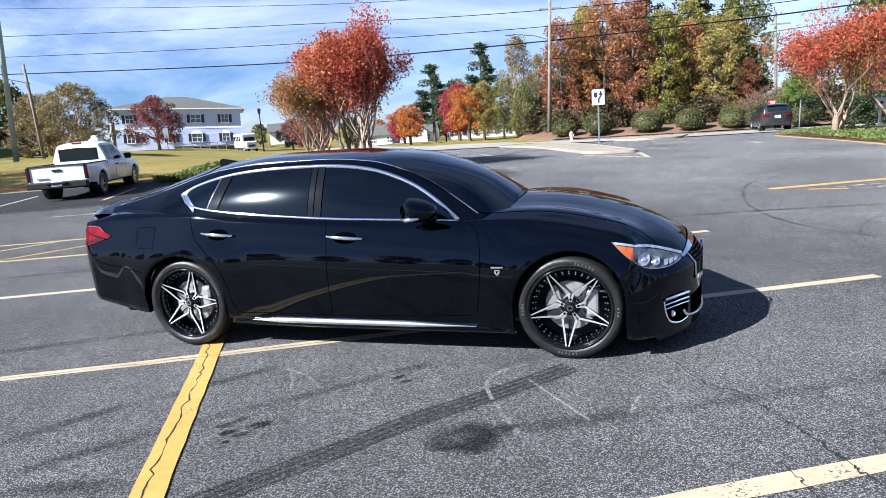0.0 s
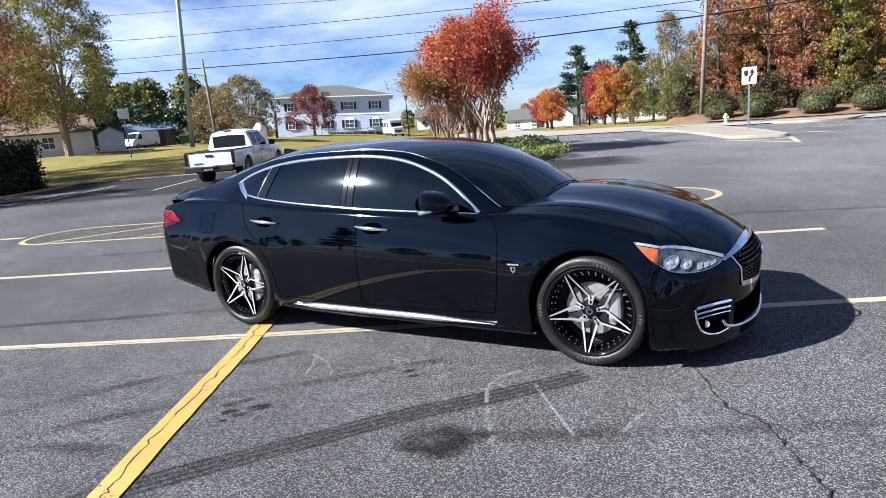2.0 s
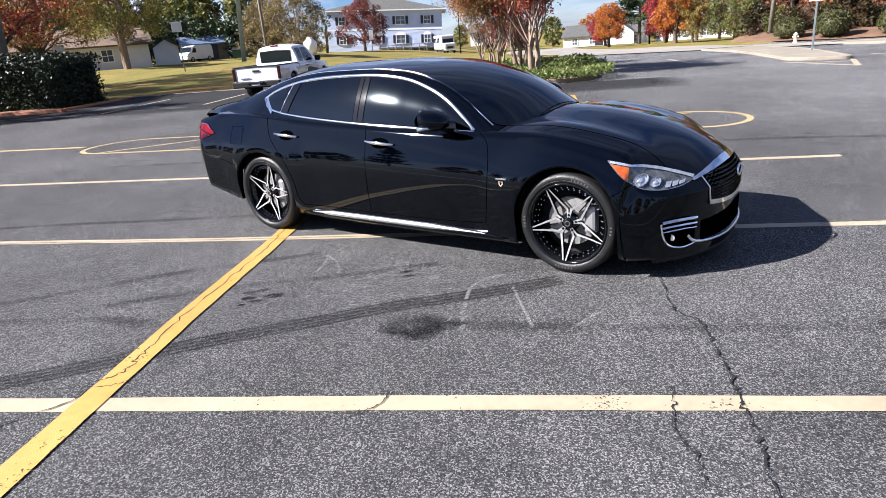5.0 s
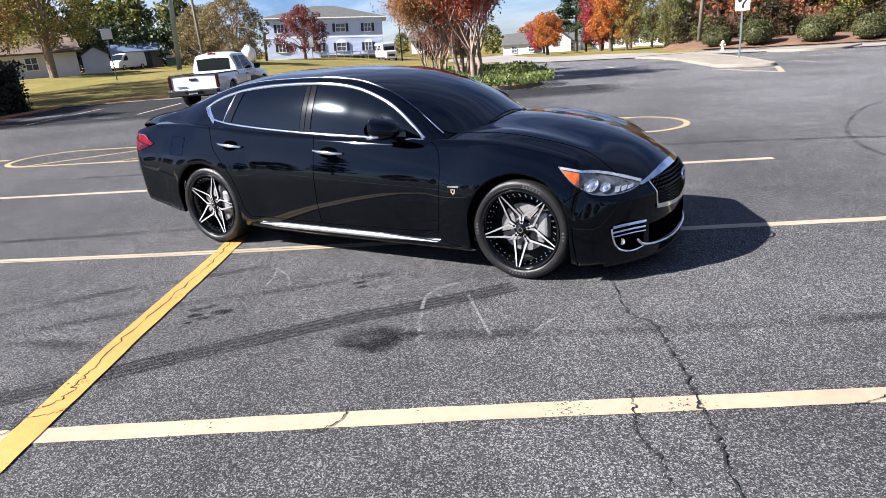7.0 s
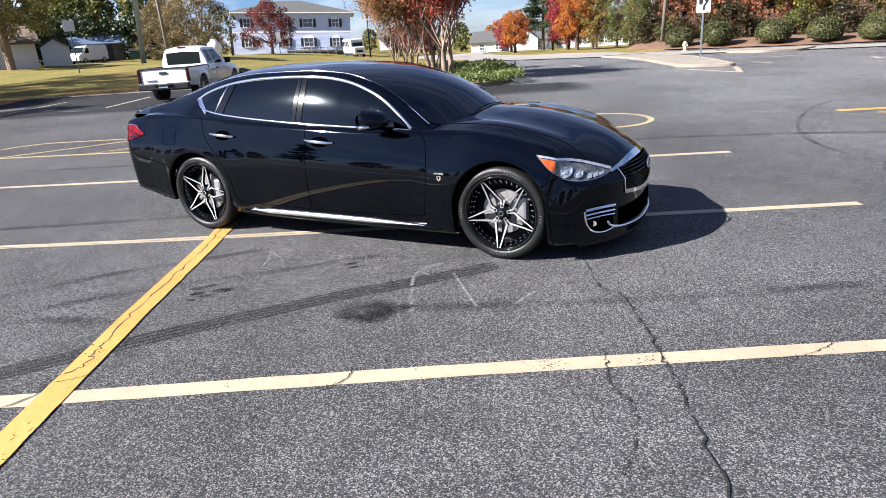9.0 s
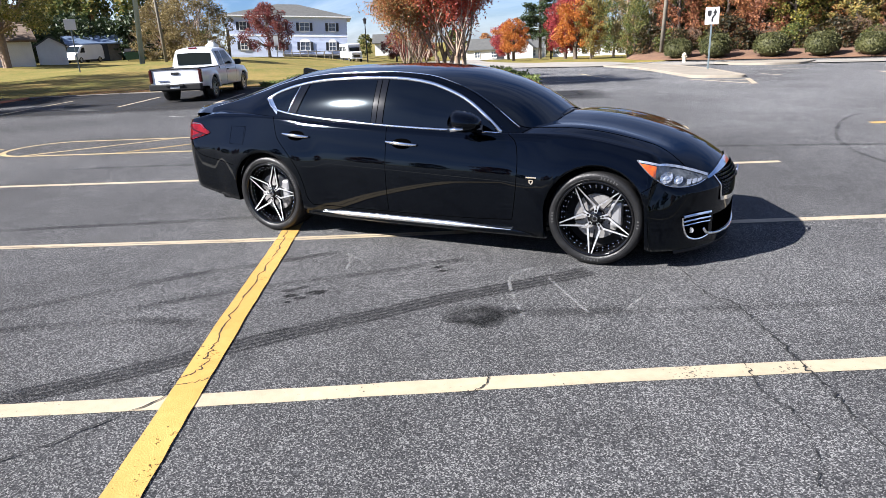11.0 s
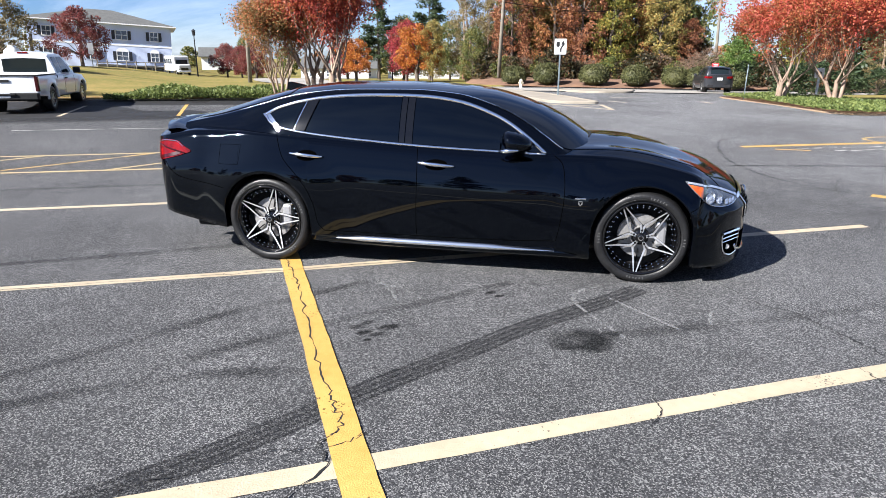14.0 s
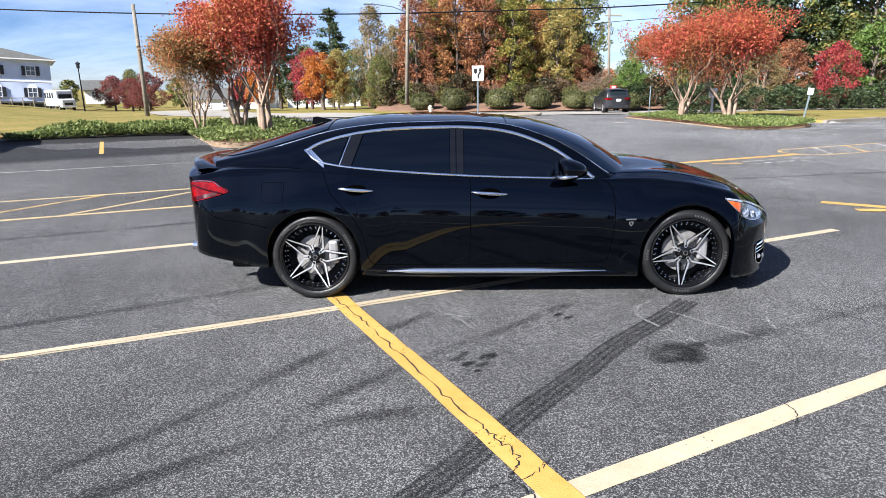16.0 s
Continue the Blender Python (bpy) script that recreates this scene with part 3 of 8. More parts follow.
def blot(x, y, rx, ry, turn, z, name, mat, label, seed, core=0.45):
    """A ragged round stain."""
    rng = random.Random(seed)
    z += ground_z(x, y)
    verts, faces, cov = [(x, y, z)], [], [1.0]
    n = 28
    rag = [rng.uniform(0.72, 1.12) for _ in range(n)]
    rag = [(rag[i - 1] + 2 * rag[i] + rag[(i + 1) % n]) / 4 for i in range(n)]
    for ring, c in ((core, 1.0), (1.0, 0.0)):
        for i in range(n):
            w = 2 * math.pi * i / n
            a, b = rx * ring * rag[i] * math.cos(w), ry * ring * rag[i] * math.sin(w)
            verts.append((x + a * math.cos(turn) - b * math.sin(turn), y + a * math.sin(turn) + b * math.cos(turn), z))
            cov.append(c)
    for i in range(n):
        j = (i + 1) % n
        faces.append((0, 1 + i, 1 + j))
        faces.append((1 + i, 1 + n + i, 1 + n + j, 1 + j))
    ob = part(name, (verts, faces), mat)
    at = ob.data.attributes.new("cover", "FLOAT", "POINT")
    at.data.foreach_set("value", cov)
    return tagged(ob, label, "stain", kind="structure")


def stripe(a, b, width, name, mat, label, z=0.004, n=24, wob=0.003, seed=1, group=""):
    """A painted line from a to b with slightly uneven edges."""
    rng = random.Random(seed)
    a, b = Vector((*a, 0)), Vector((*b, 0))
    d = (b - a).normalized()
    s = Vector((-d.y, d.x, 0))
    verts, faces = [], []
    for i in range(n + 1):
        p = a.lerp(b, i / n)
        for side in (-1, 1):
            q = p + s * side * (width / 2 + rng.uniform(-wob, wob))
            verts.append((q.x, q.y, ground_z(q.x, q.y) + z))
    for i in range(n):
        faces.append((2 * i, 2 * i + 2, 2 * i + 3, 2 * i + 1))
    ob = part(name, (verts, faces), mat)
    return tagged(ob, label, "road marking", group, "structure")


# the marks beside the black car
WL = "worn cream-white painted parking line on asphalt"
stripe((-5.2, -3.62), (5.60, 1.37), 0.105, "parking_line", M["white_line"], WL, seed=2, group="parking lines", n=60)
stripe((-4.4, -6.6), (1.60, -3.56), 0.125, "parking_line", M["white_line"], WL, seed=3, group="parking lines", n=40)
stripe((1.61, -3.55), (6.9, -0.78), 0.125, "parking_line", M["white_line"], WL, seed=4, group="parking lines", n=40)
stripe((-9.2, -2.0), (4.42, 3.64), 0.11, "parking_line", M["white_line"], WL, seed=5, group="parking lines", n=60)
stripe((-0.98, 1.25), (2.40, -5.02), 0.165, "yellow_line", M["yellow_line"], "broad yellow painted line crossing the white lines", z=0.008, seed=6, n=60)


def painted_island(tip_a, tip_b, half, width, hatch, mat, label, seed, slant=1.25, pale="pale_yellow"):
    """A long painted median: two lines with round ends and slanting bars."""
    a, b = Vector((*tip_a, 0)), Vector((*tip_b, 0))
    d = (b - a).normalized()
    s = Vector((-d.y, d.x, 0))
    r = half
    pts = []
    for c, sign in ((b - d * r, 1), (a + d * r, -1)):
        for k in range(13):
            w = math.pi * (k / 12 - 0.5)
            pts.append(c + d * sign * math.cos(w) * r * 1.0 + s * sign * math.sin(w) * r)
    pts.append(pts[0])
    dense = []
    for p, q in zip(pts, pts[1:]):
        m = max(1, int((q - p).length / 0.5))
        dense += [p.lerp(q, i / m) for i in range(m)]
    dense.append(pts[-1])
    ribbon(dense, width, 0.005, "painted_median", mat, label, "road marking", cross=(1, 1), split=(0, 1), ends=False)
    length = (b - a).length
    for i in range(hatch):
        f = (i + 1) / (hatch + 1)
        c = a + d * length * f
        p, q = c - d * r * slant - s * r * 0.97, c + d * r * slant + s * r * 0.97
        stripe((p.x, p.y), (q.x, q.y), 0.085, "hatch_line", M["faded_yellow" if i % 2 else pale], "faded slanting painted hatch bar", z=0.0045, seed=seed + i, n=10)


painted_island((-8.75, 1.98), (2.98, 6.53), 0.85, 0.10, 6, M["pale_yellow"], "yellow painted median outline with rounded ends", 20)
painted_island((8.75, 8.75), (19.6, 12.95), 0.60, 0.09, 10, M["faded_yellow"], "faded yellow painted median outline", 40, 0.68, "faded_white")
stripe((5.86, 7.36), (8.9, 8.55), 0.19, "yellow_line", M["yellow_line"], "yellow painted lane line", seed=31)
stripe((6.4, 7.15), (7.0, 7.1), 0.10, "yellow_line", M["yellow_line"], "short yellow painted spur", seed=32)
stripe((-13.0, 0.35), (-9.0, 1.92), 0.15, "yellow_line", M["pale_yellow"], "faded yellow painted lane line", seed=33)
stripe((-0.8, 8.3), (-1.55, 9.85), 0.24, "yellow_line", M["yellow_line"], "short broad yellow painted line", seed=34)
stripe((6.36, 3.06), (7.45, 2.36), 0.17, "yellow_line", M["yellow_line"], "yellow painted arm of an arrow", seed=60, n=8)
stripe((6.5, 2.46), (8.2, 2.28), 0.17, "yellow_line", M["yellow_line"], "yellow painted arm of an arrow", z=0.0085, seed=61, n=8)
for row, (x, y, count) in enumerate(((6.85, 7.30, 6), (7.15, 7.04, 5))):
    for i in range(count):
        cx, cy = x + 0.30 * i, y + 0.105 * i
        stripe((cx, cy), (cx + 0.20, cy + 0.06 + 0.05 * (i % 2)), 0.07, "letter_bar", M["faded_white"], "faded white painted bar of worn lettering", seed=200 + 10 * row + i, n=3)
# worn stall lines beside the far lawn
for i, (a, b) in enumerate((((13.7, 18.6), (18.4, 18.4)), ((13.2, 17.4), (18.0, 16.7)), ((12.6, 16.0), (17.6, 14.8)), ((11.9, 16.0), (12.45, 13.0)))):
    stripe(a, b, 0.11, "parking_line", M["faded_white"], "worn white stall line beside the lawn", seed=220 + i, n=12, group="parking lines")
stripe((-9.9, 6.8), (-3.4, 9.2), 0.09, "parking_line", M["faded_white"], "thin faded white line on asphalt", seed=35)
# stalls along the lawn kerb
for i, (u, v0) in enumerate(((-12.6, 13.2), (-9.35, 14.1), (-6.15, 13.9), (-2.95, 13.4))):
    a, b = uv(u + 0.15, v0), uv(u - 0.15, KERB_V - 0.2)
    stripe(a.xy, b.xy, 0.11, "parking_line", M["yellow_line"] if u > -3 else M["white_line"], WL if u < -3 else "yellowed painted stall line by the hedge", seed=70 + i, n=14, group="parking lines")

# newer, darker sealing on the stalls along the lawn
ribbon([uv(u, 15.6) for u in range(-40, 1, 2)], 7.4, 0.0012, "sealed_asphalt", M["sealed"], "darker sealed asphalt on the stalls by the lawn", "pavement", cross=(0, 0.85, 1, 1, 1), split=(0, 0.12, 0.3, 0.8, 1.0), ends=False)
ribbon([uv(u, 11.4) for u in range(0, 7, 1)], 3.0, 0.0012, "sealed_asphalt", M["sealed"], "darker sealed asphalt before the planting bed", "pavement", cross=(0, 0.7, 1, 1, 1), split=(0, 0.25, 0.6, 0.8, 1.0))

# tyre marks, oil, chalk and cracks
TM = "dark rubber tyre mark on the asphalt"
tread = dict(cross=(0, 1, 0.35, 1, 0.35, 1, 0.35, 1, 0), split=(0, 0.1, 0.24, 0.38, 0.5, 0.62, 0.76, 0.9, 1))
ribbon(spline([(3.08, -1.0), (2.6, -1.54), (2.24, -1.94), (1.93, -2.36), (1.5, -2.90), (1.03, -3.52), (0.55, -4.05), (-0.4, -4.9)]), 0.19, 0.0022, "tyre_mark", M["tyre_mark"], TM, "tyre mark", **tread)
ribbon(spline([(-1.2, -3.8), (-0.6, -3.25), (-0.3, -2.9), (0.0, -2.46), (0.28, -2.04), (0.55, -1.75), (1.0, -1.2)]), 0.13, 0.0022, "tyre_mark", M["faint_mark"], TM, "tyre mark")
ribbon(spline([(-3.2, -2.1), (-2.29, -1.51), (-1.61, -1.15), (-0.76, -0.68), (-0.2, -0.4)]), 0.16, 0.0022, "tyre_mark", M["faint_mark"], TM, "tyre mark")
ribbon(spline([(0.2, -3.0), (0.66, -2.45), (0.955, -2.12), (1.55, -1.58), (1.79, -1.33), (2.1, -1.05)]), 0.12, 0.0026, "tyre_mark", M["faint_mark"], TM, "tyre mark")
ribbon(spline([(-0.5, -3.6), (-0.02, -3.26), (0.55, -2.93), (1.08, -2.80), (1.6, -2.7)]), 0.14, 0.0026, "tyre_mark", M["faint_mark"], TM, "tyre mark")
ribbon(spline([(2.86, -1.94), (3.25, -1.75), (3.7, -1.55), (4.35, -1.24), (5.2, -0.78), (6.5, -0.1)]), 0.15, 0.0026, "tyre_mark", M["faint_mark"], TM, "tyre mark")
ribbon(spline([(6.4, 9.2), (5.77, 8.45), (5.46, 7.5), (5.26, 6.2), (5.25, 5.2), (5.45, 4.2), (6.0, 3.3), (7.2, 2.6)]), 0.085, 0.003, "tyre_mark", M["faint_mark"], TM, "tyre mark")
ribbon(spline([(-6, 0.6), (-3.0, 1.9), (0.0, 3.2), (3.8, 4.7), (7, 5.4), (12, 6.2)]), 0.2, 0.003, "tyre_mark", M["faint_mark"], TM, "tyre mark")
blot(2.60, -2.09, 0.29, 0.22, 0.3, 0.0034, "oil_stain", M["oil"], "large dark oil stain soaked into asphalt", 1, core=0.55)
blot(2.79, -1.93, 0.09, 0.06, 0.6, 0.0036, "oil_stain", M["oil"], "small dark oil spot", 9)
for i, (x, y, r) in enumerate(((1.17, -2.15, 0.05), (1.25, -2.22, 0.055), (1.33, -2.24, 0.05), (1.37, -2.11, 0.07), (1.22, -2.07, 0.045), (1.30, -2.33, 0.03), (1.95, -1.32, 0.05), (2.02, -1.38, 0.04))):
    blot(x, y, r * 1.35, r * 0.8, 0.6, 0.0034, "oil_stain", M["oil"], "small dark oil spot on asphalt", 10 + i, core=0.6)
CH = "pale chalky scrawl on the asphalt"
for i, p in enumerate(([(2.90, -2.05), (2.73, -1.75), (2.59, -1.47), (2.555, -1.3), (2.62, -1.12)], [(2.8, -1.24), (3.04, -1.55), (3.24, -1.80)], [(1.07, -1.24), (1.2, -1.42), (1.31, -1.64)], [(1.05, -1.26), (1.3, -1.38), (1.48, -1.56)], [(3.44, -1.68), (3.47, -1.49), (3.52, -1.37)], [(2.62, -1.14), (2.74, -1.02), (2.8, -0.98)])):
    ribbon(spline([(x, y, 0) for x, y in p]), 0.03 if i else 0.035, 0.003, "chalk_mark", M["chalk"], CH, "chalk mark")


def crack(pts, seed, width=0.011, rough=0.018, z=0.0088, forks=0):
    """A thin wandering crack."""
    rng = random.Random(seed)
    base = spline([(x, y, 0) for x, y in pts], 14)
    out, wid = [], []
    for p in base:
        out.append((p.x + rng.uniform(-rough, rough), p.y + rng.uniform(-rough, rough)))
        wid.append(width * rng.uniform(0.25, 1.1))
    ribbon(out, wid, z, "crack", M["crack"], "thin dark crack in the asphalt", "crack", cross=(1, 1), split=(0, 1), ends=False)


crack([(3.65, -0.73), (3.88, -1.21), (4.03, -1.30), (4.17, -1.55), (4.27, -1.77), (4.37, -2.02), (4.44, -2.19), (4.52, -2.38), (4.63, -2.7), (4.9, -3.4)], 1, 0.014, 0.016)
crack([(4.10, -2.10), (4.15, -2.26), (4.2, -2.43), (4.31, -2.55), (4.39, -2.76), (4.4, -3.1)], 2, 0.008, 0.014)
crack([(0.12, -0.85), (0.35, -1.24), (0.72, -1.92), (1.1, -2.65), (1.34, -3.06), (1.46, -3.3), (1.41, -3.44), (1.48, -3.64), (1.2, -4.3)], 3, 0.012, 0.016)
crack([(1.60, -3.30), (1.45, -3.45), (1.2, -3.55), (0.7, -3.9), (0.3, -4.2)], 4, 0.008)
crack([(-5.2, -3.66), (-3.5, -2.87), (-1.6, -1.99), (0.2, -1.15), (1.4, -0.60)], 5, 0.010, 0.014)
crack([(2.9, -2.98), (2.96, -2.86), (2.93, -2.72)], 6, 0.008, 0.008)
crack([(4.95, -1.90), (5.1, -1.76), (5.2, -1.6)], 7, 0.006, 0.008)
crack([(6.6, 4.5), (6.0, 3.2), (6.2, 2.2), (7.4, 1.6), (9.5, 1.2)], 8, 0.012)


# ---- kerbs and beds ----
def rounded(points, radius, n=7):
    """A polygon with rounded corners (radius per corner)."""
    pts = [Vector((p[0], p[1], 0)) for p in points]
    out = []
    m = len(pts)
    for i in range(m):
        p, a, b = pts[i], pts[i - 1], pts[(i + 1) % m]
        r = radius[i] if hasattr(radius, "__len__") else radius
        da, db = (a - p).normalized(), (b - p).normalized()
        for k in range(n):
            s = k / (n - 1)
            out.append((p + da * r).lerp(p, s).lerp(p.lerp(p + db * r, s), s))
    return out


def raised_bed(outline, height, name, top, label, category, rim=0.15, kerb_mat=None):
    """A kerbed bed: a kerb ring of short pieces and a filled top."""
    root = thing(name, label, category, kind="structure")
    n = len(outline)
    cen = sum(outline, Vector()) / n
    inner = []
    for i, p in enumerate(outline):
        d = (outline[(i + 1) % n] - outline[i - 1]).normalized()
        inward = Vector((-d.y, d.x, 0))
        if inward.dot(cen - p) < 0:
            inward = -inward
        inner.append(p + inward * rim)
    verts, faces = [], []
    for a, b in zip(outline, inner):
        e = (b - a) * 0.2
        g = slope(a.y)
        verts += [(a.x, a.y, g - 0.1), (a.x + e.x * 0.3, a.y + e.y * 0.3, g + height - 0.02), (a.x + e.x, a.y + e.y, g + height), (b.x, b.y, g + height), (b.x, b.y, g - 0.1)]
    for i in range(n):
        j = (i + 1) % n
        for k in range(4):
            faces.append((i * 5 + k, j * 5 + k, j * 5 + k + 1, i * 5 + k + 1))
    part("kerb", (verts, faces), kerb_mat or M["kerb"], root)
    tv = [(p.x, p.y, slope(p.y) + height - 0.025) for p in inner] + [(cen.x, cen.y, slope(cen.y) + height + 0.02)]
    part("bed", (tv, [(i, (i + 1) % n, n) for i in range(n)]), top, root)
    return root


def kerb_run(a, b, label, mat, name="kerb", seed=1):
    """A straight kerb of cast pieces with joints."""
    root = thing(name, label, "kerb", kind="structure")
    a, b = Vector(a), Vector(b)
    d = b - a
    count = max(1, int(d.length / 3.0))
    ang = math.atan2(d.y, d.x)
    piece = box((d.length / count - 0.012, 0.16, 0.30), (0, 0, 0), 0.022)
    me = bpy.data.meshes.new("kerb_stone")
    piece.to_mesh(me)
    piece.free()
    me.materials.append(mat)
    for i in range(count):
        c = a + d * ((i + 0.5) / count)
        ob = new("kerb_stone", me)
        ob.parent = root
        ob.matrix_basis = Matrix.Translation((c.x, c.y, slope(c.y) - 0.02)) @ Matrix.Rotation(ang, 4, "Z")


kerb_run(uv(HEDGE_U, KERB_V + 0.05), uv(-0.5, KERB_V + 0.05), "weathered concrete kerb along the lawn", M["kerb"])
kerb_run(uv(-75, HEDGE_V + 0.05), uv(HEDGE_U, HEDGE_V + 0.05), "earth-stained concrete kerb below the hedge", M["red_kerb"])
kerb_run(uv(HEDGE_U - 0.05, HEDGE_V + 0.1), uv(HEDGE_U - 0.05, KERB_V), "earth-stained concrete kerb beside the hedge", M["red_kerb"])
kerb_run(uv(-0.5, KERB_V + 0.1), uv(-0.5, 34), "concrete kerb along the entrance", M["kerb"])
kerb_run(uv(21.5, 10.25), uv(75, 10.25), "concrete kerb along the far lawn", M["kerb"])

BED_L = rounded([uv(0.1, 12.9), uv(3.9, 12.9), uv(3.9, 25.5), uv(-0.5, 25.5)], [1.2, 1.8, 2.0, 0.4])
raised_bed(BED_L, 0.14, "planting_bed", M["soil"], "kerbed earth bed with low juniper and red trees", "planting bed", kerb_mat=M["earth_kerb"])
BED_R = rounded([uv(15.9, 8.8), uv(19.6, 9.0), uv(21.5, 12.0), uv(23.6, 20.8), uv(20.6, 20.8)], [2.2, 1.4, 1.0, 1.2, 1.2], 9)
raised_bed(BED_R, 0.05, "planting_bed", M["soil"], "rounded island bed with juniper and red trees", "planting bed", rim=0.07, kerb_mat=M["earth_kerb"])
ISLET = rounded([(3.85, 18.9), (2.2, 26.2), (-2.6, 42.0), (-5.2, 38.0), (-0.8, 27.5), (2.0, 18.9)], [0.5, 3.0, 1.0, 1.0, 3.0, 0.8])
raised_bed(ISLET, 0.10, "traffic_island", M["concrete"], "pale concrete traffic island with a kerb", "traffic island", kerb_mat=M["concrete"])
raised_bed(rounded([(1.6, 37.5), (4.0, 32.2), (6.3, 33.4), (7.3, 40.5), (2.0, 42.0)], [1.0, 1.4, 0.5, 0.6, 1.0]), 0.12, "street_pavement", M["concrete"], "pale concrete pavement corner by the street", "pavement", kerb_mat=M["concrete"])

ribbon([uv(u, 20.6) for u in range(-15, 0)], 2.6, 0.03, "leaf_litter", M["litter"], "brown fallen leaves and pine straw along the lawn kerb", "leaf litter", cross=(0.6, 1, 0.8, 0), split=(0, 0.3, 0.6, 1.0))
ribbon([uv(u, 15.35) for u in range(-30, -14)], 0.8, 0.03, "bare_earth", M["soil"], "strip of red earth before the hedge", "earth", cross=(1, 1), split=(0, 1), ends=False)

# the street beyond and its verge
ROAD = spline([(95, 24, 0), (45, 33, 0), (20, 37.5, 0), (0, 41, 0), (-15, 46.5, 0), (-25, 57, 0), (-31, 75, 0), (-34, 102, 0)], 10)
ribbon([(p.x, p.y) for p in ROAD], [10.0 if p.x > -15 else 7.0 for p in ROAD], 0.05, "road", M["road"], "pale grey street beyond the lot", "road", cross=(1, 1), split=(0, 1), ends=False)
for a, b in (((1.9, 18.55), (4.05, 16.0)), ((3.8, 18.6), (4.05, 16.0)), ((2.7, 17.85), (3.85, 17.9)), ((4.2, 21.5), (4.85, 20.2)), ((4.6, 25.2), (6.1, 26.5)), ((4.5, 28.8), (6.4, 29.0)), ((8.0, 22.2), (8.1, 20.7)), ((-1.2, 20.0), (-3.2, 24.2)), ((-4.6, 20.4), (-7.5, 23.4)), ((-2.6, 18.0), (-1.5, 18.3))):
    stripe(a, b, 0.16, "lane_line", M["white_line"], "white painted lane line by the traffic island", seed=90, n=8)


def bank():
    """The straw-covered bank behind the street with its bushes."""
    pts = spline([(70, 36, 0), (40, 43.2, 0), (18, 47.0, 0), (0, 49.4, 0), (-4.5, 51.2, 0), (-6.5, 54.5, 0)], 8)
    verts, faces = [], []
    for p in pts:
        for k, (off, h) in enumerate(((0, 0.08), (0.15, 0.16), (2.2, 0.42), (6, 0.7), (14, 1.0), (30, 0.9))):
            verts.append((p.x + off * 0.12, p.y + off, h + slope(p.y + off) + 0.12 * noise.noise((p.x * 0.3, off * 0.4, 1.0))))
    for i in range(len(pts) - 1):
        for k in range(5):
            faces.append((i * 6 + k, (i + 1) * 6 + k, (i + 1) * 6 + k + 1, i * 6 + k + 1))
    ob = part("verge", (verts, faces), M["straw"], smooth=True)
    tagged(ob, "bank covered in brown pine straw behind the street", "verge", kind="structure")


bank()


# ---- vehicles ----
from mathutils.bvhtree import BVHTree


class Shell:
    """A car's outer skin as a grid of stations, for panels and for laying trim on it."""

    def __init__(self):
        self.verts, self.quads = [], []

    def tree(self):
        self.bvh = BVHTree.FromPolygons([tuple(v) for v in self.verts], self.quads)
        return self

    def hit(self, origin, way):
        p, n, _, _ = self.bvh.ray_cast(Vector(origin), Vector(way))
        return p, n

    def side(self, x, z, out=0.0):
        """The point of the right flank at x, z, moved outwards."""
        p, n = self.hit((x, -2.5, z), (0, 1, 0))
        if p is None:
            return None
        if n.y > 0:
            n = -n
        return p + n * out

    def front(self, y, z, out=0.0, sign=1):
        p, n = self.hit((8 * sign, y, z), (-sign, 0, 0))
        if p is None:
            return None
        if n.x * sign < 0:
            n = -n
        return p + n * out

    def top(self, x, y, out=0.0):
        p, n = self.hit((x, y, 4), (0, 0, -1))
        if p is None:
            return None
        if n.z < 0:
            n = -n
        return p + n * out

    def normals(self):
        """Smooth normals of the whole skin, shared by points in one place."""
        acc = {}
        for q in self.quads:
            a, b, c = self.verts[q[0]], self.verts[q[1]], self.verts[q[2]]
            n = (b - a).cross(c - a)
            if len(q) > 3:
                d = self.verts[q[3]]
                n += (c - a).cross(d - a)
            for i in q:
                k = tuple(round(w, 4) for w in self.verts[i])
                acc[k] = acc.get(k, Vector()) + n
        return acc

    def panels(self, chooser):
        """Splits the skin into meshes by chooser(centre): name -> (verts, faces)."""
        got = {}
        for q in self.quads:
            c = sum((self.verts[i] for i in q), Vector()) / len(q)
            key = chooser(c)
            vs, fs, index = got.setdefault(key, ([], [], {}))
            f = []
            for i in q:
                if i not in index:
                    index[i] = len(vs)
                    vs.append(self.verts[i])
                f.append(index[i])
            fs.append(tuple(f))
        return {k: (v[0], v[1]) for k, v in got.items()}


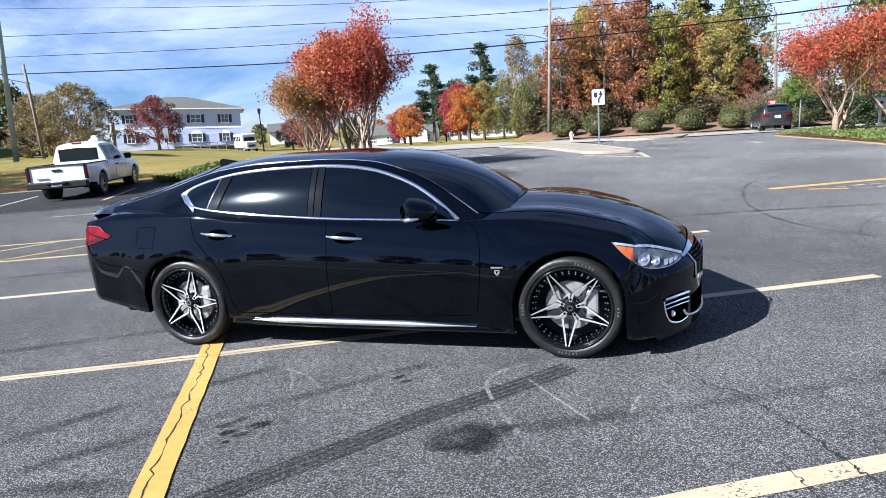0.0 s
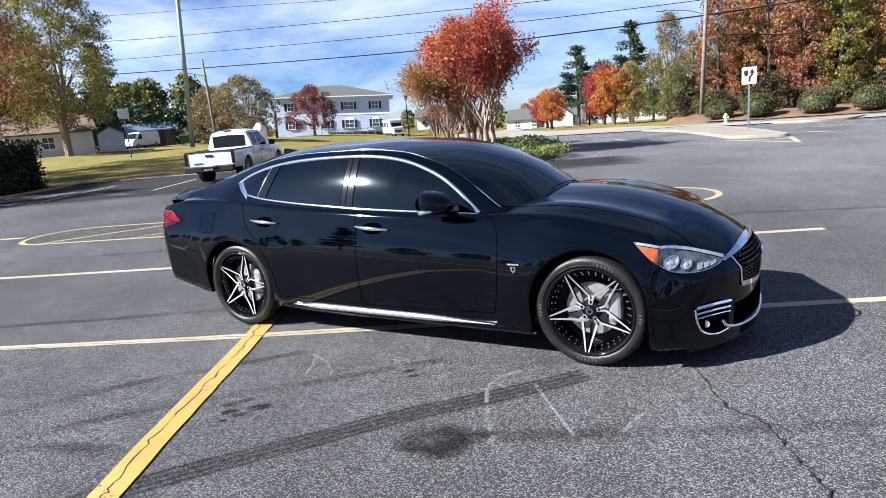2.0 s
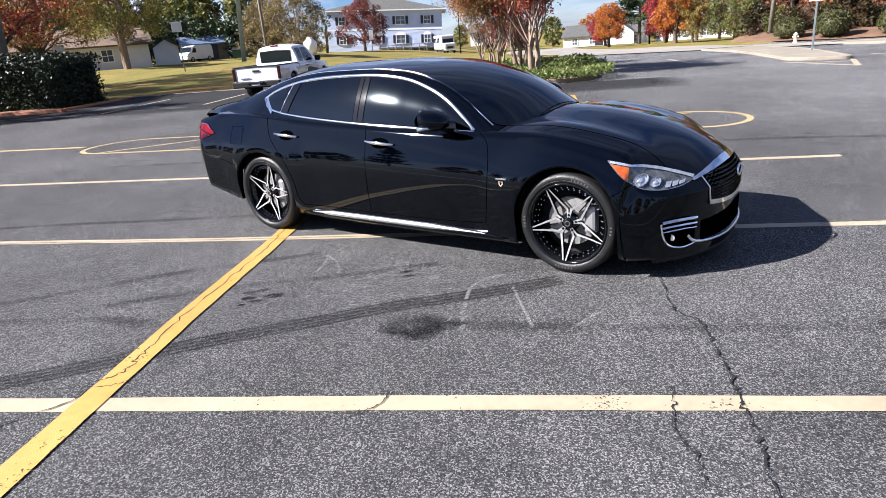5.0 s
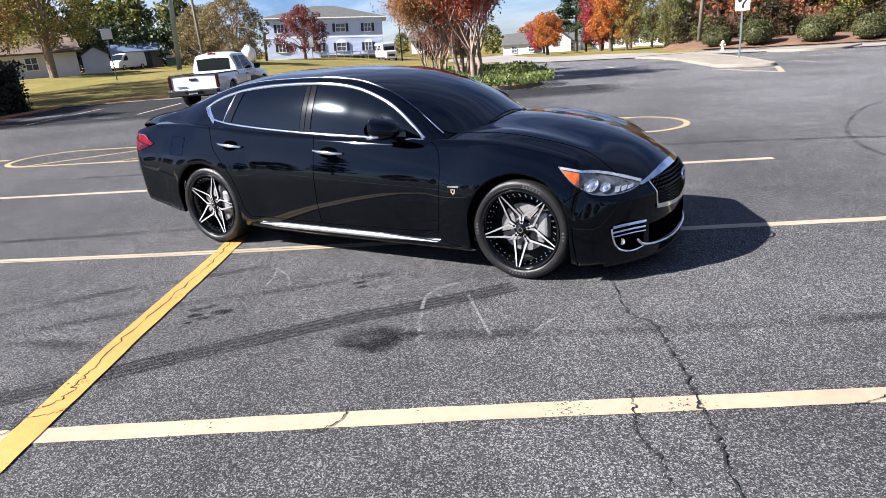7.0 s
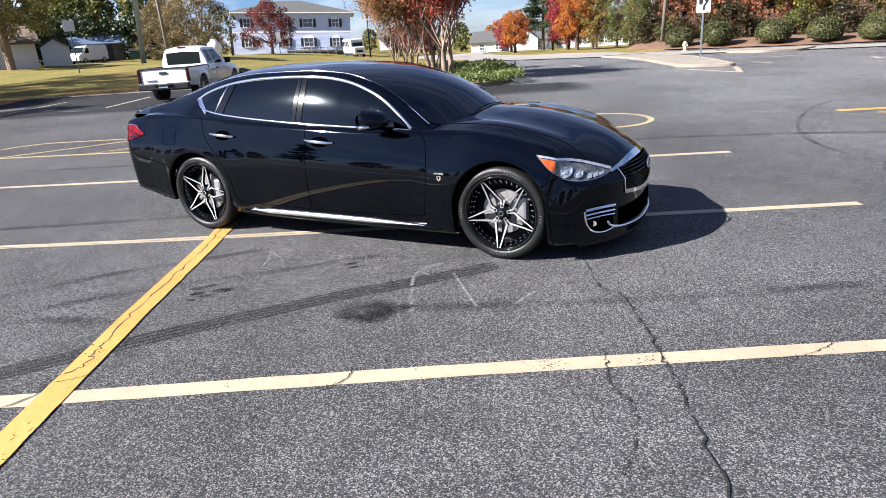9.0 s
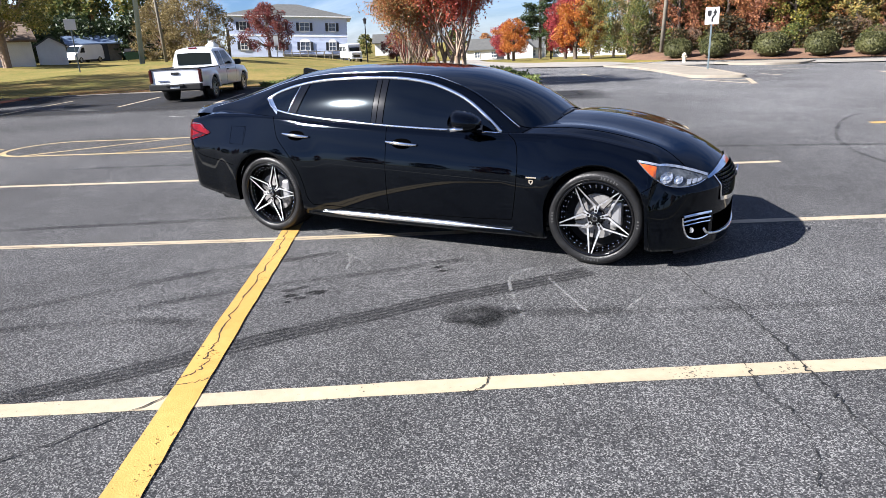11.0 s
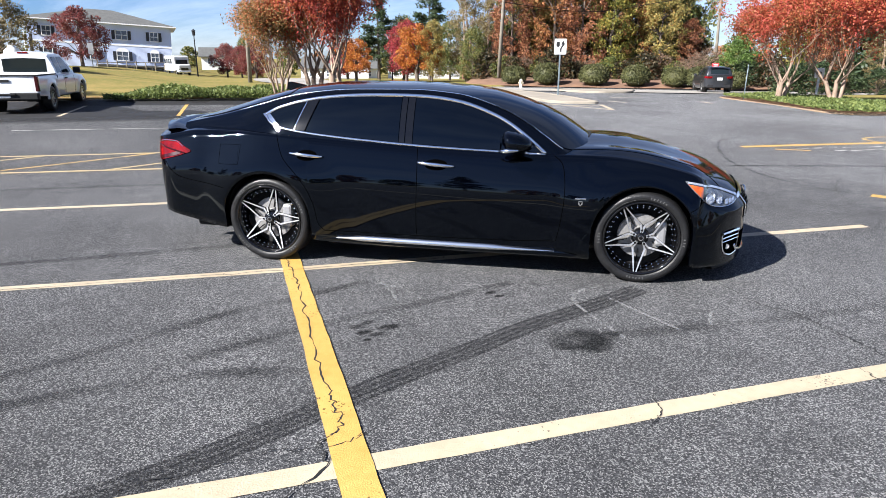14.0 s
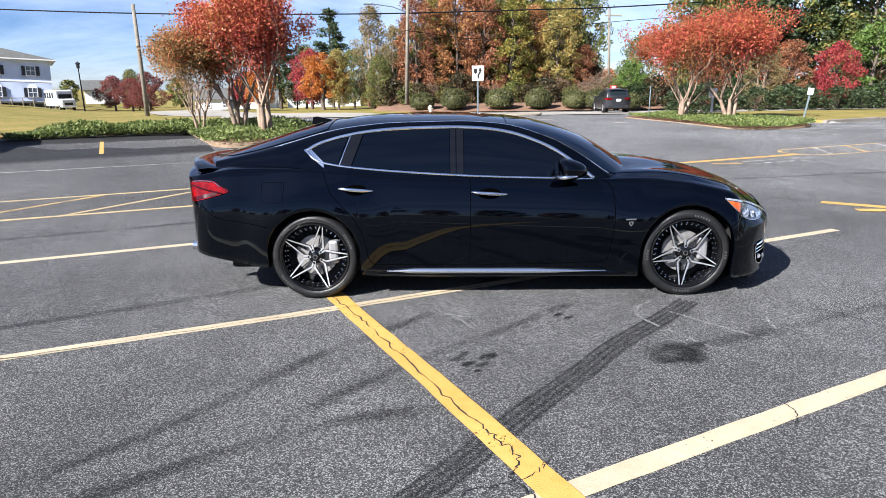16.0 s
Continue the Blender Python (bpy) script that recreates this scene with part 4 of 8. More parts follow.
def body_shell(P):
    """The lower body: flanks with wheel arches, shoulders, hood and tail."""
    S = Shell()
    x0, x1 = P["x0"], P["x1"]
    xs = set(np.linspace(x0, x1, P.get("n", 110)).tolist())
    for xw, r in P["arches"]:
        for k in range(25):
            xs.add(xw - r * math.cos(math.pi * k / 24))
    for d in (0.004, 0.012, 0.025, 0.045, 0.07):
        xs.add(x0 + d)
        xs.add(x1 - d)
    xs = sorted(xs)
    xs = [x for i, x in enumerate(xs) if i == 0 or x - xs[i - 1] > 0.002]
    wmax = P["half"]
    flank = curve(*P["flank"])
    deck_f = [0.05, 0.10, 0.17, 0.26, 0.36, 0.48, 0.62, 0.8, 1.0]
    rows = []
    for x in xs:
        low = P["low"](x)
        for xw, r in P["arches"]:
            if abs(x - xw) < r:
                low = max(low, P["hub"] + math.sqrt(r * r - (x - xw) ** 2))
        zs, ys, zd = P["shoulder"](x), P["shoulder_y"](x), P["deck"](x)
        tuck = 0.0
        fl = P.get("fillet", 0.1)
        for d in (x - x0, x1 - x):
            if d < fl:
                tuck = max(tuck, fl * (1 - math.sqrt(max(0.0, 1 - (1 - d / fl) ** 2))))
        sec = []
        base = P["low"](x)
        for k in range(15):
            z = low + (zs - low) * (k / 14)
            h = (z - base) / max(0.05, zs - base)
            y = wmax * flank(h)
            y = y + (ys - wmax * flank(1.0)) * smooth_step(h, 0.55, 1.0)
            flare = 0.0
            for xw, r in P["arches"]:
                q = math.hypot(x - xw, z - P["hub"]) / r
                reach = P.get("reach", 1.45)
                if q < reach:
                    flare = max(flare, P.get("flare", 0.010) * smooth_step(reach - q, 0, reach - 1.03))
            sec.append((y + flare, z))
        sec.insert(0, (sec[0][0] - 0.07, low + 0.004))
        crest = P["crest"](x)
        for f in deck_f:
            z = zs + (zd - zs) * (1 - (1 - f) ** P.get("round", 2.4)) + crest * math.exp(-((f - 0.24) / P.get("crest_wide", 0.12)) ** 2)
            sec.append((ys * (1 - f), z))
        rows.append([Vector((x, max(0.0, y - tuck * (1 if y > 0.3 else y / 0.3)), z)) for y, z in sec])
    m = len(rows[0])

    def bend(v):
        x, y = v.x, abs(v.y) / wmax
        if x > P["bf"][0]:
            v = Vector((x - P["bf"][1] * y ** P["bf"][2] * smooth_step(x, P["bf"][0], P["x1"]), v.y, v.z))
        if x < P["br"][0]:
            v = Vector((x + P["br"][1] * y ** P["br"][2] * smooth_step(-x, -P["br"][0], -P["x0"]), v.y, v.z))
        if P.get("rake"):
            v.x += P["rake"](x, v.z)
        return v

    for side in (-1, 1):
        off = len(S.verts)
        for r in rows:
            for p in r:
                S.verts.append(bend(Vector((p.x, p.y * side, p.z))))
        for i in range(len(rows) - 1):
            for k in range(m - 1):
                q = (off + i * m + k, off + (i + 1) * m + k, off + (i + 1) * m + k + 1, off + i * m + k + 1)
                S.quads.append(q if side < 0 else q[::-1])
    for r, flip in ((rows[0], True), (rows[-1], False)):
        cols = 15
        off = len(S.verts)
        for p in r[1:]:
            for c in range(cols):
                y = p.y * (2 * c / (cols - 1) - 1)
                S.verts.append(bend(Vector((p.x, y, p.z))))
        for k in range(m - 2):
            for c in range(cols - 1):
                q = (off + k * cols + c, off + k * cols + c + 1, off + (k + 1) * cols + c + 1, off + (k + 1) * cols + c)
                S.quads.append(q[::-1] if flip else q)
    return S.tree()


def cabin_shell(P):
    """The greenhouse: sides from belt to roof edge, and the roof with both screens."""
    S = Shell()
    xs = np.linspace(P["c0"], P["c1"], P.get("cn", 80))
    rows = []
    for x in xs:
        zb, yb = P["belt"](x), P["belt_y"](x)
        ze, ye, zc = P["edge"](x), P["edge_y"](x), P["crown"](x)
        ze = min(ze, zc - 0.002)
        sec = []
        for k in range(9):
            t = k / 8
            sec.append((yb + (ye - yb) * t + 0.022 * math.sin(math.pi * t) * max(0.0, min(1.0, (ze - zb) / 0.3)), zb + (ze - zb) * t))
        for f in (0.035, 0.08, 0.15, 0.25, 0.38, 0.52, 0.68, 0.84, 1.0):
            sec.append((ye * (1 - f), zc - (zc - ze) * (1 - f) ** 2.3))
        rows.append([Vector((x, y, z)) for y, z in sec])
    m = len(rows[0])
    b0, b1, bk = P["screen_bend"]

    def bend(v):
        k = smooth_step(v.x, b0, b1)
        kr = smooth_step(-v.x, P.get("rear_bend", (0.1, 0.7, 0.12))[0], P.get("rear_bend", (0.1, 0.7, 0.12))[1])
        s = 1 - min(1.0, (abs(v.y) / 0.78)) ** 2
        return Vector((v.x + bk * k * s - P.get("rear_bend", (0.1, 0.7, 0.12))[2] * kr * s, v.y, v.z))
    for side in (-1, 1):
        off = len(S.verts)
        for r in rows:
            for p in r:
                S.verts.append(bend(Vector((p.x, p.y * side, p.z))))
        for i in range(len(rows) - 1):
            for k in range(m - 1):
                q = (off + i * m + k, off + (i + 1) * m + k, off + (i + 1) * m + k + 1, off + i * m + k + 1)
                S.quads.append(q if side < 0 else q[::-1])
    if P.get("close"):
        for r, flip in ((rows[0], True), (rows[-1], False)):
            cols = 7
            off = len(S.verts)
            for p in r:
                for c in range(cols):
                    S.verts.append(bend(Vector((p.x, p.y * (2 * c / (cols - 1) - 1), p.z))))
            for k in range(m - 1):
                for c in range(cols - 1):
                    q = (off + k * cols + c, off + k * cols + c + 1, off + (k + 1) * cols + c + 1, off + (k + 1) * cols + c)
                    S.quads.append(q[::-1] if flip else q)
    return S.tree()


def side_patch(S, x0, x1, lo, hi, out=0.004, nx=28, nz=8, left=False, lean=None):
    """A sheet laid on the flank between two height curves; left: on the other flank; lean: how far its uprights lean forward, by x."""
    verts, faces = [], []
    for i in range(nx + 1):
        x = x0 + (x1 - x0) * i / nx
        a, b = lo(x), max(hi(x), lo(x) + 0.001)
        s = lean(x) if lean else 0.0
        for k in range(6 if lean else 0):
            b = max(hi(x + s * (b - a)), a + 0.001)
        for k in range(nz + 1):
            p = S.side(x + s * (b - a) * k / nz, a + (b - a) * k / nz, out)
            if p is None:
                p = Vector((x, -0.7, a + (b - a) * k / nz))
            verts.append(Vector((p.x, -p.y, p.z)) if left else p)
    for i in range(nx):
        for k in range(nz):
            q = (i * (nz + 1) + k, (i + 1) * (nz + 1) + k, (i + 1) * (nz + 1) + k + 1, i * (nz + 1) + k + 1)
            faces.append(q[::-1] if left else q)
    return verts, faces


def front_patch(S, y0, y1, lo, hi, out=0.004, ny=24, nz=8, sign=1):
    verts, faces = [], []
    for i in range(ny + 1):
        y = y0 + (y1 - y0) * i / ny
        a, b = lo(y), hi(y)
        for k in range(nz + 1):
            p = S.front(y, a + (b - a) * k / nz, out, sign)
            verts.append(p if p is not None else Vector((3.8 * sign, y, a)))
    for i in range(ny):
        for k in range(nz):
            q = (i * (nz + 1) + k, (i + 1) * (nz + 1) + k, (i + 1) * (nz + 1) + k + 1, i * (nz + 1) + k + 1)
            faces.append(q if sign > 0 else q[::-1])
    return verts, faces


def top_patch(S, x0, x1, half, out=0.004, nx=20, ny=16):
    verts, faces = [], []
    for i in range(nx + 1):
        x = x0 + (x1 - x0) * i / nx
        h = half(x)
        for k in range(ny + 1):
            y = h * (2 * k / ny - 1)
            xx = x + (0.0 if not hasattr(half, "sag") else 0.0)
            p = S.top(xx, y, out)
            verts.append(p if p is not None else Vector((x, y, 1.0)))
    for i in range(nx):
        for k in range(ny):
            faces.append((i * (ny + 1) + k, (i + 1) * (ny + 1) + k, (i + 1) * (ny + 1) + k + 1, i * (ny + 1) + k + 1))
    return verts, faces


def side_line(S, pts, radius, left=False, sides=6, n=8, out=0.0):
    """A thin bead laid along the flank through (x, z) points."""
    c = spline([(x, 0, z) for x, z in pts], n)
    got = []
    for p in c:
        q = S.side(p.x, p.z, out)
        if q is not None:
            got.append(Vector((q.x, -q.y, q.z)) if left else q)
    return tube_data(got, radius, sides)


def front_line(S, pts, radius, sides=6, n=6, out=0.0, sign=1):
    c = spline([(0, y, z) for y, z in pts], n)
    got = [S.front(p.y, p.z, out, sign) for p in c]
    return tube_data([g for g in got if g is not None], radius, sides)


def prism(outline, y0, y1, shrink=1.0):
    """A flat plate from an (x, z) outline between y0 (outer) and y1."""
    n = len(outline)
    cx, cz = sum(p[0] for p in outline) / n, sum(p[1] for p in outline) / n
    v = [(x, y1, z) for x, z in outline] + [(cx + (x - cx) * shrink, y0, cz + (z - cz) * shrink) for x, z in outline]
    f = [tuple(range(n, 2 * n)), tuple(range(n))[::-1]] + [(i, (i + 1) % n, n + (i + 1) % n, n + i) for i in range(n)]
    return v, f


def custom_wheel(parent, x, y, left, R=0.362, rim=0.286, width=0.27, phase=0.0, steer=0.0):
    """A large black and machined five-star wheel with tyre, disc and caliper; the outer face looks to -y."""
    m = Matrix.Translation((x, y, R - 0.03)) @ Matrix.Rotation(math.pi if left else steer, 4, "Z") @ Matrix.Rotation(phase, 4, "Y")
    hub = new("wheel")
    hub.empty_display_size = 0.1
    hub.parent = parent
    hub.matrix_basis = m
    w = width
    # tyre: y = 0 at the rim's outer face, inwards is +y
    prof = [(rim - 0.004, 0.012), (rim + 0.006, -0.004), (rim + 0.018, -0.010), (R - 0.035, -0.014), (R - 0.018, -0.006), (R - 0.006, 0.012), (R, 0.035), (R, w - 0.035), (R - 0.006, w - 0.012), (R - 0.03, w + 0.008), (rim, w)]
    part("tyre", lathe(prof, 72), M["tyre"], hub, smooth=True)
    tv, tf = [], []
    for k in range(60):
        a = 2 * math.pi * k / 60
        for y0, y1, sk in ((0.012, 0.075, 0.03), (0.09, 0.13, 0.0), (0.145, 0.19, 0.0), (0.20, w - 0.012, -0.03)):
            b0, b1 = a, a + 2 * math.pi / 60 * 0.74
            r0, r1 = R - 0.004, R + 0.004
            n = len(tv)
            for (aa, yy) in ((b0 + sk, y0), (b1 + sk, y0), (b1, y1), (b0, y1)):
                edge = 0.008 if (yy < 0.02 or yy > w - 0.02) else 0.0
                tv.append((r0 * math.cos(aa), yy, r0 * math.sin(aa)))
                tv.append(((r1 - edge) * math.cos(aa), yy, (r1 - edge) * math.sin(aa)))
            tf += [(n + 1, n + 3, n + 5, n + 7), (n, n + 1, n + 7, n + 6), (n + 2, n + 4, n + 5, n + 3), (n, n + 2, n + 3, n + 1), (n + 6, n + 7, n + 5, n + 4)]
    tagged(part("tread_pattern", (tv, tf), M["tyre"], hub), kind="stuff")
    # worn raised marks on the sidewall
    for a0, n in ((0.5, 6), (2.5, 4), (3.9, 6), (5.6, 3)):
        for k in range(n):
            a = a0 + 0.075 * k
            r0, r1, y = rim + 0.024, R - 0.038 + 0.004 * (k % 2), -0.0146
            wd = 0.024 if k % 2 else 0.030
            ring = [(r0, a), (r0, a + wd), (r1, a + wd), (r1, a)]
            v = [(r * math.cos(w), y, r * math.sin(w)) for r, w in ring] + [(r * math.cos(w), y + 0.006, r * math.sin(w)) for r, w in ring]
            part("sidewall_mark", (v, [(0, 1, 2, 3), (0, 4, 5, 1), (1, 5, 6, 2), (2, 6, 7, 3), (3, 7, 4, 0)]), M["tyre_letter"], hub)
    part("sidewall_rib", lathe([(rim + 0.017, -0.009), (rim + 0.0195, -0.0125), (rim + 0.022, -0.010)], 60), M["tyre"], hub, smooth=True)
    part("rim_barrel", lathe([(rim + 0.002, 0.0), (rim + 0.004, -0.008), (rim - 0.006, -0.010), (rim - 0.014, 0.004), (rim - 0.024, 0.05), (rim - 0.03, 0.12), (rim - 0.03, w), (rim - 0.02, w)], 72), M["gloss_black"], hub, "gloss black rim", smooth=True)
    part("rim_lip", lathe([(rim - 0.004, -0.0105), (rim - 0.010, -0.009), (rim - 0.0125, -0.003)], 72), M["gloss_black"], hub, smooth=True)
    part("rear_dish", lathe([(0.0, 0.17), (rim - 0.03, 0.17)], 40), M["underbody"], hub)
    part("brake_disc", lathe([(0.07, 0.10), (0.075, 0.088), (0.172, 0.088), (0.172, 0.116), (0.07, 0.116)], 48), M["brake_disc"], hub, smooth=False)
    part("disc_bell", lathe([(0, 0.07), (0.075, 0.07), (0.08, 0.09)], 24), M["brake_disc"], hub)
    cal = part("caliper", box((0.085, 0.085, 0.20), (0, 0, 0), 0.022), M["caliper"], hub, "silver brake caliper")
    cal.matrix_basis = Matrix.Rotation(-phase, 4, "Y") @ Matrix.Translation(((0.148 if not left else -0.148) * (1 if x > 1 else 1), 0.085, 0.03))
    # five star spokes, each a kite of two blades
    tip, sh, inn = rim - 0.014, 0.088, 0.036
    for k in range(5):
        a = math.radians(90 + 72 * k)
        ca, sa = math.cos(a), math.sin(a)

        def pt(r, off, y):
            return Vector((r * ca - off * sa, y, r * sa + off * ca))
        sp = None
        for s in (-1, 1):
            path = [(tip, 0.0095 * s, 0.002), (0.19, 0.0245 * s, 0.016), (sh, 0.046 * s, 0.028), (inn, 0.022 * s, 0.026)]
            wid = [0.0042, 0.0060, 0.0078, 0.0070]
            v, f = [], []
            for (r, o, y), wd in zip(path, wid):
                ctr = pt(r, o, y)
                lat = pt(r, o + wd, y) - ctr
                v += [ctr - lat, ctr + lat, ctr + lat * 1.05 + Vector((0, 0.026, 0)), ctr - lat * 1.05 + Vector((0, 0.026, 0))]
            for i in range(3):
                b = i * 4
                f += [(b, b + 1, b + 5, b + 4), (b + 1, b + 2, b + 6, b + 5), (b + 2, b + 3, b + 7, b + 6), (b + 3, b, b + 4, b + 7)]
            f += [(0, 3, 2, 1), (12, 13, 14, 15)]
            me = mesh_of("spoke", v, f, [M["gloss_black"], M["satin_metal"]])
            for pl in me.polygons:
                pl.material_index = 1 if pl.index % 4 == 0 and pl.index < 12 else 0
            ob = new("spoke", me)
            ob.parent = hub
        v = [pt(0.10, -0.004, 0.06), pt(0.10, 0.004, 0.06), pt(0.19, 0.004, 0.055), pt(tip, 0, 0.03), pt(0.19, -0.004, 0.055)]
        part("spoke_web", ([*v, *[p + Vector((0, 0.02, 0)) for p in v]], [(0, 1, 2, 3, 4), (9, 8, 7, 6, 5)] + [(i, (i + 1) % 5 + 0, (i + 1) % 5 + 5, i + 5) for i in range(5)]), M["gloss_black"], hub, "black spoke web")
        # lug nut between spokes
        b = a + math.radians(36)
        lug = part("lug_nut", lathe([(0, 0.014), (0.010, 0.014), (0.012, 0.035)], 8), M["gloss_black"], hub)
        lug.matrix_basis = Matrix.Translation((0.057 * math.cos(b), 0.012, 0.057 * math.sin(b)))
        for j in range(6):
            c = a + math.radians(10.3 + 10.3 * j)
            for rr, yy in ((rim - 0.033, 0.022), (rim - 0.050, 0.040)):
                rv = part("rivet", lathe([(0, -0.004), (0.0045, -0.002), (0.0055, 0.004)], 8), M["chrome"], hub)
                rv.matrix_basis = Matrix.Translation((rr * math.cos(c), yy, rr * math.sin(c)))
    part("hub_face", lathe([(0.034, 0.034), (0.05, 0.038), (0.062, 0.05), (0.07, 0.07)], 30), M["gloss_black"], hub, smooth=True)
    part("centre_cap", lathe([(0, 0.010), (0.026, 0.011), (0.031, 0.016), (0.033, 0.035)], 24), M["gloss_black"], hub, "black centre cap", smooth=True)
    part("cap_ring", lathe([(0.015, 0.0098), (0.020, 0.0095), (0.021, 0.013)], 24), M["chrome"], hub)
    return hub


def sedan():
    """The black luxury sedan."""
    root = thing("sedan", "glossy black four-door sedan with tinted windows and star-spoked wheels", "car")
    P = dict(
        x0=-1.17, x1=3.955, half=0.915, hub=0.348, round=1.25, arches=((0.0, 0.385), (3.05, 0.385)), n=120, fillet=0.11,
        flank=[(0, 0.945), (0.12, 0.965), (0.38, 0.992), (0.57, 1.0), (0.66, 0.995), (0.74, 0.983), (0.84, 0.966), (0.92, 0.95), (1, 0.928)],
        low=curve((-1.2, 0.37), (-0.95, 0.32), (-0.42, 0.25), (0.4, 0.18), (1.2, 0.165), (2.6, 0.155), (3.42, 0.13), (3.7, 0.11), (3.96, 0.12)),
        shoulder=curve((-1.2, 0.985), (-1.0, 1.02), (-0.7, 1.055), (-0.3, 1.06), (0.1, 1.045), (0.6, 1.01), (1.25, 0.975), (2.0, 0.945), (2.4, 0.938), (2.75, 0.935), (3.0, 0.912), (3.25, 0.862), (3.45, 0.805), (3.65, 0.725), (3.82, 0.635), (3.96, 0.53)),
        shoulder_y=curve((-1.2, 0.80), (-0.6, 0.80), (0.0, 0.83), (1.25, 0.84), (2.3, 0.835), (2.8, 0.82), (3.2, 0.815), (3.6, 0.82), (3.96, 0.83)),
        deck=curve((-1.2, 1.07), (-1.0, 1.11), (-0.7, 1.15), (-0.3, 1.14), (0.1, 1.0), (2.1, 0.975), (2.35, 1.014), (2.6, 1.030), (2.85, 1.020), (3.1, 0.988), (3.35, 0.930), (3.6, 0.845), (3.8, 0.735), (3.9, 0.65), (3.96, 0.555)),
        crest=curve((-1.2, 0.0), (2.2, 0.0), (2.6, 0.014), (3.0, 0.028), (3.4, 0.020), (3.7, 0.007), (3.96, 0.0)),
        crest_wide=0.13, flare=0.024, reach=1.95, bf=(3.36, 0.46, 2.6), br=(-0.35, 0.24, 2.6),
    )
    B = body_shell(P)
    roof_y = curve((-0.8, 0.62), (-0.3, 0.625), (0.3, 0.615), (0.7, 0.607), (1.2, 0.607), (1.6, 0.612), (1.9, 0.655), (2.15, 0.71), (2.4, 0.775), (2.52, 0.80))

    def barrel(x):
        """How far the glass draws in towards both ends."""
        return 0.034 * (max(0.0, min(x, 1.9)) - 1.1) ** 2
    C = dict(
        c0=-0.80, c1=2.52, cn=90, belt=lambda x: P["shoulder"](x) - 0.03, belt_y=lambda x: P["shoulder_y"](x) - 0.004 - 0.09 * smooth_step(-x, 0.1, 0.8) - barrel(x),
        edge=curve((-0.8, 1.10), (-0.5, 1.16), (-0.2, 1.243), (0.05, 1.313), (0.32, 1.365), (0.7, 1.397), (1.2, 1.402), (1.55, 1.375), (1.9, 1.265), (2.15, 1.13), (2.4, 0.97), (2.52, 0.90)),
        edge_y=lambda x: roof_y(x) - barrel(x),
        crown=curve((-0.8, 1.125), (-0.6, 1.18), (-0.4, 1.255), (-0.15, 1.345), (0.18, 1.415), (0.6, 1.447), (1.1, 1.449), (1.5, 1.425), (1.75, 1.388), (2.0, 1.30), (2.2, 1.20), (2.45, 1.04), (2.52, 0.99)),
        screen_bend=(1.45, 2.3, 0.17),
    )
    G = cabin_shell(C)

    def pick(c):
        if 0.42 < c.x < 1.29 and c.z < 1.02 and abs(c.y) > 0.75 and c.z > 0.27:
            return "door_rear_right" if c.y < 0 else "door_rear_left"
        if 1.29 <= c.x < 2.43 and c.z < 0.97 and abs(c.y) > 0.75 and c.z > 0.27:
            return "door_front_right" if c.y < 0 else "door_front_left"
        if c.x > 2.40 and c.z > 0.6 and abs(c.y) < 0.66:
            return "hood"
        if c.x > 3.42:
            return "front_bumper"
        if c.x < -0.38 and c.z < 0.76:
            return "rear_bumper"
        if c.x < -0.6 and abs(c.y) < 0.66:
            return "trunk_lid"
        return "body_shell"
    paint = M["black_paint"]
    skin = B.normals()
    doors = {}
    for key, data in B.panels(pick).items():
        nm = "door" if key.startswith("door") else key
        ob = part(nm, data, paint, root, "glossy black door" if nm == "door" else "", smooth=True)
        ob.data.normals_split_custom_set_from_vertices([skin.get(tuple(round(w, 4) for w in v), Vector((0, 0, 1))).normalized() for v in data[0]])
        doors[key] = ob
    part("roof", (G.verts, G.quads), paint, root, smooth=True)

    # windows, in heights over x
    sill = curve((-0.05, 1.19), (0.0, 1.135), (0.08, 1.10), (0.18, 1.078), (0.45, 1.045), (0.8, 1.017), (1.25, 0.985), (1.7, 0.962), (2.0, 0.95), (2.3, 0.935))
    head = curve((-0.05, 1.19), (0.0, 1.22), (0.1, 1.258), (0.2, 1.286), (0.35, 1.317), (0.55, 1.342), (0.8, 1.356), (1.1, 1.36), (1.3, 1.354), (1.5, 1.334), (1.7, 1.29), (1.9, 1.212), (2.05, 1.132), (2.2, 1.02), (2.3, 0.938))
    for left in (False, True):
        tag = "left" if left else "right"
        df, dr = doors["door_front_" + tag], doors["door_rear_" + tag]
        part("window", side_patch(G, 1.245, 2.24, lambda x: sill(x) + 0.012, lambda x: max(head(x) - 0.014, sill(x) + 0.013), 0.006, 34, 8, left), M["tint"], df, "dark tinted glass", smooth=True)
        part("window", side_patch(G, 0.335, 1.125, lambda x: sill(x) + 0.012, lambda x: head(x) - 0.014, 0.006, 26, 8, left, lambda x: 0.38 * (1.125 - x) / 0.79), M["tint"], dr, "dark tinted glass", smooth=True)
        part("quarter_window", side_patch(G, -0.03, 0.215, lambda x: sill(x) + 0.012, lambda x: max(head(x) - 0.016, sill(x) + 0.014), 0.006, 14, 6, left, lambda x: 0.38 * (x + 0.03) / 0.245), M["tint"], dr, "small tinted quarter glass", smooth=True)
        part("pillar_trim", side_patch(G, 1.132, 1.175, lambda x: sill(x) + 0.008, lambda x: head(x) - 0.008, 0.009, 3, 8, left), M["gloss_black"], dr, "gloss black pillar trim", smooth=True)
        part("pillar_trim", side_patch(G, 1.183, 1.238, lambda x: sill(x) + 0.008, lambda x: head(x) - 0.008, 0.009, 3, 8, left), M["gloss_black"], df, "gloss black pillar trim", smooth=True)
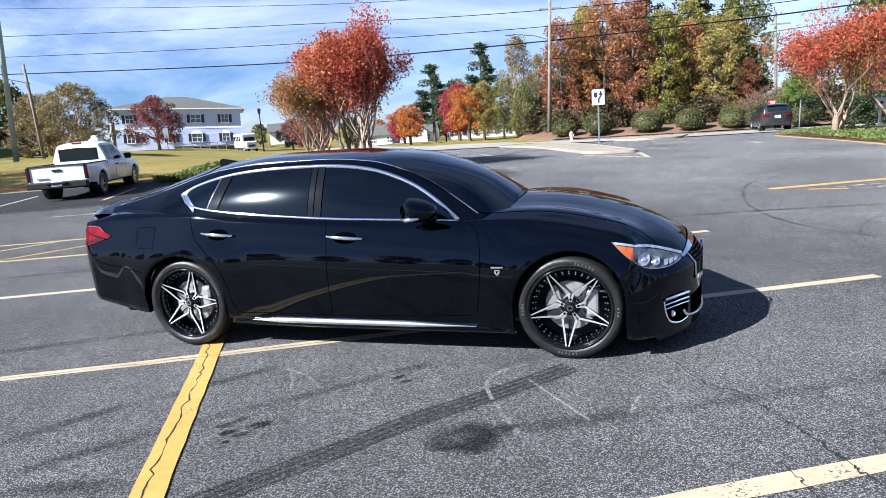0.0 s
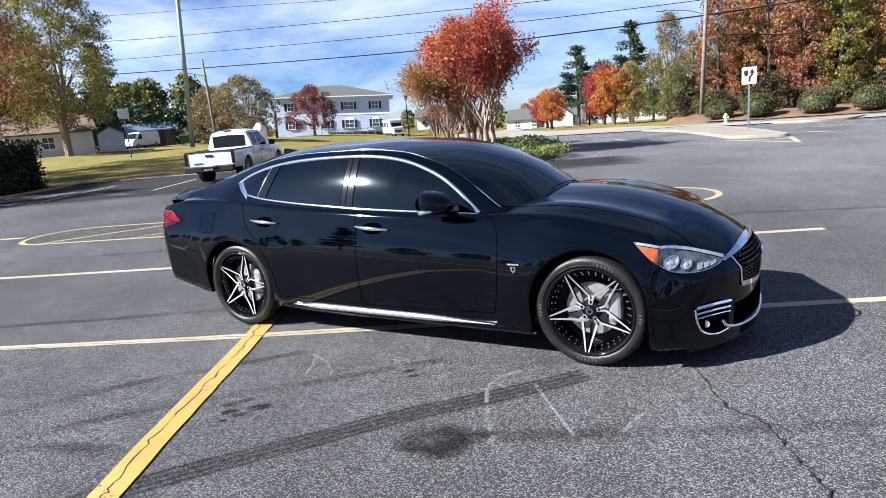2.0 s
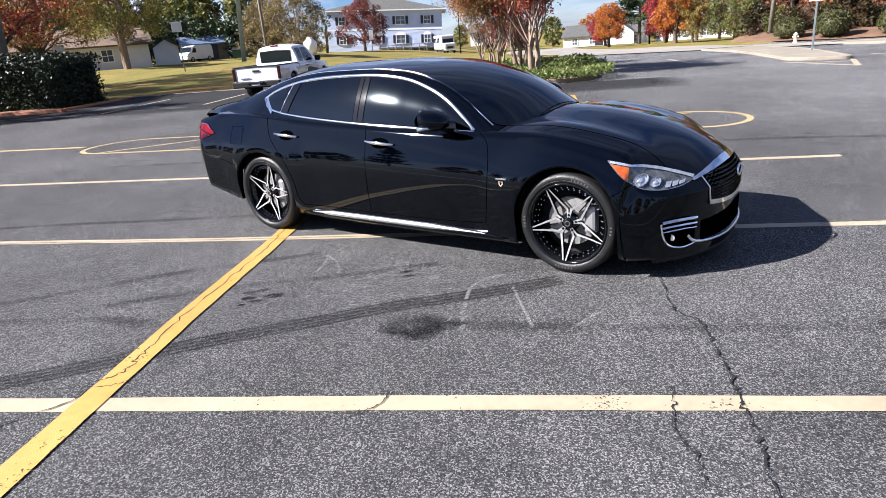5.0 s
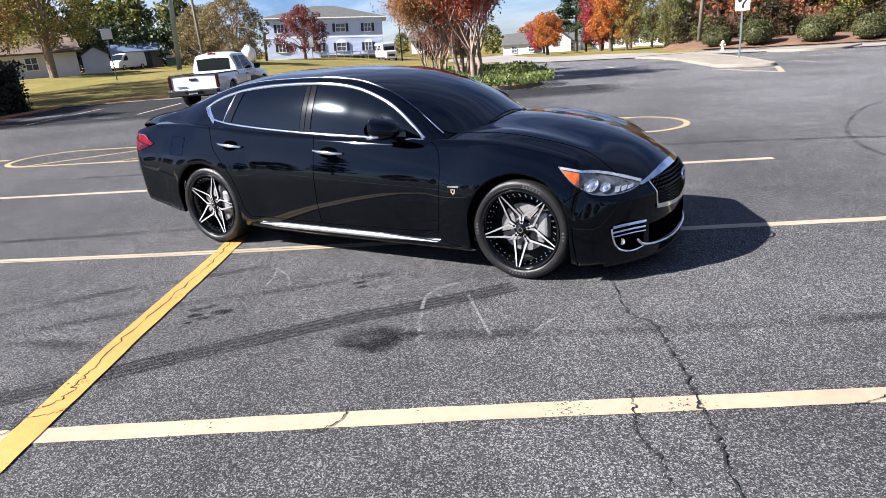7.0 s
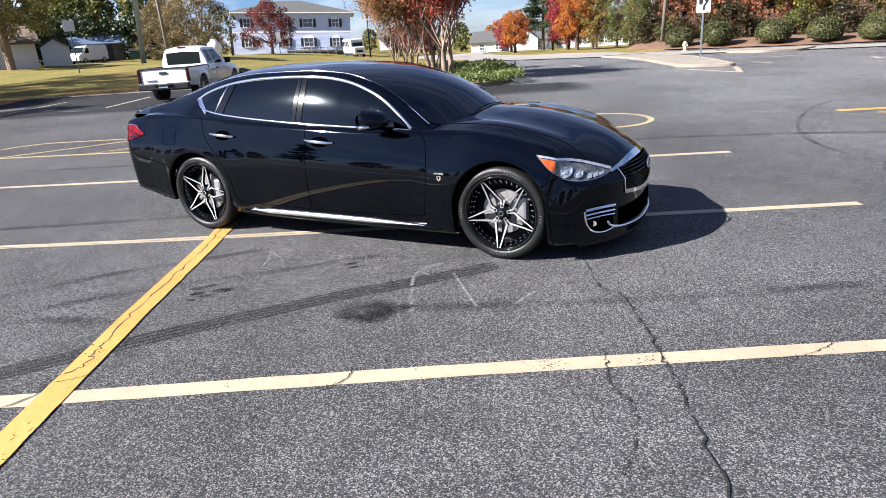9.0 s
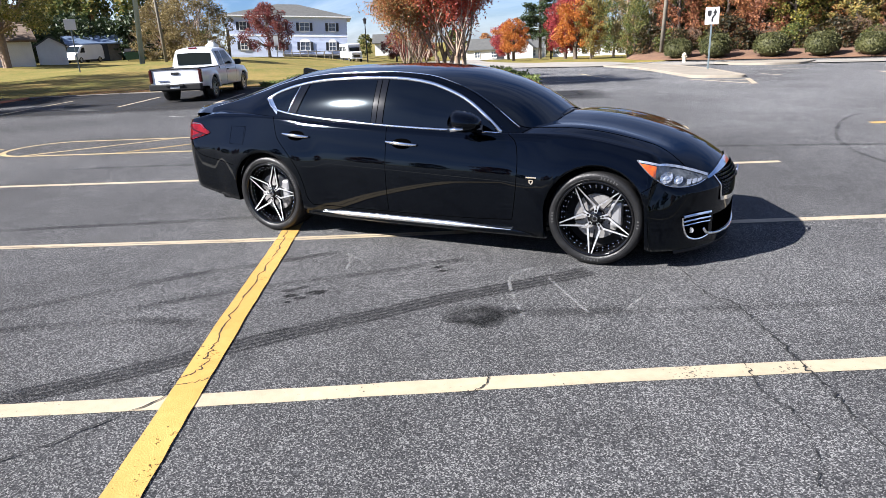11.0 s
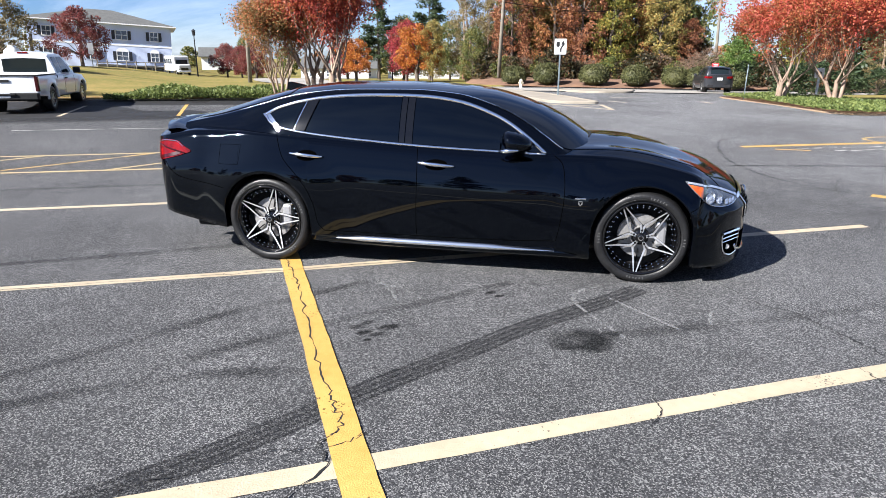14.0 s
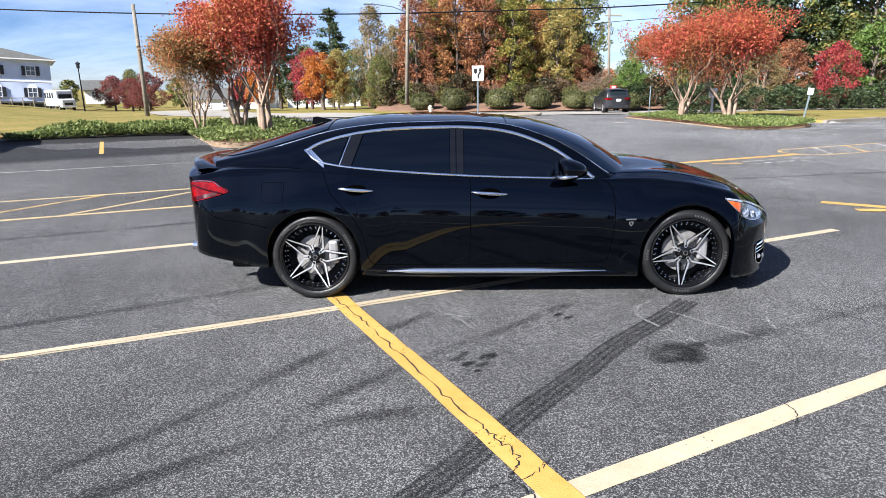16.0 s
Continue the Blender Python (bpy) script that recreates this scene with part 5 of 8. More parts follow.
        part("window_divider", side_patch(G, 0.235, 0.325, lambda x: sill(x) + 0.010, lambda x: head(x) - 0.012, 0.010, 4, 8, left, lambda x: 0.38), M["gloss_black"], dr, smooth=True)
        part("divider_trim", side_line(G, [(0.228 + 0.38 * (z - sill(0.228)), z) for z in np.linspace(sill(0.228), head(0.32) - 0.012, 5)], 0.006, left, 6, 4, 0.006), M["chrome"], dr, "thin chrome divider", smooth=True)
        top = [(-0.05, 1.19)] + [(x, head(x)) for x in (0.03, 0.12, 0.25, 0.45, 0.7, 1.0, 1.25, 1.45, 1.65, 1.85, 2.0, 2.15, 2.29)]
        bot = [(-0.05, 1.19)] + [(x, sill(x)) for x in (-0.03, 0.0, 0.05, 0.12, 0.3, 0.6, 0.95, 1.3, 1.7, 2.0, 2.29)]
        part("window_trim", side_line(G, top, 0.017, left, 8, 6), M["chrome"], root, "chrome window surround", smooth=True)
        part("belt_trim", side_line(G, bot, 0.0125, left, 8, 6), M["chrome"], root, "chrome belt strip", smooth=True)
        tipv = side_patch(G, -0.078, 0.10, lambda x: 1.19 - (x + 0.078) * 0.75, lambda x: 1.19 + (x + 0.078) * 0.44 - 1.3 * max(0.0, x + 0.03), 0.0075, 12, 4, left)
        part("corner_trim", tipv, M["chrome"], root, "chrome corner of the window surround")
        # shut lines
        for nm, pts in (("door_gap", [(1.29, 0.97), (1.292, 0.7), (1.285, 0.45), (1.283, 0.27)]), ("door_gap", [(2.36, 0.94), (2.425, 0.88), (2.45, 0.75), (2.45, 0.6), (2.43, 0.42), (2.405, 0.28)]), ("door_gap", [(0.10, 1.06), (0.12, 0.98), (0.17, 0.86), (0.28, 0.74), (0.37, 0.62), (0.425, 0.48), (0.45, 0.33), (0.50, 0.27)]), ("sill_gap", [(0.50, 0.268), (0.9, 0.262), (1.5, 0.258), (2.0, 0.262), (2.40, 0.278)]), ("bumper_gap", [(-0.36, 0.60), (-0.50, 0.63), (-0.68, 0.66), (-0.80, 0.70), (-0.90, 0.80)]), ("bumper_gap", [(3.36, 0.55), (3.44, 0.60), (3.50, 0.64)]), ("fuel_flap_gap", [(-0.40, 0.955), (-0.23, 0.955), (-0.215, 0.94), (-0.225, 0.81), (-0.24, 0.80), (-0.38, 0.80), (-0.40, 0.82), (-0.40, 0.955)])):
            if nm == "fuel_flap_gap" and left:
                continue
            part(nm, side_line(B, pts, 0.0015 if nm == "fuel_flap_gap" else 0.0028, left, 5, 6), M["gap"], root)
        # handles
        for nm, door, x0, x1, z0, z1 in (("handle", dr, 0.23, 0.51, 0.905, 0.882), ("handle", df, 1.30, 1.59, 0.862, 0.84)):
            mid = B.side((x0 + x1) / 2, (z0 + z1) / 2, 0)
            y = mid.y
            s = -1 if left else 1
            cup = side_patch(B, x0 + 0.06, x1 - 0.05, lambda x: (z0 + z1) / 2 - 0.006 - 0.042 * math.sqrt(max(0.0, 1 - ((x - (x0 + x1) / 2) / ((x1 - x0) / 2 - 0.05)) ** 2)), lambda x: (z0 + z1) / 2 - 0.004 + 0.040 * math.sqrt(max(0.0, 1 - ((x - (x0 + x1) / 2) / ((x1 - x0) / 2 - 0.05)) ** 2)), 0.003, 12, 6, left)
            part("handle_recess", cup, M["gap"], door)
            v, f = [], []
            n = 14
            for i in range(n + 1):
                t = i / n
                x = x0 + (x1 - x0) * t
                z = z0 + (z1 - z0) * t
                yy = y - 0.012 - 0.028 * math.sin(math.pi * min(1, max(0, t))) ** 0.6
                h = 0.0155 * (0.55 + 0.45 * math.sin(math.pi * t))
                for a in range(8):
                    w = 2 * math.pi * a / 8
                    v.append(((x), s * (yy + 0.010 * math.cos(w)), z + h * math.sin(w)))
            for i in range(n):
                for a in range(8):
                    b = (a + 1) % 8
                    f.append((i * 8 + a, i * 8 + b, (i + 1) * 8 + b, (i + 1) * 8 + a))
            f += [tuple(range(8)), tuple(n * 8 + a for a in range(8))]
            part(nm, (v, f), M["chrome"], door, "chrome door handle", smooth=True)
        # chrome sill strip
        v, f = [], []
        n = 40
        for i in range(n + 1):
            t = i / n
            x = 0.60 + 1.80 * t
            zc = 0.214 - 0.016 * t
            h = 0.021 * min(1, t / 0.12, (1 - t) / 0.28) + 0.001
            p = B.side(x, max(zc, P["low"](x) + 0.012), 0)
            y = (p.y if p is not None else -0.87)
            for dy, dz in ((0.004, -1.1), (-0.026, -1.0), (-0.034, -0.7), (-0.016, 0.6), (0.004, 1.0)):
                v.append((x, (y + dy) * (-1 if left else 1), zc + h * dz))
        for i in range(n):
            for a in range(4):
                f.append((i * 5 + a, i * 5 + a + 1, (i + 1) * 5 + a + 1, (i + 1) * 5 + a))
        part("sill_strip", (v, f), M["sill_chrome"], root, "chrome strip along the sill", smooth=True)
        # side skirt
        v, f = [], []
        for i in range(31):
            x = 0.40 + 2.27 * i / 30
            z = P["low"](x)
            for yy, zz in ((-0.80, z - 0.02), (-0.868, z - 0.015), (-0.886, z + 0.012), (-0.872, z + 0.05), (-0.82, z + 0.05)):
                v.append((x, yy * (-1 if left else 1), zz))
        for i in range(30):
            for a in range(4):
                f.append((i * 5 + a, i * 5 + a + 1, (i + 1) * 5 + a + 1, (i + 1) * 5 + a))
        part("side_skirt", (v, f), paint, root, smooth=True)
        # door mirror
        s = -1 if left else 1
        bm = bmesh.new()
        bmesh.ops.create_uvsphere(bm, u_segments=20, v_segments=12, radius=1)
        for vt in bm.verts:
            x, y, z = vt.co
            back = 1.0 if x > 0 else 0.35
            vt.co = Vector((2.03 + 0.17 * x * back * (1 if z > -0.4 else 0.8), s * (-0.985 + 0.125 * y), 1.05 + 0.08 * (abs(z) ** 0.8) * (1 if z > 0 else -1) - 0.02 * x))
        mir = part("mirror", bm, paint, df, "black door mirror", smooth=True)
        part("mirror_glass", (lambda v: (v, [tuple(range(len(v)))]))([Vector((1.962, s * (-0.985 + 0.09 * math.cos(a)), 1.045 + 0.055 * math.sin(a))) for a in [2 * math.pi * k / 16 for k in range(16)]]), M["chrome"], mir)
        part("mirror_base", tube_data([(2.10, s * -0.80, 0.975), (2.08, s * -0.87, 0.985), (2.06, s * -0.93, 1.0)], [0.05, 0.035, 0.03], 8), M["gloss_black"], mir)
        part("mirror_strip", tube_data([(1.955, s * -0.94, 0.985), (1.965, s * -1.05, 0.990), (2.02, s * -1.105, 1.002), (2.10, s * -1.10, 1.008)], [0.014, 0.018, 0.018, 0.008], 6), M["chrome"], mir, "chrome mirror strip", smooth=True)
        # headlamp, laid on the fender corner
        hl_hi = curve((3.33, 0.783), (3.42, 0.768), (3.52, 0.740), (3.62, 0.705), (3.70, 0.672), (3.79, 0.632))
        hl_lo = curve((3.33, 0.776), (3.40, 0.705), (3.47, 0.640), (3.54, 0.598), (3.60, 0.580), (3.66, 0.575), (3.72, 0.582), (3.79, 0.612))
        part("headlamp", side_patch(B, 3.33, 3.785, hl_lo, hl_hi, 0.004, 30, 8, left), M["lamp_dark"], root, "clear headlamp with amber corner", smooth=True)
        hl = root.children[-1]
        amber_hi = lambda x: hl_hi(x) - 0.022
        part("indicator", side_patch(B, 3.35, 3.46, lambda x: hl_lo(x) + 0.006, lambda x: max(hl_lo(x) + 0.008, amber_hi(x)), 0.008, 10, 5, left), M["amber"], hl, "amber indicator lens", smooth=True)
        part("light_strip", side_patch(B, 3.345, 3.78, lambda x: max(hl_lo(x), hl_hi(x) - 0.016), lambda x: hl_hi(x) - 0.002, 0.010, 24, 2, left), M["lamp_clear"], hl, "bright lamp strip", smooth=True)
        for cx, cz, r in ((3.525, 0.650, 0.037), (3.600, 0.626, 0.027)):
            # a stepped chrome bowl under a small clear lens
            v, f = [], []
            for rr, out in ((1.0, 0.012), (0.84, 0.005), (0.70, 0.009), (0.50, 0.004), (0.34, 0.013), (0.05, 0.016)):
                for k in range(20):
                    w = 2 * math.pi * k / 20
                    q = B.side(cx + r * rr * math.cos(w), cz + r * rr * math.sin(w), out + (0.002 if k % 3 == 0 and 0.4 < rr < 0.9 else 0.0))
                    v.append(Vector((q.x, q.y * (-1 if left else 1), q.z)))
            for i in range(5):
                for k in range(20):
                    q = (i * 20 + k, i * 20 + (k + 1) % 20, (i + 1) * 20 + (k + 1) % 20, (i + 1) * 20 + k)
                    f.append(q if left else q[::-1])
            f.append(tuple(range(100, 120)))
            part("projector", (v, f), M["lamp_clear"], hl, "stepped round lamp reflector")
            part("projector_ring", tube_data(v[:20] + [v[0]], 0.0025, 5), M["chrome"], hl)
        for k in range(3):
            x0 = 3.655 + 0.032 * k
            part("lamp_bar", side_patch(B, x0, x0 + 0.026, lambda x: hl_lo(x) + 0.014, lambda x: hl_lo(x) + 0.046 - 0.006 * k, 0.011 + 0.002 * (k % 2), 3, 2, left), M["lamp_clear"], hl, "bright lamp block")
        part("lamp_edge", side_line(B, [(x, hl_lo(x) + 0.002) for x in (3.47, 3.52, 3.58, 3.66, 3.73, 3.77)], 0.003, left, 5, 5, 0.006), M["chrome"], hl)
        # tail lamp
        tl_hi = curve((-1.02, 0.935), (-0.97, 0.972), (-0.9, 0.978), (-0.8, 0.968), (-0.74, 0.93), (-0.66, 0.895))
        tl_lo = curve((-1.02, 0.815), (-0.98, 0.806), (-0.9, 0.822), (-0.8, 0.845), (-0.74, 0.862), (-0.66, 0.887))
        tl = part("tail_lamp", side_patch(B, -1.0, -0.67, tl_lo, tl_hi, 0.006, 20, 6, left), M["red_lens"], root, "red tail lamp lens", smooth=True)
        part("tail_lamp_line", side_line(B, [(-0.98, 0.935), (-0.85, 0.90), (-0.72, 0.872)], 0.007, left, 5, 6, 0.008), M["dark_red_lens"], tl)
        part("tail_lamp_band", side_patch(B, -0.98, -0.76, lambda x: tl_lo(x) + 0.008, lambda x: tl_lo(x) + 0.036, 0.009, 12, 2, left), M["dark_red_lens"], tl, "dark lower lamp band", smooth=True)
        part("tail_lamp_edge", side_line(B, [(x, tl_hi(x) - 0.008) for x in (-0.98, -0.92, -0.86, -0.80, -0.74)], 0.004, left, 5, 5, 0.009), M["chrome"], tl, "bright thin lamp edge")
        # fog lamp cluster
        f_hi = curve((3.65, 0.365), (3.69, 0.385), (3.76, 0.388), (3.83, 0.375))
        f_lo = curve((3.65, 0.35), (3.675, 0.25), (3.715, 0.20), (3.77, 0.185), (3.83, 0.20))
        part("fog_lamp", side_patch(B, 3.65, 3.82, f_lo, f_hi, 0.003, 14, 6, left), M["gap"], root, "fog lamp set in a dark recess with chrome bars")
        fog = root.children[-1]
        for zz, rr in ((0.372, 0.012), (0.335, 0.008), (0.305, 0.006)):
            part("fog_bar", side_line(B, [(3.66, zz - 0.006), (3.72, zz), (3.775, zz), (3.825, zz - 0.004)], rr, left, 6, 6, 0.004), M["chrome"], fog, "chrome bar")
        part("fog_frame", side_line(B, [(3.655, 0.36), (3.668, 0.27), (3.70, 0.205), (3.77, 0.18), (3.84, 0.205)], 0.007, left, 6, 6, 0.003), M["chrome"], fog, "chrome bar")
        q = B.side(3.708, 0.258, 0.006)
        if q is not None:
            part("fog_bulb", (lambda v: (v, [tuple(range(14))]))([Vector((q.x + 0.022 * math.cos(a), q.y * (-1 if left else 1), q.z + 0.022 * math.sin(a))) for a in [2 * math.pi * k / 14 for k in range(14)]]), M["lamp_clear"], fog)
        # badge on the fender
        if not left:
            b = B.side(2.575, 0.60, 0.004)
            part("badge", prism([(b.x - 0.018, b.z + 0.015), (b.x + 0.018, b.z + 0.015), (b.x + 0.017, b.z - 0.008), (b.x, b.z - 0.026), (b.x - 0.017, b.z - 0.008)], b.y - 0.004, b.y + 0.002), M["chrome"], root, "small chrome shield badge")
            part("badge_core", prism([(b.x - 0.010, b.z + 0.008), (b.x + 0.010, b.z + 0.008), (b.x, b.z - 0.015)], b.y - 0.0055, b.y), M["gap"], root)
            part("badge_bar", box((0.085, 0.005, 0.013), (b.x, b.y - 0.001, b.z + 0.032), 0.002), M["chrome"], root, "small chrome lettering bar")
            fl = part("fuel_flap", side_patch(B, -0.395, -0.232, lambda x: 0.806, lambda x: 0.95, 0.0015, 6, 6), paint, root, smooth=True)
        # roof moulding
        part("roof_moulding", tube_data([(lambda p: Vector((p.x, p.y * (-1 if left else 1), p.z)))(G.hit((x, -C["edge_y"](x) * 0.965, 4), (0, 0, -1))[0]) for x in np.linspace(-0.35, 2.42, 44)], 0.0055, 6), M["chrome"], root, "bright roof edge moulding", smooth=True)
    # screens
    wsh = curve((1.50, 0.50), (1.62, 0.575), (1.8, 0.605), (2.0, 0.645), (2.2, 0.685), (2.4, 0.715), (2.55, 0.62), (2.64, 0.30))
    part("windscreen", top_patch(G, 1.60, 2.62, wsh, 0.005, 30, 20), M["tint"], root, "dark tinted windscreen", smooth=True)
    rsh = curve((-0.85, 0.40), (-0.7, 0.49), (-0.4, 0.52), (0.0, 0.52), (0.14, 0.49))
    part("rear_window", top_patch(G, -0.82, 0.10, rsh, 0.005, 26, 18), M["tint"], root, "dark tinted rear window", smooth=True)
    # cowl and wipers
    part("cowl", tube_data([B.top(2.40 + 0.25 * (1 - (y / 0.74) ** 2), y, -0.003) for y in np.linspace(-0.74, 0.74, 15)], 0.012, 6), M["black_plastic"], root, smooth=True)
    part("hood_gap", tube_data([p for p in (B.top(x, -0.665 + 0.05 * smooth_step(x, 3.0, 3.7), 0.0) for x in np.linspace(2.5, 3.72, 40)) if p], 0.003, 5), M["gap"], root)
    part("hood_gap", tube_data([p for p in (B.top(x, 0.665 - 0.05 * smooth_step(x, 3.0, 3.7), 0.0) for x in np.linspace(2.5, 3.72, 40)) if p], 0.003, 5), M["gap"], root)
    # grille
    gw = 0.46
    g_hi = lambda y: 0.655 - 0.035 * (abs(y) / gw) ** 2
    g_lo = lambda y: 0.425 + 0.035 * (abs(y) / gw) ** 2
    gr = part("grille", front_patch(B, -gw, gw, g_lo, g_hi, 0.003, 24, 8), M["gap"], root, "black mesh grille in a chrome frame")
    for k in range(9):
        z = 0.45 + 0.022 * k
        pts = [(gw * 0.97 * (2 * i / 40 - 1), z + 0.006 * (1 if i % 2 else -1)) for i in range(41)]
        part("grille_bar", front_line(B, [p for p in pts if g_lo(p[0]) < p[1] < g_hi(p[0])], 0.004, 5, 1, 0.006), M["gloss_black"], gr)
    part("grille_frame", front_patch(B, -0.54, 0.54, lambda y: g_hi(y) - 0.004, lambda y: g_hi(y) + 0.034 - 0.018 * (abs(y) / gw) ** 2, 0.009, 32, 4), M["chrome"], gr, "broad chrome blade over the grille", smooth=True)
    part("grille_frame", front_patch(B, -gw, gw, lambda y: g_lo(y) - 0.026, lambda y: g_lo(y) + 0.004, 0.010, 28, 4), M["chrome"], gr, "chrome blade under the grille", smooth=True)
    for sd in (-1, 1):
        part("grille_frame", front_line(B, [(sd * gw, 0.618), (sd * gw * 1.005, 0.57), (sd * gw * 1.0, 0.51), (sd * gw * 0.985, 0.452)], 0.006, 6, 6, 0.005), M["chrome"], gr, "thin chrome grille side", smooth=True)
    e = B.front(0, 0.565, 0.02)
    part("emblem", tube_data([Vector((e.x, 0.065 * math.cos(a), e.z + 0.038 * math.sin(a))) for a in [2 * math.pi * k / 24 for k in range(25)]], 0.008, 6), M["chrome"], gr, "oval chrome emblem", smooth=True)
    part("lower_intake", front_patch(B, -0.52, 0.52, lambda y: 0.20, lambda y: 0.36 - 0.05 * abs(y), 0.003, 20, 4), M["gap"], root, "black lower air intake")
    part("lower_chrome", front_line(B, [(-0.62, 0.255), (-0.55, 0.20), (-0.3, 0.178), (0, 0.172), (0.3, 0.178), (0.55, 0.20), (0.62, 0.255)], 0.012, 6, 8, 0.006), M["chrome"], root, "chrome lower bumper strip", smooth=True)
    # front lip
    v, f = [], []
    for i in range(41):
        y = -0.79 + 1.58 * i / 40
        k = abs(y) / 0.915
        x = 3.915 - 0.46 * k ** 2.6 - 0.03 * k
        v += [(x - 0.25, y, 0.105), (x + 0.035, y, 0.088), (x + 0.04, y, 0.10), (x, y, 0.135), (x - 0.25, y, 0.14)]
    for i in range(40):
        for a in range(4):
            f.append((i * 5 + a, i * 5 + a + 1, (i + 1) * 5 + a + 1, (i + 1) * 5 + a))
    part("front_lip", (v, f), M["black_plastic"], root, smooth=True)
    # spoiler on the trunk
    v, f = [], []
    for i in range(31):
        y = -0.70 + 1.40 * i / 30
        k = (abs(y) / 0.70)
        x = -1.13 + 0.20 * k ** 2.4
        h = 0.05 * (1 - k ** 6) + 0.006
        z = 1.048 - 0.02 * k ** 2
        v += [(x + 0.16, y, z + 0.028), (x + 0.05, y, z + 0.03 + h * 0.55), (x - 0.03, y, z + 0.02 + h * 0.75), (x - 0.035, y, z + 0.008 + h * 0.6), (x + 0.03, y, z - 0.02)]
    for i in range(30):
        for a in range(4):
            f.append((i * 5 + a, i * 5 + a + 1, (i + 1) * 5 + a + 1, (i + 1) * 5 + a))
    part("spoiler", (v, f), paint, root, "black lip spoiler", smooth=True)
    # antenna fin
    fin = part("antenna_fin", prism([(-0.14, 1.36), (0.06, 1.40), (-0.02, 1.418), (-0.10, 1.432), (-0.13, 1.425)], -0.012, 0.012), paint, root, smooth=False)
    # rear plate and lower trim
    pl = part("number_plate", box((0.01, 0.31, 0.16), (-1.185, 0, 0.80), 0.004), M["plate"], root, "white number plate with blurred bars")
    part("plate_bar", box((0.004, 0.22, 0.05), (-1.192, 0, 0.80)), M["plate_bar"], pl)
    for y in (-0.5, 0.5):
        part("tail_pipe", tube_data([(-1.0, y, 0.35), (-1.16, y, 0.35)], 0.04, 12), M["chrome"], root)
    # underbody and wheel wells
    part("underbody", box((4.3, 1.5, 0.12), (1.4, 0, 0.27), 0.03), M["underbody"], root)
    part("inner_core", box((1.9, 1.55, 0.55), (1.5, 0, 0.55), 0.05), M["underbody"], root)
    for xw in (0.0, 3.05):
        for s in (-1, 1):
            w = lathe([(0.40, s * 0.84), (0.40, s * 0.5)], 32)
            half = ([v for v in w[0]], [q for q in w[1] if all(w[0][i][2] > -0.1 for i in q)])
            ww = part("wheel_well", half, M["underbody"], root)
            ww.location = (xw, 0, 0.348)
            wall = part("well_wall", lathe([(0.0, s * 0.55), (0.40, s * 0.55)], 24), M["underbody"], root)
            wall.location = (xw, 0, 0.40)
    for x, ph in ((0.0, 0.26), (3.05, -0.54)):
        custom_wheel(root, x, -0.885, False, phase=ph, steer=radians(0))
        custom_wheel(root, x, 0.885, True, phase=ph)
    return root


sedan()


# ---- plants ----
def leaf_cloud(centres, radii, count, size, rng, flat=0.75, droop=0.0):
    """Many small leaves scattered round centres; returns vertices and faces."""
    centres, radii = np.array(centres, float), np.array(radii, float)
    weight = radii ** 2 / (radii ** 2).sum()
    pick = rng.choice(len(centres), count, p=weight)
    v = rng.normal(size=(count, 3))
    v /= np.linalg.norm(v, axis=1)[:, None]
    p = centres[pick] + v * (radii[pick] * rng.random(count) ** 0.42)[:, None] * np.array([1, 1, flat])
    a = rng.normal(size=(count, 3))
    a[:, 2] -= droop
    a /= np.linalg.norm(a, axis=1)[:, None]
    b = np.cross(a, rng.normal(size=(count, 3)))
    b /= np.linalg.norm(b, axis=1)[:, None]
    s = size * rng.uniform(0.6, 1.35, count)[:, None]
    quads = np.stack([p - a * s * 0.5, p + b * s * 0.3, p + a * s * 0.5, p - b * s * 0.3], 1).reshape(-1, 3)
    faces = np.arange(count * 4).reshape(-1, 4)
    return quads.tolist(), faces.tolist()


def grow(rng, start, way, length, radius, depth, spread, tubes, tips, up=0.25, forks=(2, 3), shrink=0.72):
    """Limbs that fork and taper; fills tubes with (points, radii) and tips with end points."""
    pts, rad = [Vector(start)], [radius]
    d = Vector(way).normalized()
    steps = 4
    for i in range(steps):
        d = (d + Vector((rng.gauss(0, 0.13), rng.gauss(0, 0.13), rng.gauss(0, 0.08) + up * 0.25))).normalized()
        pts.append(pts[-1] + d * length / steps)
        rad.append(radius * (1 - 0.42 * (i + 1) / steps))
    tubes.append((pts, rad))
    if depth == 0:
        tips.append(pts[-1])
        tips.append(pts[-2])
        return
    if depth <= 3:
        tips.append(pts[-1])
        tips.append(pts[2])
    for k in range(rng.randint(*forks)):
        w = rng.uniform(0, 2 * math.pi)
        side = Vector((math.cos(w), math.sin(w), rng.uniform(-0.1, 0.5)))
        at = pts[-1] if k < 2 else pts[-2]
        grow(rng, at, d + side * spread * rng.uniform(0.6, 1.2), length * shrink * rng.uniform(0.8, 1.15), rad[-1] * 0.72, depth - 1, spread, tubes, tips, up, forks, shrink)


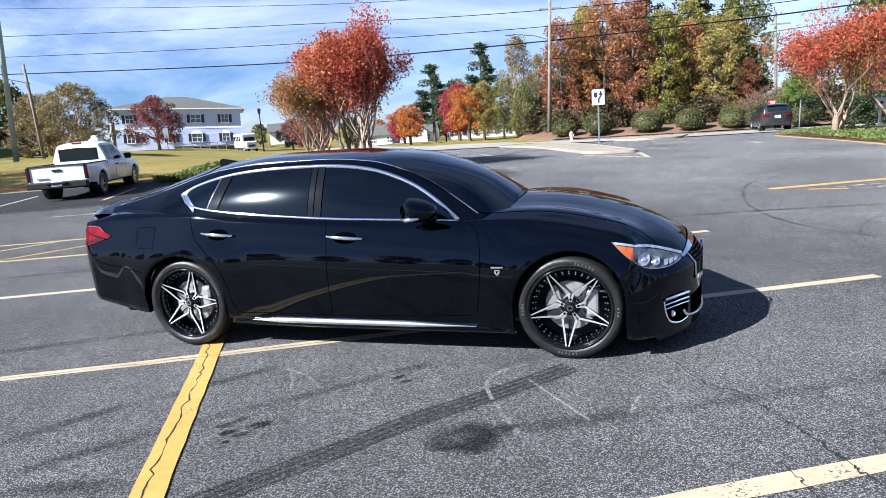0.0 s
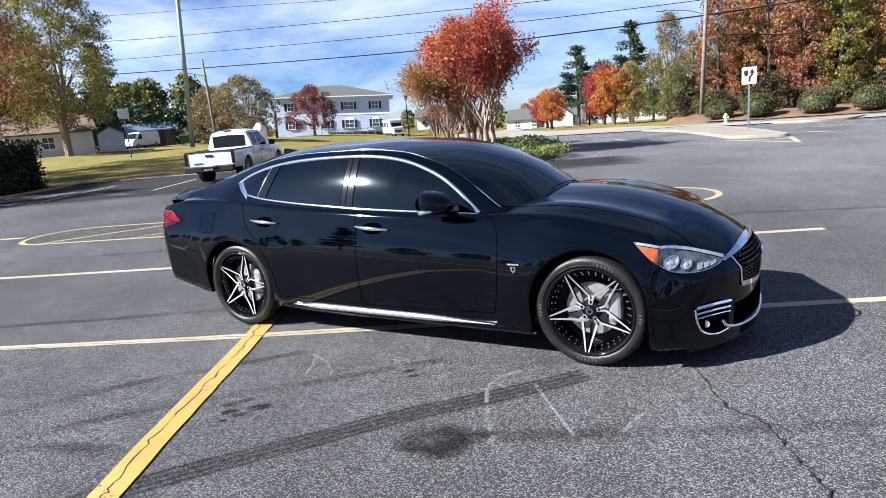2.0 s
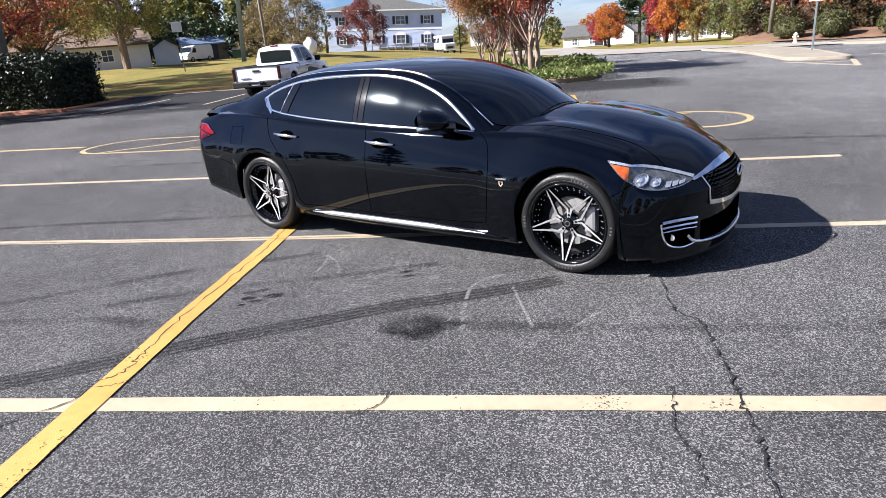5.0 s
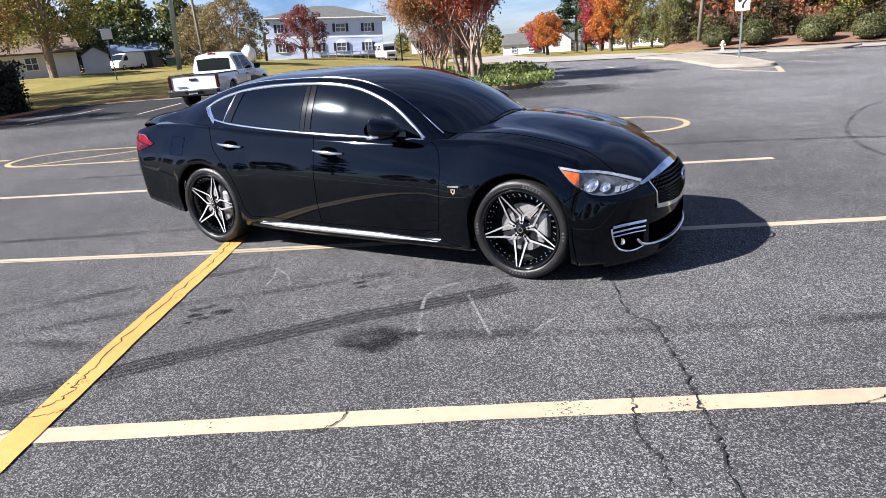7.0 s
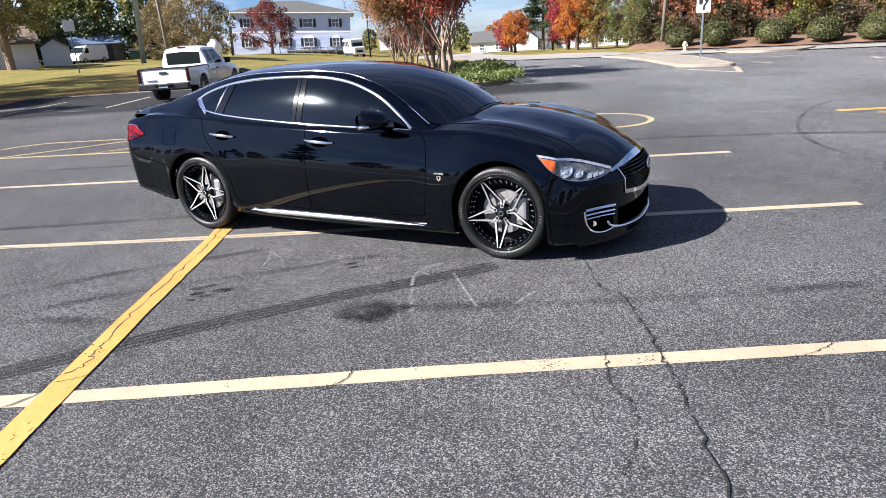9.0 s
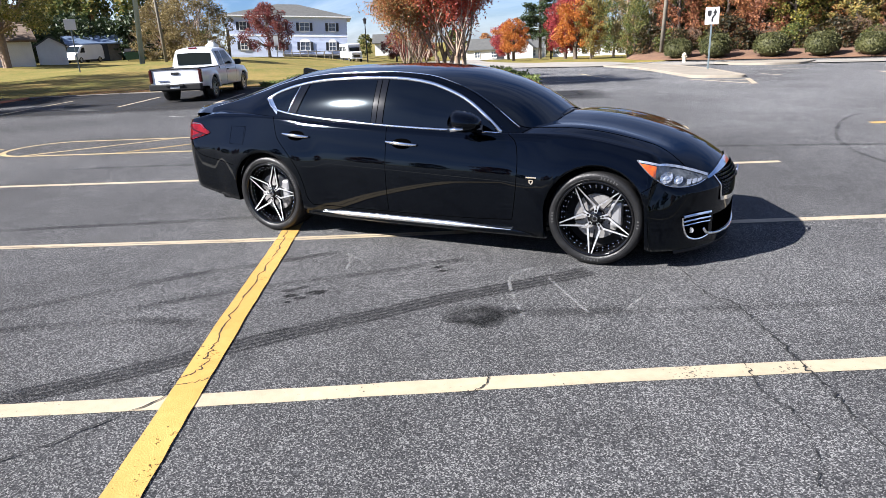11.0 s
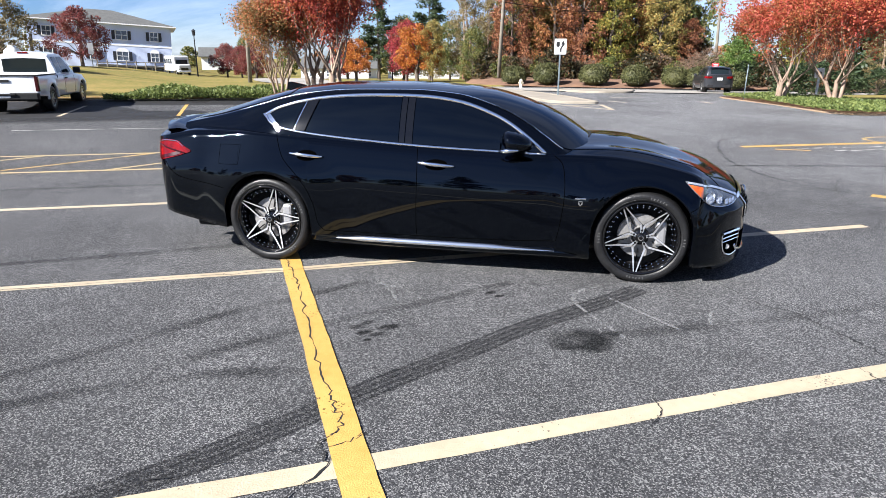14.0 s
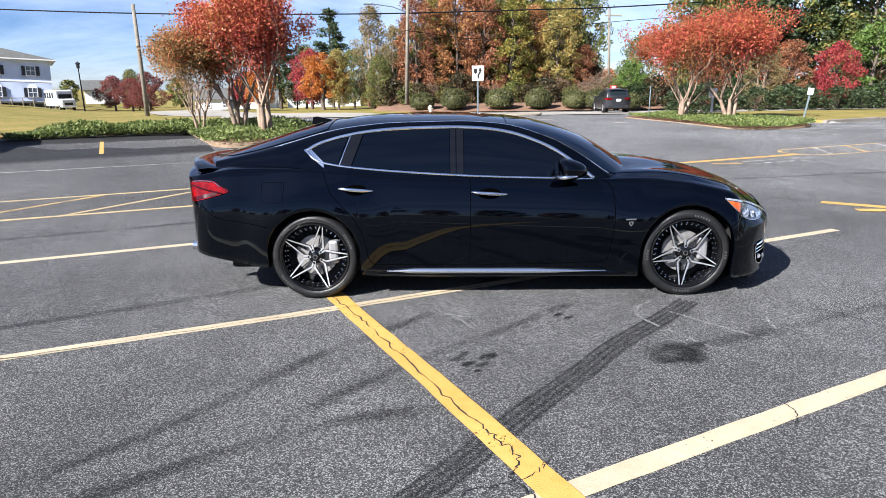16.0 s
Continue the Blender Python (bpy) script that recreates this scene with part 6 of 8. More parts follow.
def make_tree(name, label, leaf, bark, seed, stems=1, trunk=2.0, limb=1.5, radius=0.14, depth=3, spread=0.7, up=0.25, leaves=5000, size=0.25, clump=0.6, shrink=0.72, flat=0.8, category="tree", group="", lean=0.0, forks=(2, 3), full=False):
    """One tree: a tapered trunk with limbs, and a crown of single leaves."""
    rng = random.Random(seed)
    nrng = np.random.default_rng(seed)
    tubes, tips = [], []
    for k in range(stems):
        w = 2 * math.pi * (k + rng.uniform(-0.2, 0.2)) / max(stems, 1)
        out = 0.0 if stems == 1 else 0.22
        base = Vector((math.cos(w) * out * 0.5, math.sin(w) * out * 0.5, -0.1))
        way = Vector((math.cos(w) * out + lean, math.sin(w) * out, 1))
        pts, rad = [base], [radius * 1.25]
        d = way.normalized()
        for i in range(5):
            d = (d + Vector((rng.gauss(0, 0.05), rng.gauss(0, 0.05), 0.05))).normalized()
            pts.append(pts[-1] + d * trunk / 5)
            rad.append(radius * (1 - 0.35 * (i + 1) / 5))
        tubes.append((pts, rad))
        for f in range(rng.randint(3, 4) if 1 < stems < 5 else rng.randint(2, 3) if stems > 1 else rng.randint(3, 5)):
            w2 = rng.uniform(0, 2 * math.pi)
            at = pts[-1] if f < 2 else pts[-2]
            grow(rng, at, d + Vector((math.cos(w2), math.sin(w2), 0.2)) * spread, limb * rng.uniform(0.8, 1.15), rad[-1] * 0.7, depth - 1, spread, tubes, tips, up, forks, shrink)
    root = thing(name, label, category, group)
    data = merge(*[tube_data(p if r[0] > 0.02 else p[::2], r if r[0] > 0.02 else r[::2], 7 if r[0] > 0.06 else 3, cap=False) for p, r in tubes])
    part("trunk", data, bark, root, smooth=True)
    if full:
        tips += [p for pts, rad in tubes for p in pts[1:4:2] if p[2] > 0.6]
    radii = [clump * rng.uniform(0.6, 1.25) for _ in tips]
    part("crown", leaf_cloud(tips, radii, leaves, size, nrng, flat), leaf, root)
    return root


def crown_tree(name, label, leaf, bark, seed, H=9.0, base=1.2, R=2.4, clumps=60, leaves=12000, size=0.17, clump=0.75, widest=0.4, stems=1, twigs=0, trunk=0.16, flat=0.7, category="tree", group="", sharp=1.0):
    """A full tree: clumps of leaves on limbs inside an uneven crown, with gaps between the clumps."""
    rng = random.Random(seed)
    nrng = np.random.default_rng(seed)
    cen, rad, tubes = [], [], []
    top = base + (H - base) * 0.86
    for k in range(stems):
        w = 2 * math.pi * k / stems + rng.uniform(-0.4, 0.4)
        o = 0.0 if stems == 1 else R * 0.4
        pts = [Vector((0.12 * math.cos(w) * (stems > 1), 0.12 * math.sin(w) * (stems > 1), -0.2))]
        for i in range(1, 6):
            f = i / 5
            pts.append(Vector((o * f ** 1.3 * math.cos(w) + rng.gauss(0, 0.07), o * f ** 1.3 * math.sin(w) + rng.gauss(0, 0.07), top * f * rng.uniform(0.97, 1.0))))
        tubes.append((pts, [trunk * (1.15 - 0.95 * i / 5) for i in range(6)]))
    for i in range(clumps):
        f = (i + rng.random()) / clumps
        d = (f - widest) / (1 - widest) if f > widest else (widest - f) / (widest + 0.14)
        prof = max(0.05, 1 - d * d) ** (0.5 * sharp)
        w = i * 2.39996 + rng.uniform(-0.5, 0.5)
        lobe = 0.88 + 0.42 * noise.noise((math.cos(w) * 1.2, math.sin(w) * 1.2, f * 3.0 + seed))
        r = R * prof * lobe * (0.35 + 0.65 * rng.random() ** 0.45)
        cr = clump * rng.uniform(0.55, 1.25)
        c = Vector((r * math.cos(w), r * math.sin(w), base + (H - base - clump * 0.4) * f))
        cen.append(c)
        rad.append(cr)
        if rng.random() < 0.6:
            pts, rr = tubes[rng.randrange(stems)]
            near = min(pts[1:], key=lambda p: abs(p.z - (c.z - r * 0.8)))
            mid = near.lerp(c, 0.5) + Vector((0, 0, 0.12 * r))
            tubes.append(([near, mid, c], [trunk * 0.32, trunk * 0.2, trunk * 0.06]))
        if rng.random() < twigs:
            out = Vector((math.cos(w), math.sin(w), rng.uniform(0.6, 1.6))).normalized()
            tubes.append(([c, c + out * cr * rng.uniform(1.0, 1.9)], [0.018, 0.005]))
    root = thing(name, label, category, group)
    part("trunk", merge(*[tube_data(p, r, 7 if r[0] > 0.08 else 3, cap=False) for p, r in tubes]), bark, root, smooth=True)
    part("crown", leaf_cloud(cen, rad, leaves, size, nrng, flat), leaf, root)
    return root


def make_pine(name, label, leaf, seed, height=16.0, leaves=15000, size=0.3, bare=0.22, width=3.4):
    rng = random.Random(seed)
    nrng = np.random.default_rng(seed)
    tubes = [([(0, 0, -0.1), (0.1, 0, height * 0.4), (0, 0.1, height)], [0.22, 0.17, 0.04])]
    cen, rad = [], []
    for i in range(70):
        f = rng.uniform(bare, 1.0)
        w = rng.uniform(0, 6.28)
        ln = width * (1.04 - f) ** 0.7 * rng.uniform(0.55, 1.1)
        z = height * f
        tip = (math.cos(w) * ln, math.sin(w) * ln, z + ln * 0.25)
        tubes.append(([(0, 0, z), tip], [0.06, 0.02]))
        for s in (0.55, 0.8, 1.0):
            cen.append((tip[0] * s, tip[1] * s, z + ln * 0.25 * s))
            rad.append(0.75 * rng.uniform(0.7, 1.2))
    root = thing(name, label, "tree")
    part("trunk", merge(*[tube_data(p, r, 6, False) for p, r in tubes]), M["bark"], root, smooth=True)
    part("crown", leaf_cloud(cen, rad, leaves, size, nrng, 0.6), leaf, root)
    return root


def put(ob, x, y, turn=0.0, size=1.0, z=None, tall=1.0):
    ob.matrix_world = Matrix.Translation((x, y, ground_z(x, y) if z is None else z)) @ Matrix.Rotation(turn, 4, "Z") @ Matrix.Diagonal((size, size, size * tall, 1))
    return ob


def again(ob, x, y, turn, size=1.0, z=None, tall=1.0):
    c = copy_thing(ob, Matrix())
    return put(c, x, y, turn, size, z, tall)


# the red trees on the beds
RED = "multi-stemmed tree with red autumn leaves in a juniper bed"
myrtle = dict(depth=5, shrink=0.76, group="red trees", category="tree")
red_a = put(make_tree("crape_myrtle", RED, M["leaf_red"], M["smooth_bark"], 11, stems=3, trunk=1.0, limb=1.12, radius=0.105, spread=0.62, up=0.36, leaves=24000, size=0.078, clump=0.36, **myrtle), -5.1, 15.1, 0.4, 1.08, 0.1)
red_b = put(make_tree("crape_myrtle", "multi-stemmed tree with olive and rust-brown leaves in a juniper bed", M["leaf_olive_rust"], M["smooth_bark"], 12, stems=4, trunk=0.85, limb=1.0, radius=0.06, spread=0.68, up=0.28, leaves=15000, size=0.075, clump=0.36, **myrtle), -8.0, 17.0, 1.0, 0.95, 0.1)
again(red_a, -6.6, 17.0, 2.2, 1.06, 0.1)
again(red_b, -9.3, 20.2, 3.4, 1.0, 0.05)
red_c = put(make_tree("crape_myrtle", "wide multi-stemmed tree with scarlet autumn leaves on the island bed", M["leaf_scarlet"], M["smooth_bark"], 15, stems=3, trunk=0.85, limb=1.18, radius=0.105, spread=0.72, up=0.30, leaves=22000, size=0.082, clump=0.36, **myrtle), 10.9, 22.0, 0.3, 1.0, 0.0)
put(make_tree("crape_myrtle", "multi-stemmed tree with pink-red autumn leaves on the island bed", M["leaf_red"], M["smooth_bark"], 15, stems=3, trunk=0.85, limb=1.18, radius=0.105, spread=0.70, up=0.32, leaves=22000, size=0.082, clump=0.36, **myrtle), 12.9, 22.0, 2.4, 1.0, 0.0, 1.08)

# tree kinds of the woods
T = "broadleaf_tree"
K = {
    "rust": crown_tree(T, "tall tree with rust-brown autumn leaves", M["leaf_rust"], M["bark"], 21, 10.5, 0.8, 2.5, 84, 10500, 0.19, 0.72, 0.42, twigs=0.3),
    "russet": crown_tree(T, "tall tree with russet leaves thinning at the top", M["leaf_russet"], M["bark"], 61, 10.5, 0.8, 2.3, 84, 10000, 0.185, 0.68, 0.38, twigs=0.5),
    "gold": crown_tree(T, "tree with yellow and gold autumn leaves", M["leaf_gold"], M["bark"], 22, 9.0, 0.9, 2.2, 70, 8500, 0.185, 0.70, 0.42, twigs=0.3),
    "lime": crown_tree(T, "tall tree with yellow-green leaves", M["leaf_lime"], M["bark"], 62, 10.5, 0.7, 2.3, 84, 10000, 0.19, 0.70, 0.40),
    "green": crown_tree(T, "dull green leafy tree", M["leaf_green"], M["bark"], 23, 9.5, 0.8, 2.7, 70, 8000, 0.23, 0.85, 0.42),
    "olive_tall": crown_tree(T, "tall thin-leaved olive tree with bare upper twigs", M["leaf_olive"], M["smooth_bark"], 63, 9.8, 1.0, 2.2, 80, 9000, 0.16, 0.62, 0.34, stems=3, twigs=0.9, sharp=1.3),
    "orange": crown_tree(T, "small tree with bright orange and red leaves", M["leaf_orange"], M["bark"], 24, 4.2, 1.1, 1.7, 44, 7000, 0.14, 0.5, 0.42),
    "bright": crown_tree(T, "bright green leafy tree", M["leaf_bright"], M["bark"], 25, 5.5, 0.4, 2.2, 54, 9000, 0.17, 0.66, 0.38),
    "olive": crown_tree(T, "rounded half-bare olive-brown tree", M["leaf_olive"], M["smooth_bark"], 26, 6.6, 0.3, 3.6, 130, 13000, 0.18, 0.66, 0.40, stems=5, twigs=0.9, trunk=0.1),
    "maroon": crown_tree(T, "small tree with dark maroon leaves", M["leaf_maroon"], M["bark"], 27, 5.6, 0.9, 2.9, 70, 9000, 0.16, 0.6, 0.3, twigs=0.2, sharp=1.4),
    "two_tone": crown_tree(T, "broad tree turning from olive green to crimson", M["leaf_two_tone"], M["bark"], 41, 10.5, 2.6, 4.2, 150, 28000, 0.125, 0.95, 0.42, stems=2, twigs=0.2, flat=0.5, trunk=0.2),
    "red_brown": crown_tree(T, "broad tree with dark red and brown leaves", M["leaf_dark_red"], M["bark"], 42, 11.0, 2.9, 4.2, 150, 32000, 0.12, 0.95, 0.45, stems=2, twigs=0.2, flat=0.5, trunk=0.2),
    "crimson": crown_tree(T, "round tree with crimson autumn leaves", M["leaf_crimson"], M["bark"], 28, 5.0, 0.9, 2.2, 60, 9000, 0.15, 0.6, 0.4),
    "pale": crown_tree(T, "tall fine-leaved pale green tree", M["leaf_pale"], M["smooth_bark"], 34, 12.5, 2.4, 4.6, 190, 34000, 0.165, 0.85, 0.42, stems=3, twigs=0.2, flat=0.6, trunk=0.16),
    "shrub": crown_tree("wild_shrub", "wild shrub of green and rust leaves at the wood's edge", M["leaf_shrub"], M["bark"], 35, 2.6, 0.1, 1.5, 34, 1900, 0.2, 0.5, 0.35, stems=4, trunk=0.04, category="shrub"),
    "shrub_dark": crown_tree("wild_shrub", "dark leafy wild shrub at the wood's edge", M["leaf_green"], M["bark"], 36, 2.8, 0.1, 1.5, 34, 1900, 0.21, 0.5, 0.35, stems=4, trunk=0.04, category="shrub"),
    # pine-dark leaves; in the row behind the island their tone stands in for shade
    "shrub_deep": crown_tree("wild_shrub", "deep green shrub in the shade of the trees", M["leaf_pine"], M["bark"], 66, 2.8, 0.1, 1.5, 34, 1900, 0.21, 0.5, 0.35, stems=4, trunk=0.04, category="shrub"),
    "shrub_bare": crown_tree("wild_shrub", "half-bare grey-brown shrub at the wood's edge", M["leaf_twig"], M["smooth_bark"], 64, 3.4, 0.2, 1.5, 40, 2600, 0.12, 0.5, 0.4, stems=5, twigs=1.0, trunk=0.04, category="shrub"),
    "far_green": crown_tree(T, "distant green leafy tree", M["leaf_green"], M["bark"], 37, 9.0, 0.6, 2.9, 50, 2200, 0.54, 0.95, 0.42),
    "far_rust": crown_tree(T, "distant tree with rust-brown leaves", M["leaf_rust"], M["bark"], 38, 9.0, 0.6, 2.7, 50, 2200, 0.52, 0.95, 0.42),
    "far_pine": make_pine("pine_tree", "distant dark green pine", M["leaf_pine"], 39, 15.0, leaves=3500, size=0.5),
    "pine": make_pine("pine_tree", "tall dark green pine", M["leaf_pine"], 29, 15.0, leaves=8000, size=0.30),
}
used = set()


def plant(kind, x, y, turn, size=1.0, tall=1.0, z=None):
    if kind in used:
        return again(K[kind], x, y, turn, size, z, tall)
    used.add(kind)
    return put(K[kind], x, y, turn, size, z, tall)


def woods():
    rng = random.Random(5)

    def stand(kind, x, y, high, wide=1.0, z=None):
        """A tree of a wanted height over its kind's own."""
        own = {"rust": 10.5, "russet": 10.5, "gold": 9.0, "lime": 10.5, "green": 9.5, "olive_tall": 9.8, "orange": 4.2, "bright": 5.5, "crimson": 5.0, "maroon": 5.6, "shrub_deep": 2.8, "pine": 15.0, "shrub": 2.6, "shrub_dark": 2.8, "shrub_bare": 3.4}[kind]
        if z is None:
            z = -0.75 if -5 < x < 60 and y > 50 else ground_z(x, y) - 0.05
        plant(kind, x, y, rng.uniform(0, 6.28), high / own * wide, 1 / wide, z)
    # the wood's edge behind the bushes
    for kind, x, y, high, wide in (
            ("orange", -18.2, 58.0, 4.2, 1.0), ("crimson", -13.6, 60.5, 6.0, 0.9), ("orange", -12.0, 58.4, 5.6, 0.95), ("gold", -10.4, 58.0, 5.8, 1.1), ("olive_tall", -7.2, 60.5, 10.0, 1.0), ("green", -6.2, 57.0, 5.2, 1.0), ("olive_tall", -4.9, 59.0, 7.8, 0.9),
            ("russet", -2.6, 57.6, 10.6, 1.0), ("gold", -0.6, 60.2, 12.0, 0.8), ("rust", 1.3, 58.4, 12.2, 0.9), ("russet", 3.9, 57.2, 11.6, 1.0), ("lime", 6.6, 57.0, 10.4, 1.0), ("rust", 8.9, 58.6, 9.4, 0.9), ("gold", 10.9, 56.8, 8.0, 1.05), ("gold", 11.9, 59.4, 9.8, 0.9), ("russet", 13.4, 57.0, 5.6, 1.1),
            ("green", 13.6, 60.6, 12.0, 0.75), ("green", 0.0, 62.4, 9.0, 1.0), ("lime", 9.0, 61.5, 11.6, 0.9), ("green", 5.2, 61.8, 10.6, 1.0), ("pine", 5.6, 66, 14.5, 1.0), ("pine", 9.8, 67, 15.5, 1.0), ("pine", 13.4, 64.5, 13.0, 0.9), ("green", -3.4, 63.5, 8.6, 1.0), ("pine", -1.0, 68.0, 12.5, 1.0),
            ("rust", 2.6, 65.5, 12.0, 1.0), ("green", 11.6, 64.5, 10.5, 1.1), ("rust", 7.4, 65.0, 11.0, 1.0), ("pine", -20.7, 75, 9.6, 1.5), ("pine", -14.2, 75.5, 11.6, 1.2), ("green", -18.0, 77.0, 8.0, 1.2), ("green", -11.0, 72.0, 7.0, 1.2), ("crimson", -24.5, 74.0, 4.6, 1.2), ("green", -62, 120, 7.6, 1.0), ("maroon", -36, 72, 4.8, 1.0), ("maroon", -41, 78, 4.4, 1.0)):
        stand(kind, x, y, high, wide)
    # understorey
    for i in range(17):
        x = -4.4 + i * 1.18 + rng.uniform(-0.35, 0.35)
        stand(("shrub", "shrub_dark", "shrub", "shrub_bare", "shrub_dark")[i % 5], x, 55.2 - 0.1 * x + rng.uniform(-0.5, 0.7), rng.uniform(1.9, 3.3), 1.1)
    for i in range(12):
        x = -4.5 + i * 1.65 + rng.uniform(-0.4, 0.4)
        stand(("shrub_deep", "shrub")[i % 2], x, 60.5 - 0.1 * x + rng.uniform(-0.8, 0.8), rng.uniform(3.6, 4.8), 1.0)
    for i in range(9):
        x = -4.5 + i * 2.3
        stand("shrub_deep", x, 68.5 - 0.1 * x + rng.uniform(-0.8, 0.8), rng.uniform(5.5, 6.5), 1.0)
    for x, y, high in ((13.6, 52.6, 2.6), (14.6, 53.6, 3.2), (12.4, 53.4, 2.2)):
        stand("shrub_bare", x, y, high, 1.1)
    # beyond the right-hand island
    for kind, x, y, high, wide in (
            ("bright", 16.0, 50.0, 4.2, 0.9), ("green", 17.6, 53.0, 6.2, 1.0), ("lime", 20.0, 50.0, 6.0, 1.0), ("russet", 18.0, 38.0, 4.6, 1.3), ("olive_tall", 21.8, 38.5, 4.6, 1.4), ("crimson", 27.6, 40.0, 4.6, 0.8), ("russet", 24.6, 40.5, 4.8, 1.4), ("bright", 32.6, 44.0, 6.2, 1.1), ("bright", 37.2, 43.0, 5.6, 1.1), ("olive_tall", 37.0, 38.0, 3.6, 1.2),
            ("green", 22.8, 53.5, 11.0, 1.0), ("pine", 25.5, 55.0, 15.0, 1.1), ("pine", 28.0, 52.0, 13.5, 1.2), ("green", 31.0, 54.0, 13.0, 1.1), ("pine", 33.5, 52.5, 14.5, 1.2), ("green", 36.5, 51.0, 12.5, 1.1), ("green", 40.0, 50.0, 11.0, 1.1), ("pine", 42.5, 49.5, 15.0, 1.1), ("green", 46.0, 48.0, 12.0, 1.1), ("rust", 29.6, 56.5, 12.5, 1.0), ("green", 26.8, 58.5, 12.0, 1.1), ("green", 39.0, 55.0, 14.0, 1.1), ("pine", 30.0, 61.0, 15.0, 1.1), ("lime", 50.0, 46.0, 10.0, 1.1), ("pine", 54.0, 44.0, 14.0, 1.1), ("green", 59.0, 41.0, 11.0, 1.2)):
        stand(kind, x, y, high, wide)
    for i in range(26):
        x = 16.5 + i * 1.35 + rng.uniform(-0.4, 0.4)
        stand(("shrub_deep", "shrub", "shrub_deep")[i % 3], x, 49.6 - 0.2 * (x - 15) + rng.uniform(-0.8, 0.8), rng.uniform(2.0, 3.4), 1.1)
    # dark-leaved shrubs added across the street, standing in for shade behind the island
    for i in range(15):
        x = 15.2 + i * 1.5 + rng.uniform(-0.3, 0.3)
        stand("shrub_deep", x, 35.2 - 0.1 * (x - 15) + rng.uniform(-0.3, 0.3), rng.uniform(1.3, 1.9), 1.35, -0.4)
    # to the left, over the lawn
    for i in range(22):
        f = i / 36
        x, y = -105 + 48 * f + rng.uniform(-3, 3), 22 + 60 * f + rng.uniform(-4, 4)
        plant(("far_green", "far_rust", "far_green", "far_green", "far_pine")[i % 5], x, y, rng.uniform(0, 6.28), rng.uniform(0.9, 1.2))
    for x, y, high in ((-62.0, 53.5, 4.6), (-64.5, 51.5, 5.4), (-68.0, 51.0, 5.0), (-69.5, 47.5, 5.6), (-72.0, 46.0, 5.2), (-70.5, 42.0, 5.4), (-73.0, 39.5, 5.8)):
        stand("shrub_deep", x, y, high, 1.1)
    for kind, x, y, s in (("olive", -51.8, 49, 1.12), ("olive", -57.0, 49.5, 1.0), ("far_green", -74.5, 50.5, 0.95), ("maroon", -49.3, 58.0, 1.12), ("maroon", -47.5, 86, 0.9), ("pale", -50.4, 27.4, 1.18), ("two_tone", -33.0, 12.2, 0.95), ("two_tone", -33.5, 3.6, 0.9), ("red_brown", -28.2, 8.0, 1.0), ("rust", -24.5, 0.6, 0.85), ("far_pine", -66, 34, 0.8), ("far_green", -70, 38, 1.0), ("far_green", -79, 53.5, 1.0), ("far_green", -76, 27, 1.0), ("far_green", -66.5, 54, 1.0), ("far_green", -72, 52, 1.0), ("far_green", -80, 36, 1.1), ("maroon", -28.5, -1.0, 1.1), ("green", -50, 14, 0.7)):
        plant(kind, x, y, rng.uniform(0, 6.28), s)
    for i in range(46):
        w = radians(62 + i * 2.6)
        d = (124, 150, 137)[i % 3] + rng.uniform(-5, 5)
        plant(("far_green", "far_rust", "far_green", "far_green", "far_rust")[i % 5], 3 + math.cos(w) * d, -5 + math.sin(w) * d, rng.uniform(0, 6.28), rng.uniform(0.6, 0.85), 0.8)
    # behind the camera
    for i in range(26):
        w = radians(190 + i * 6.4)
        d = rng.uniform(52, 68)
        plant(("far_green", "far_pine", "far_rust", "far_green", "far_rust")[i % 5], 3 + math.cos(w) * d, -5 + math.sin(w) * d, rng.uniform(0, 6.28), rng.uniform(0.8, 1.1))


woods()


def round_bush(name, label, seed, rx, ry, rz, leaves=2600, size=0.11, mat=None):
    """A clipped bush: a shell of leaves round a dark heart on short stems."""
    rng = np.random.default_rng(seed)
    root = thing(name, label, "bush", "clipped bushes")
    v = rng.normal(size=(leaves, 3))
    v /= np.linalg.norm(v, axis=1)[:, None]
    v[:, 2] = np.where(v[:, 2] < -0.55, -v[:, 2], v[:, 2])
    shape = np.sign(v) * np.abs(v) ** 0.82
    shape /= np.maximum(1e-6, np.linalg.norm(shape, axis=1))[:, None] ** 0.55
    p = shape * np.array([rx, ry, rz]) * rng.uniform(0.90, 1.03, leaves)[:, None] + np.array([0, 0, rz * 0.92])
    a = rng.normal(size=(leaves, 3)) + v * 0.6
    a /= np.linalg.norm(a, axis=1)[:, None]
    b = np.cross(a, rng.normal(size=(leaves, 3)))
    b /= np.linalg.norm(b, axis=1)[:, None]
    s = size * rng.uniform(0.6, 1.3, leaves)[:, None]
    quads = np.stack([p - a * s * 0.5, p + b * s * 0.35, p + a * s * 0.5, p - b * s * 0.35], 1).reshape(-1, 3)
    part("foliage", (quads.tolist(), np.arange(leaves * 4).reshape(-1, 4).tolist()), mat or M["leaf_bush"], root)
    bm = bmesh.new()
    bmesh.ops.create_icosphere(bm, subdivisions=3, radius=1, matrix=Matrix.Translation((0, 0, rz * 0.92)) @ Matrix.Diagonal((rx * 0.9, ry * 0.9, rz * 0.88, 1)))
    part("inner_twig", bm, M["leaf_bush"] if mat is None else mat, root)
    part("stem", tube_data([(0, 0, -0.1), (0, 0, rz)], 0.06, 6), M["bark"], root)
    return root


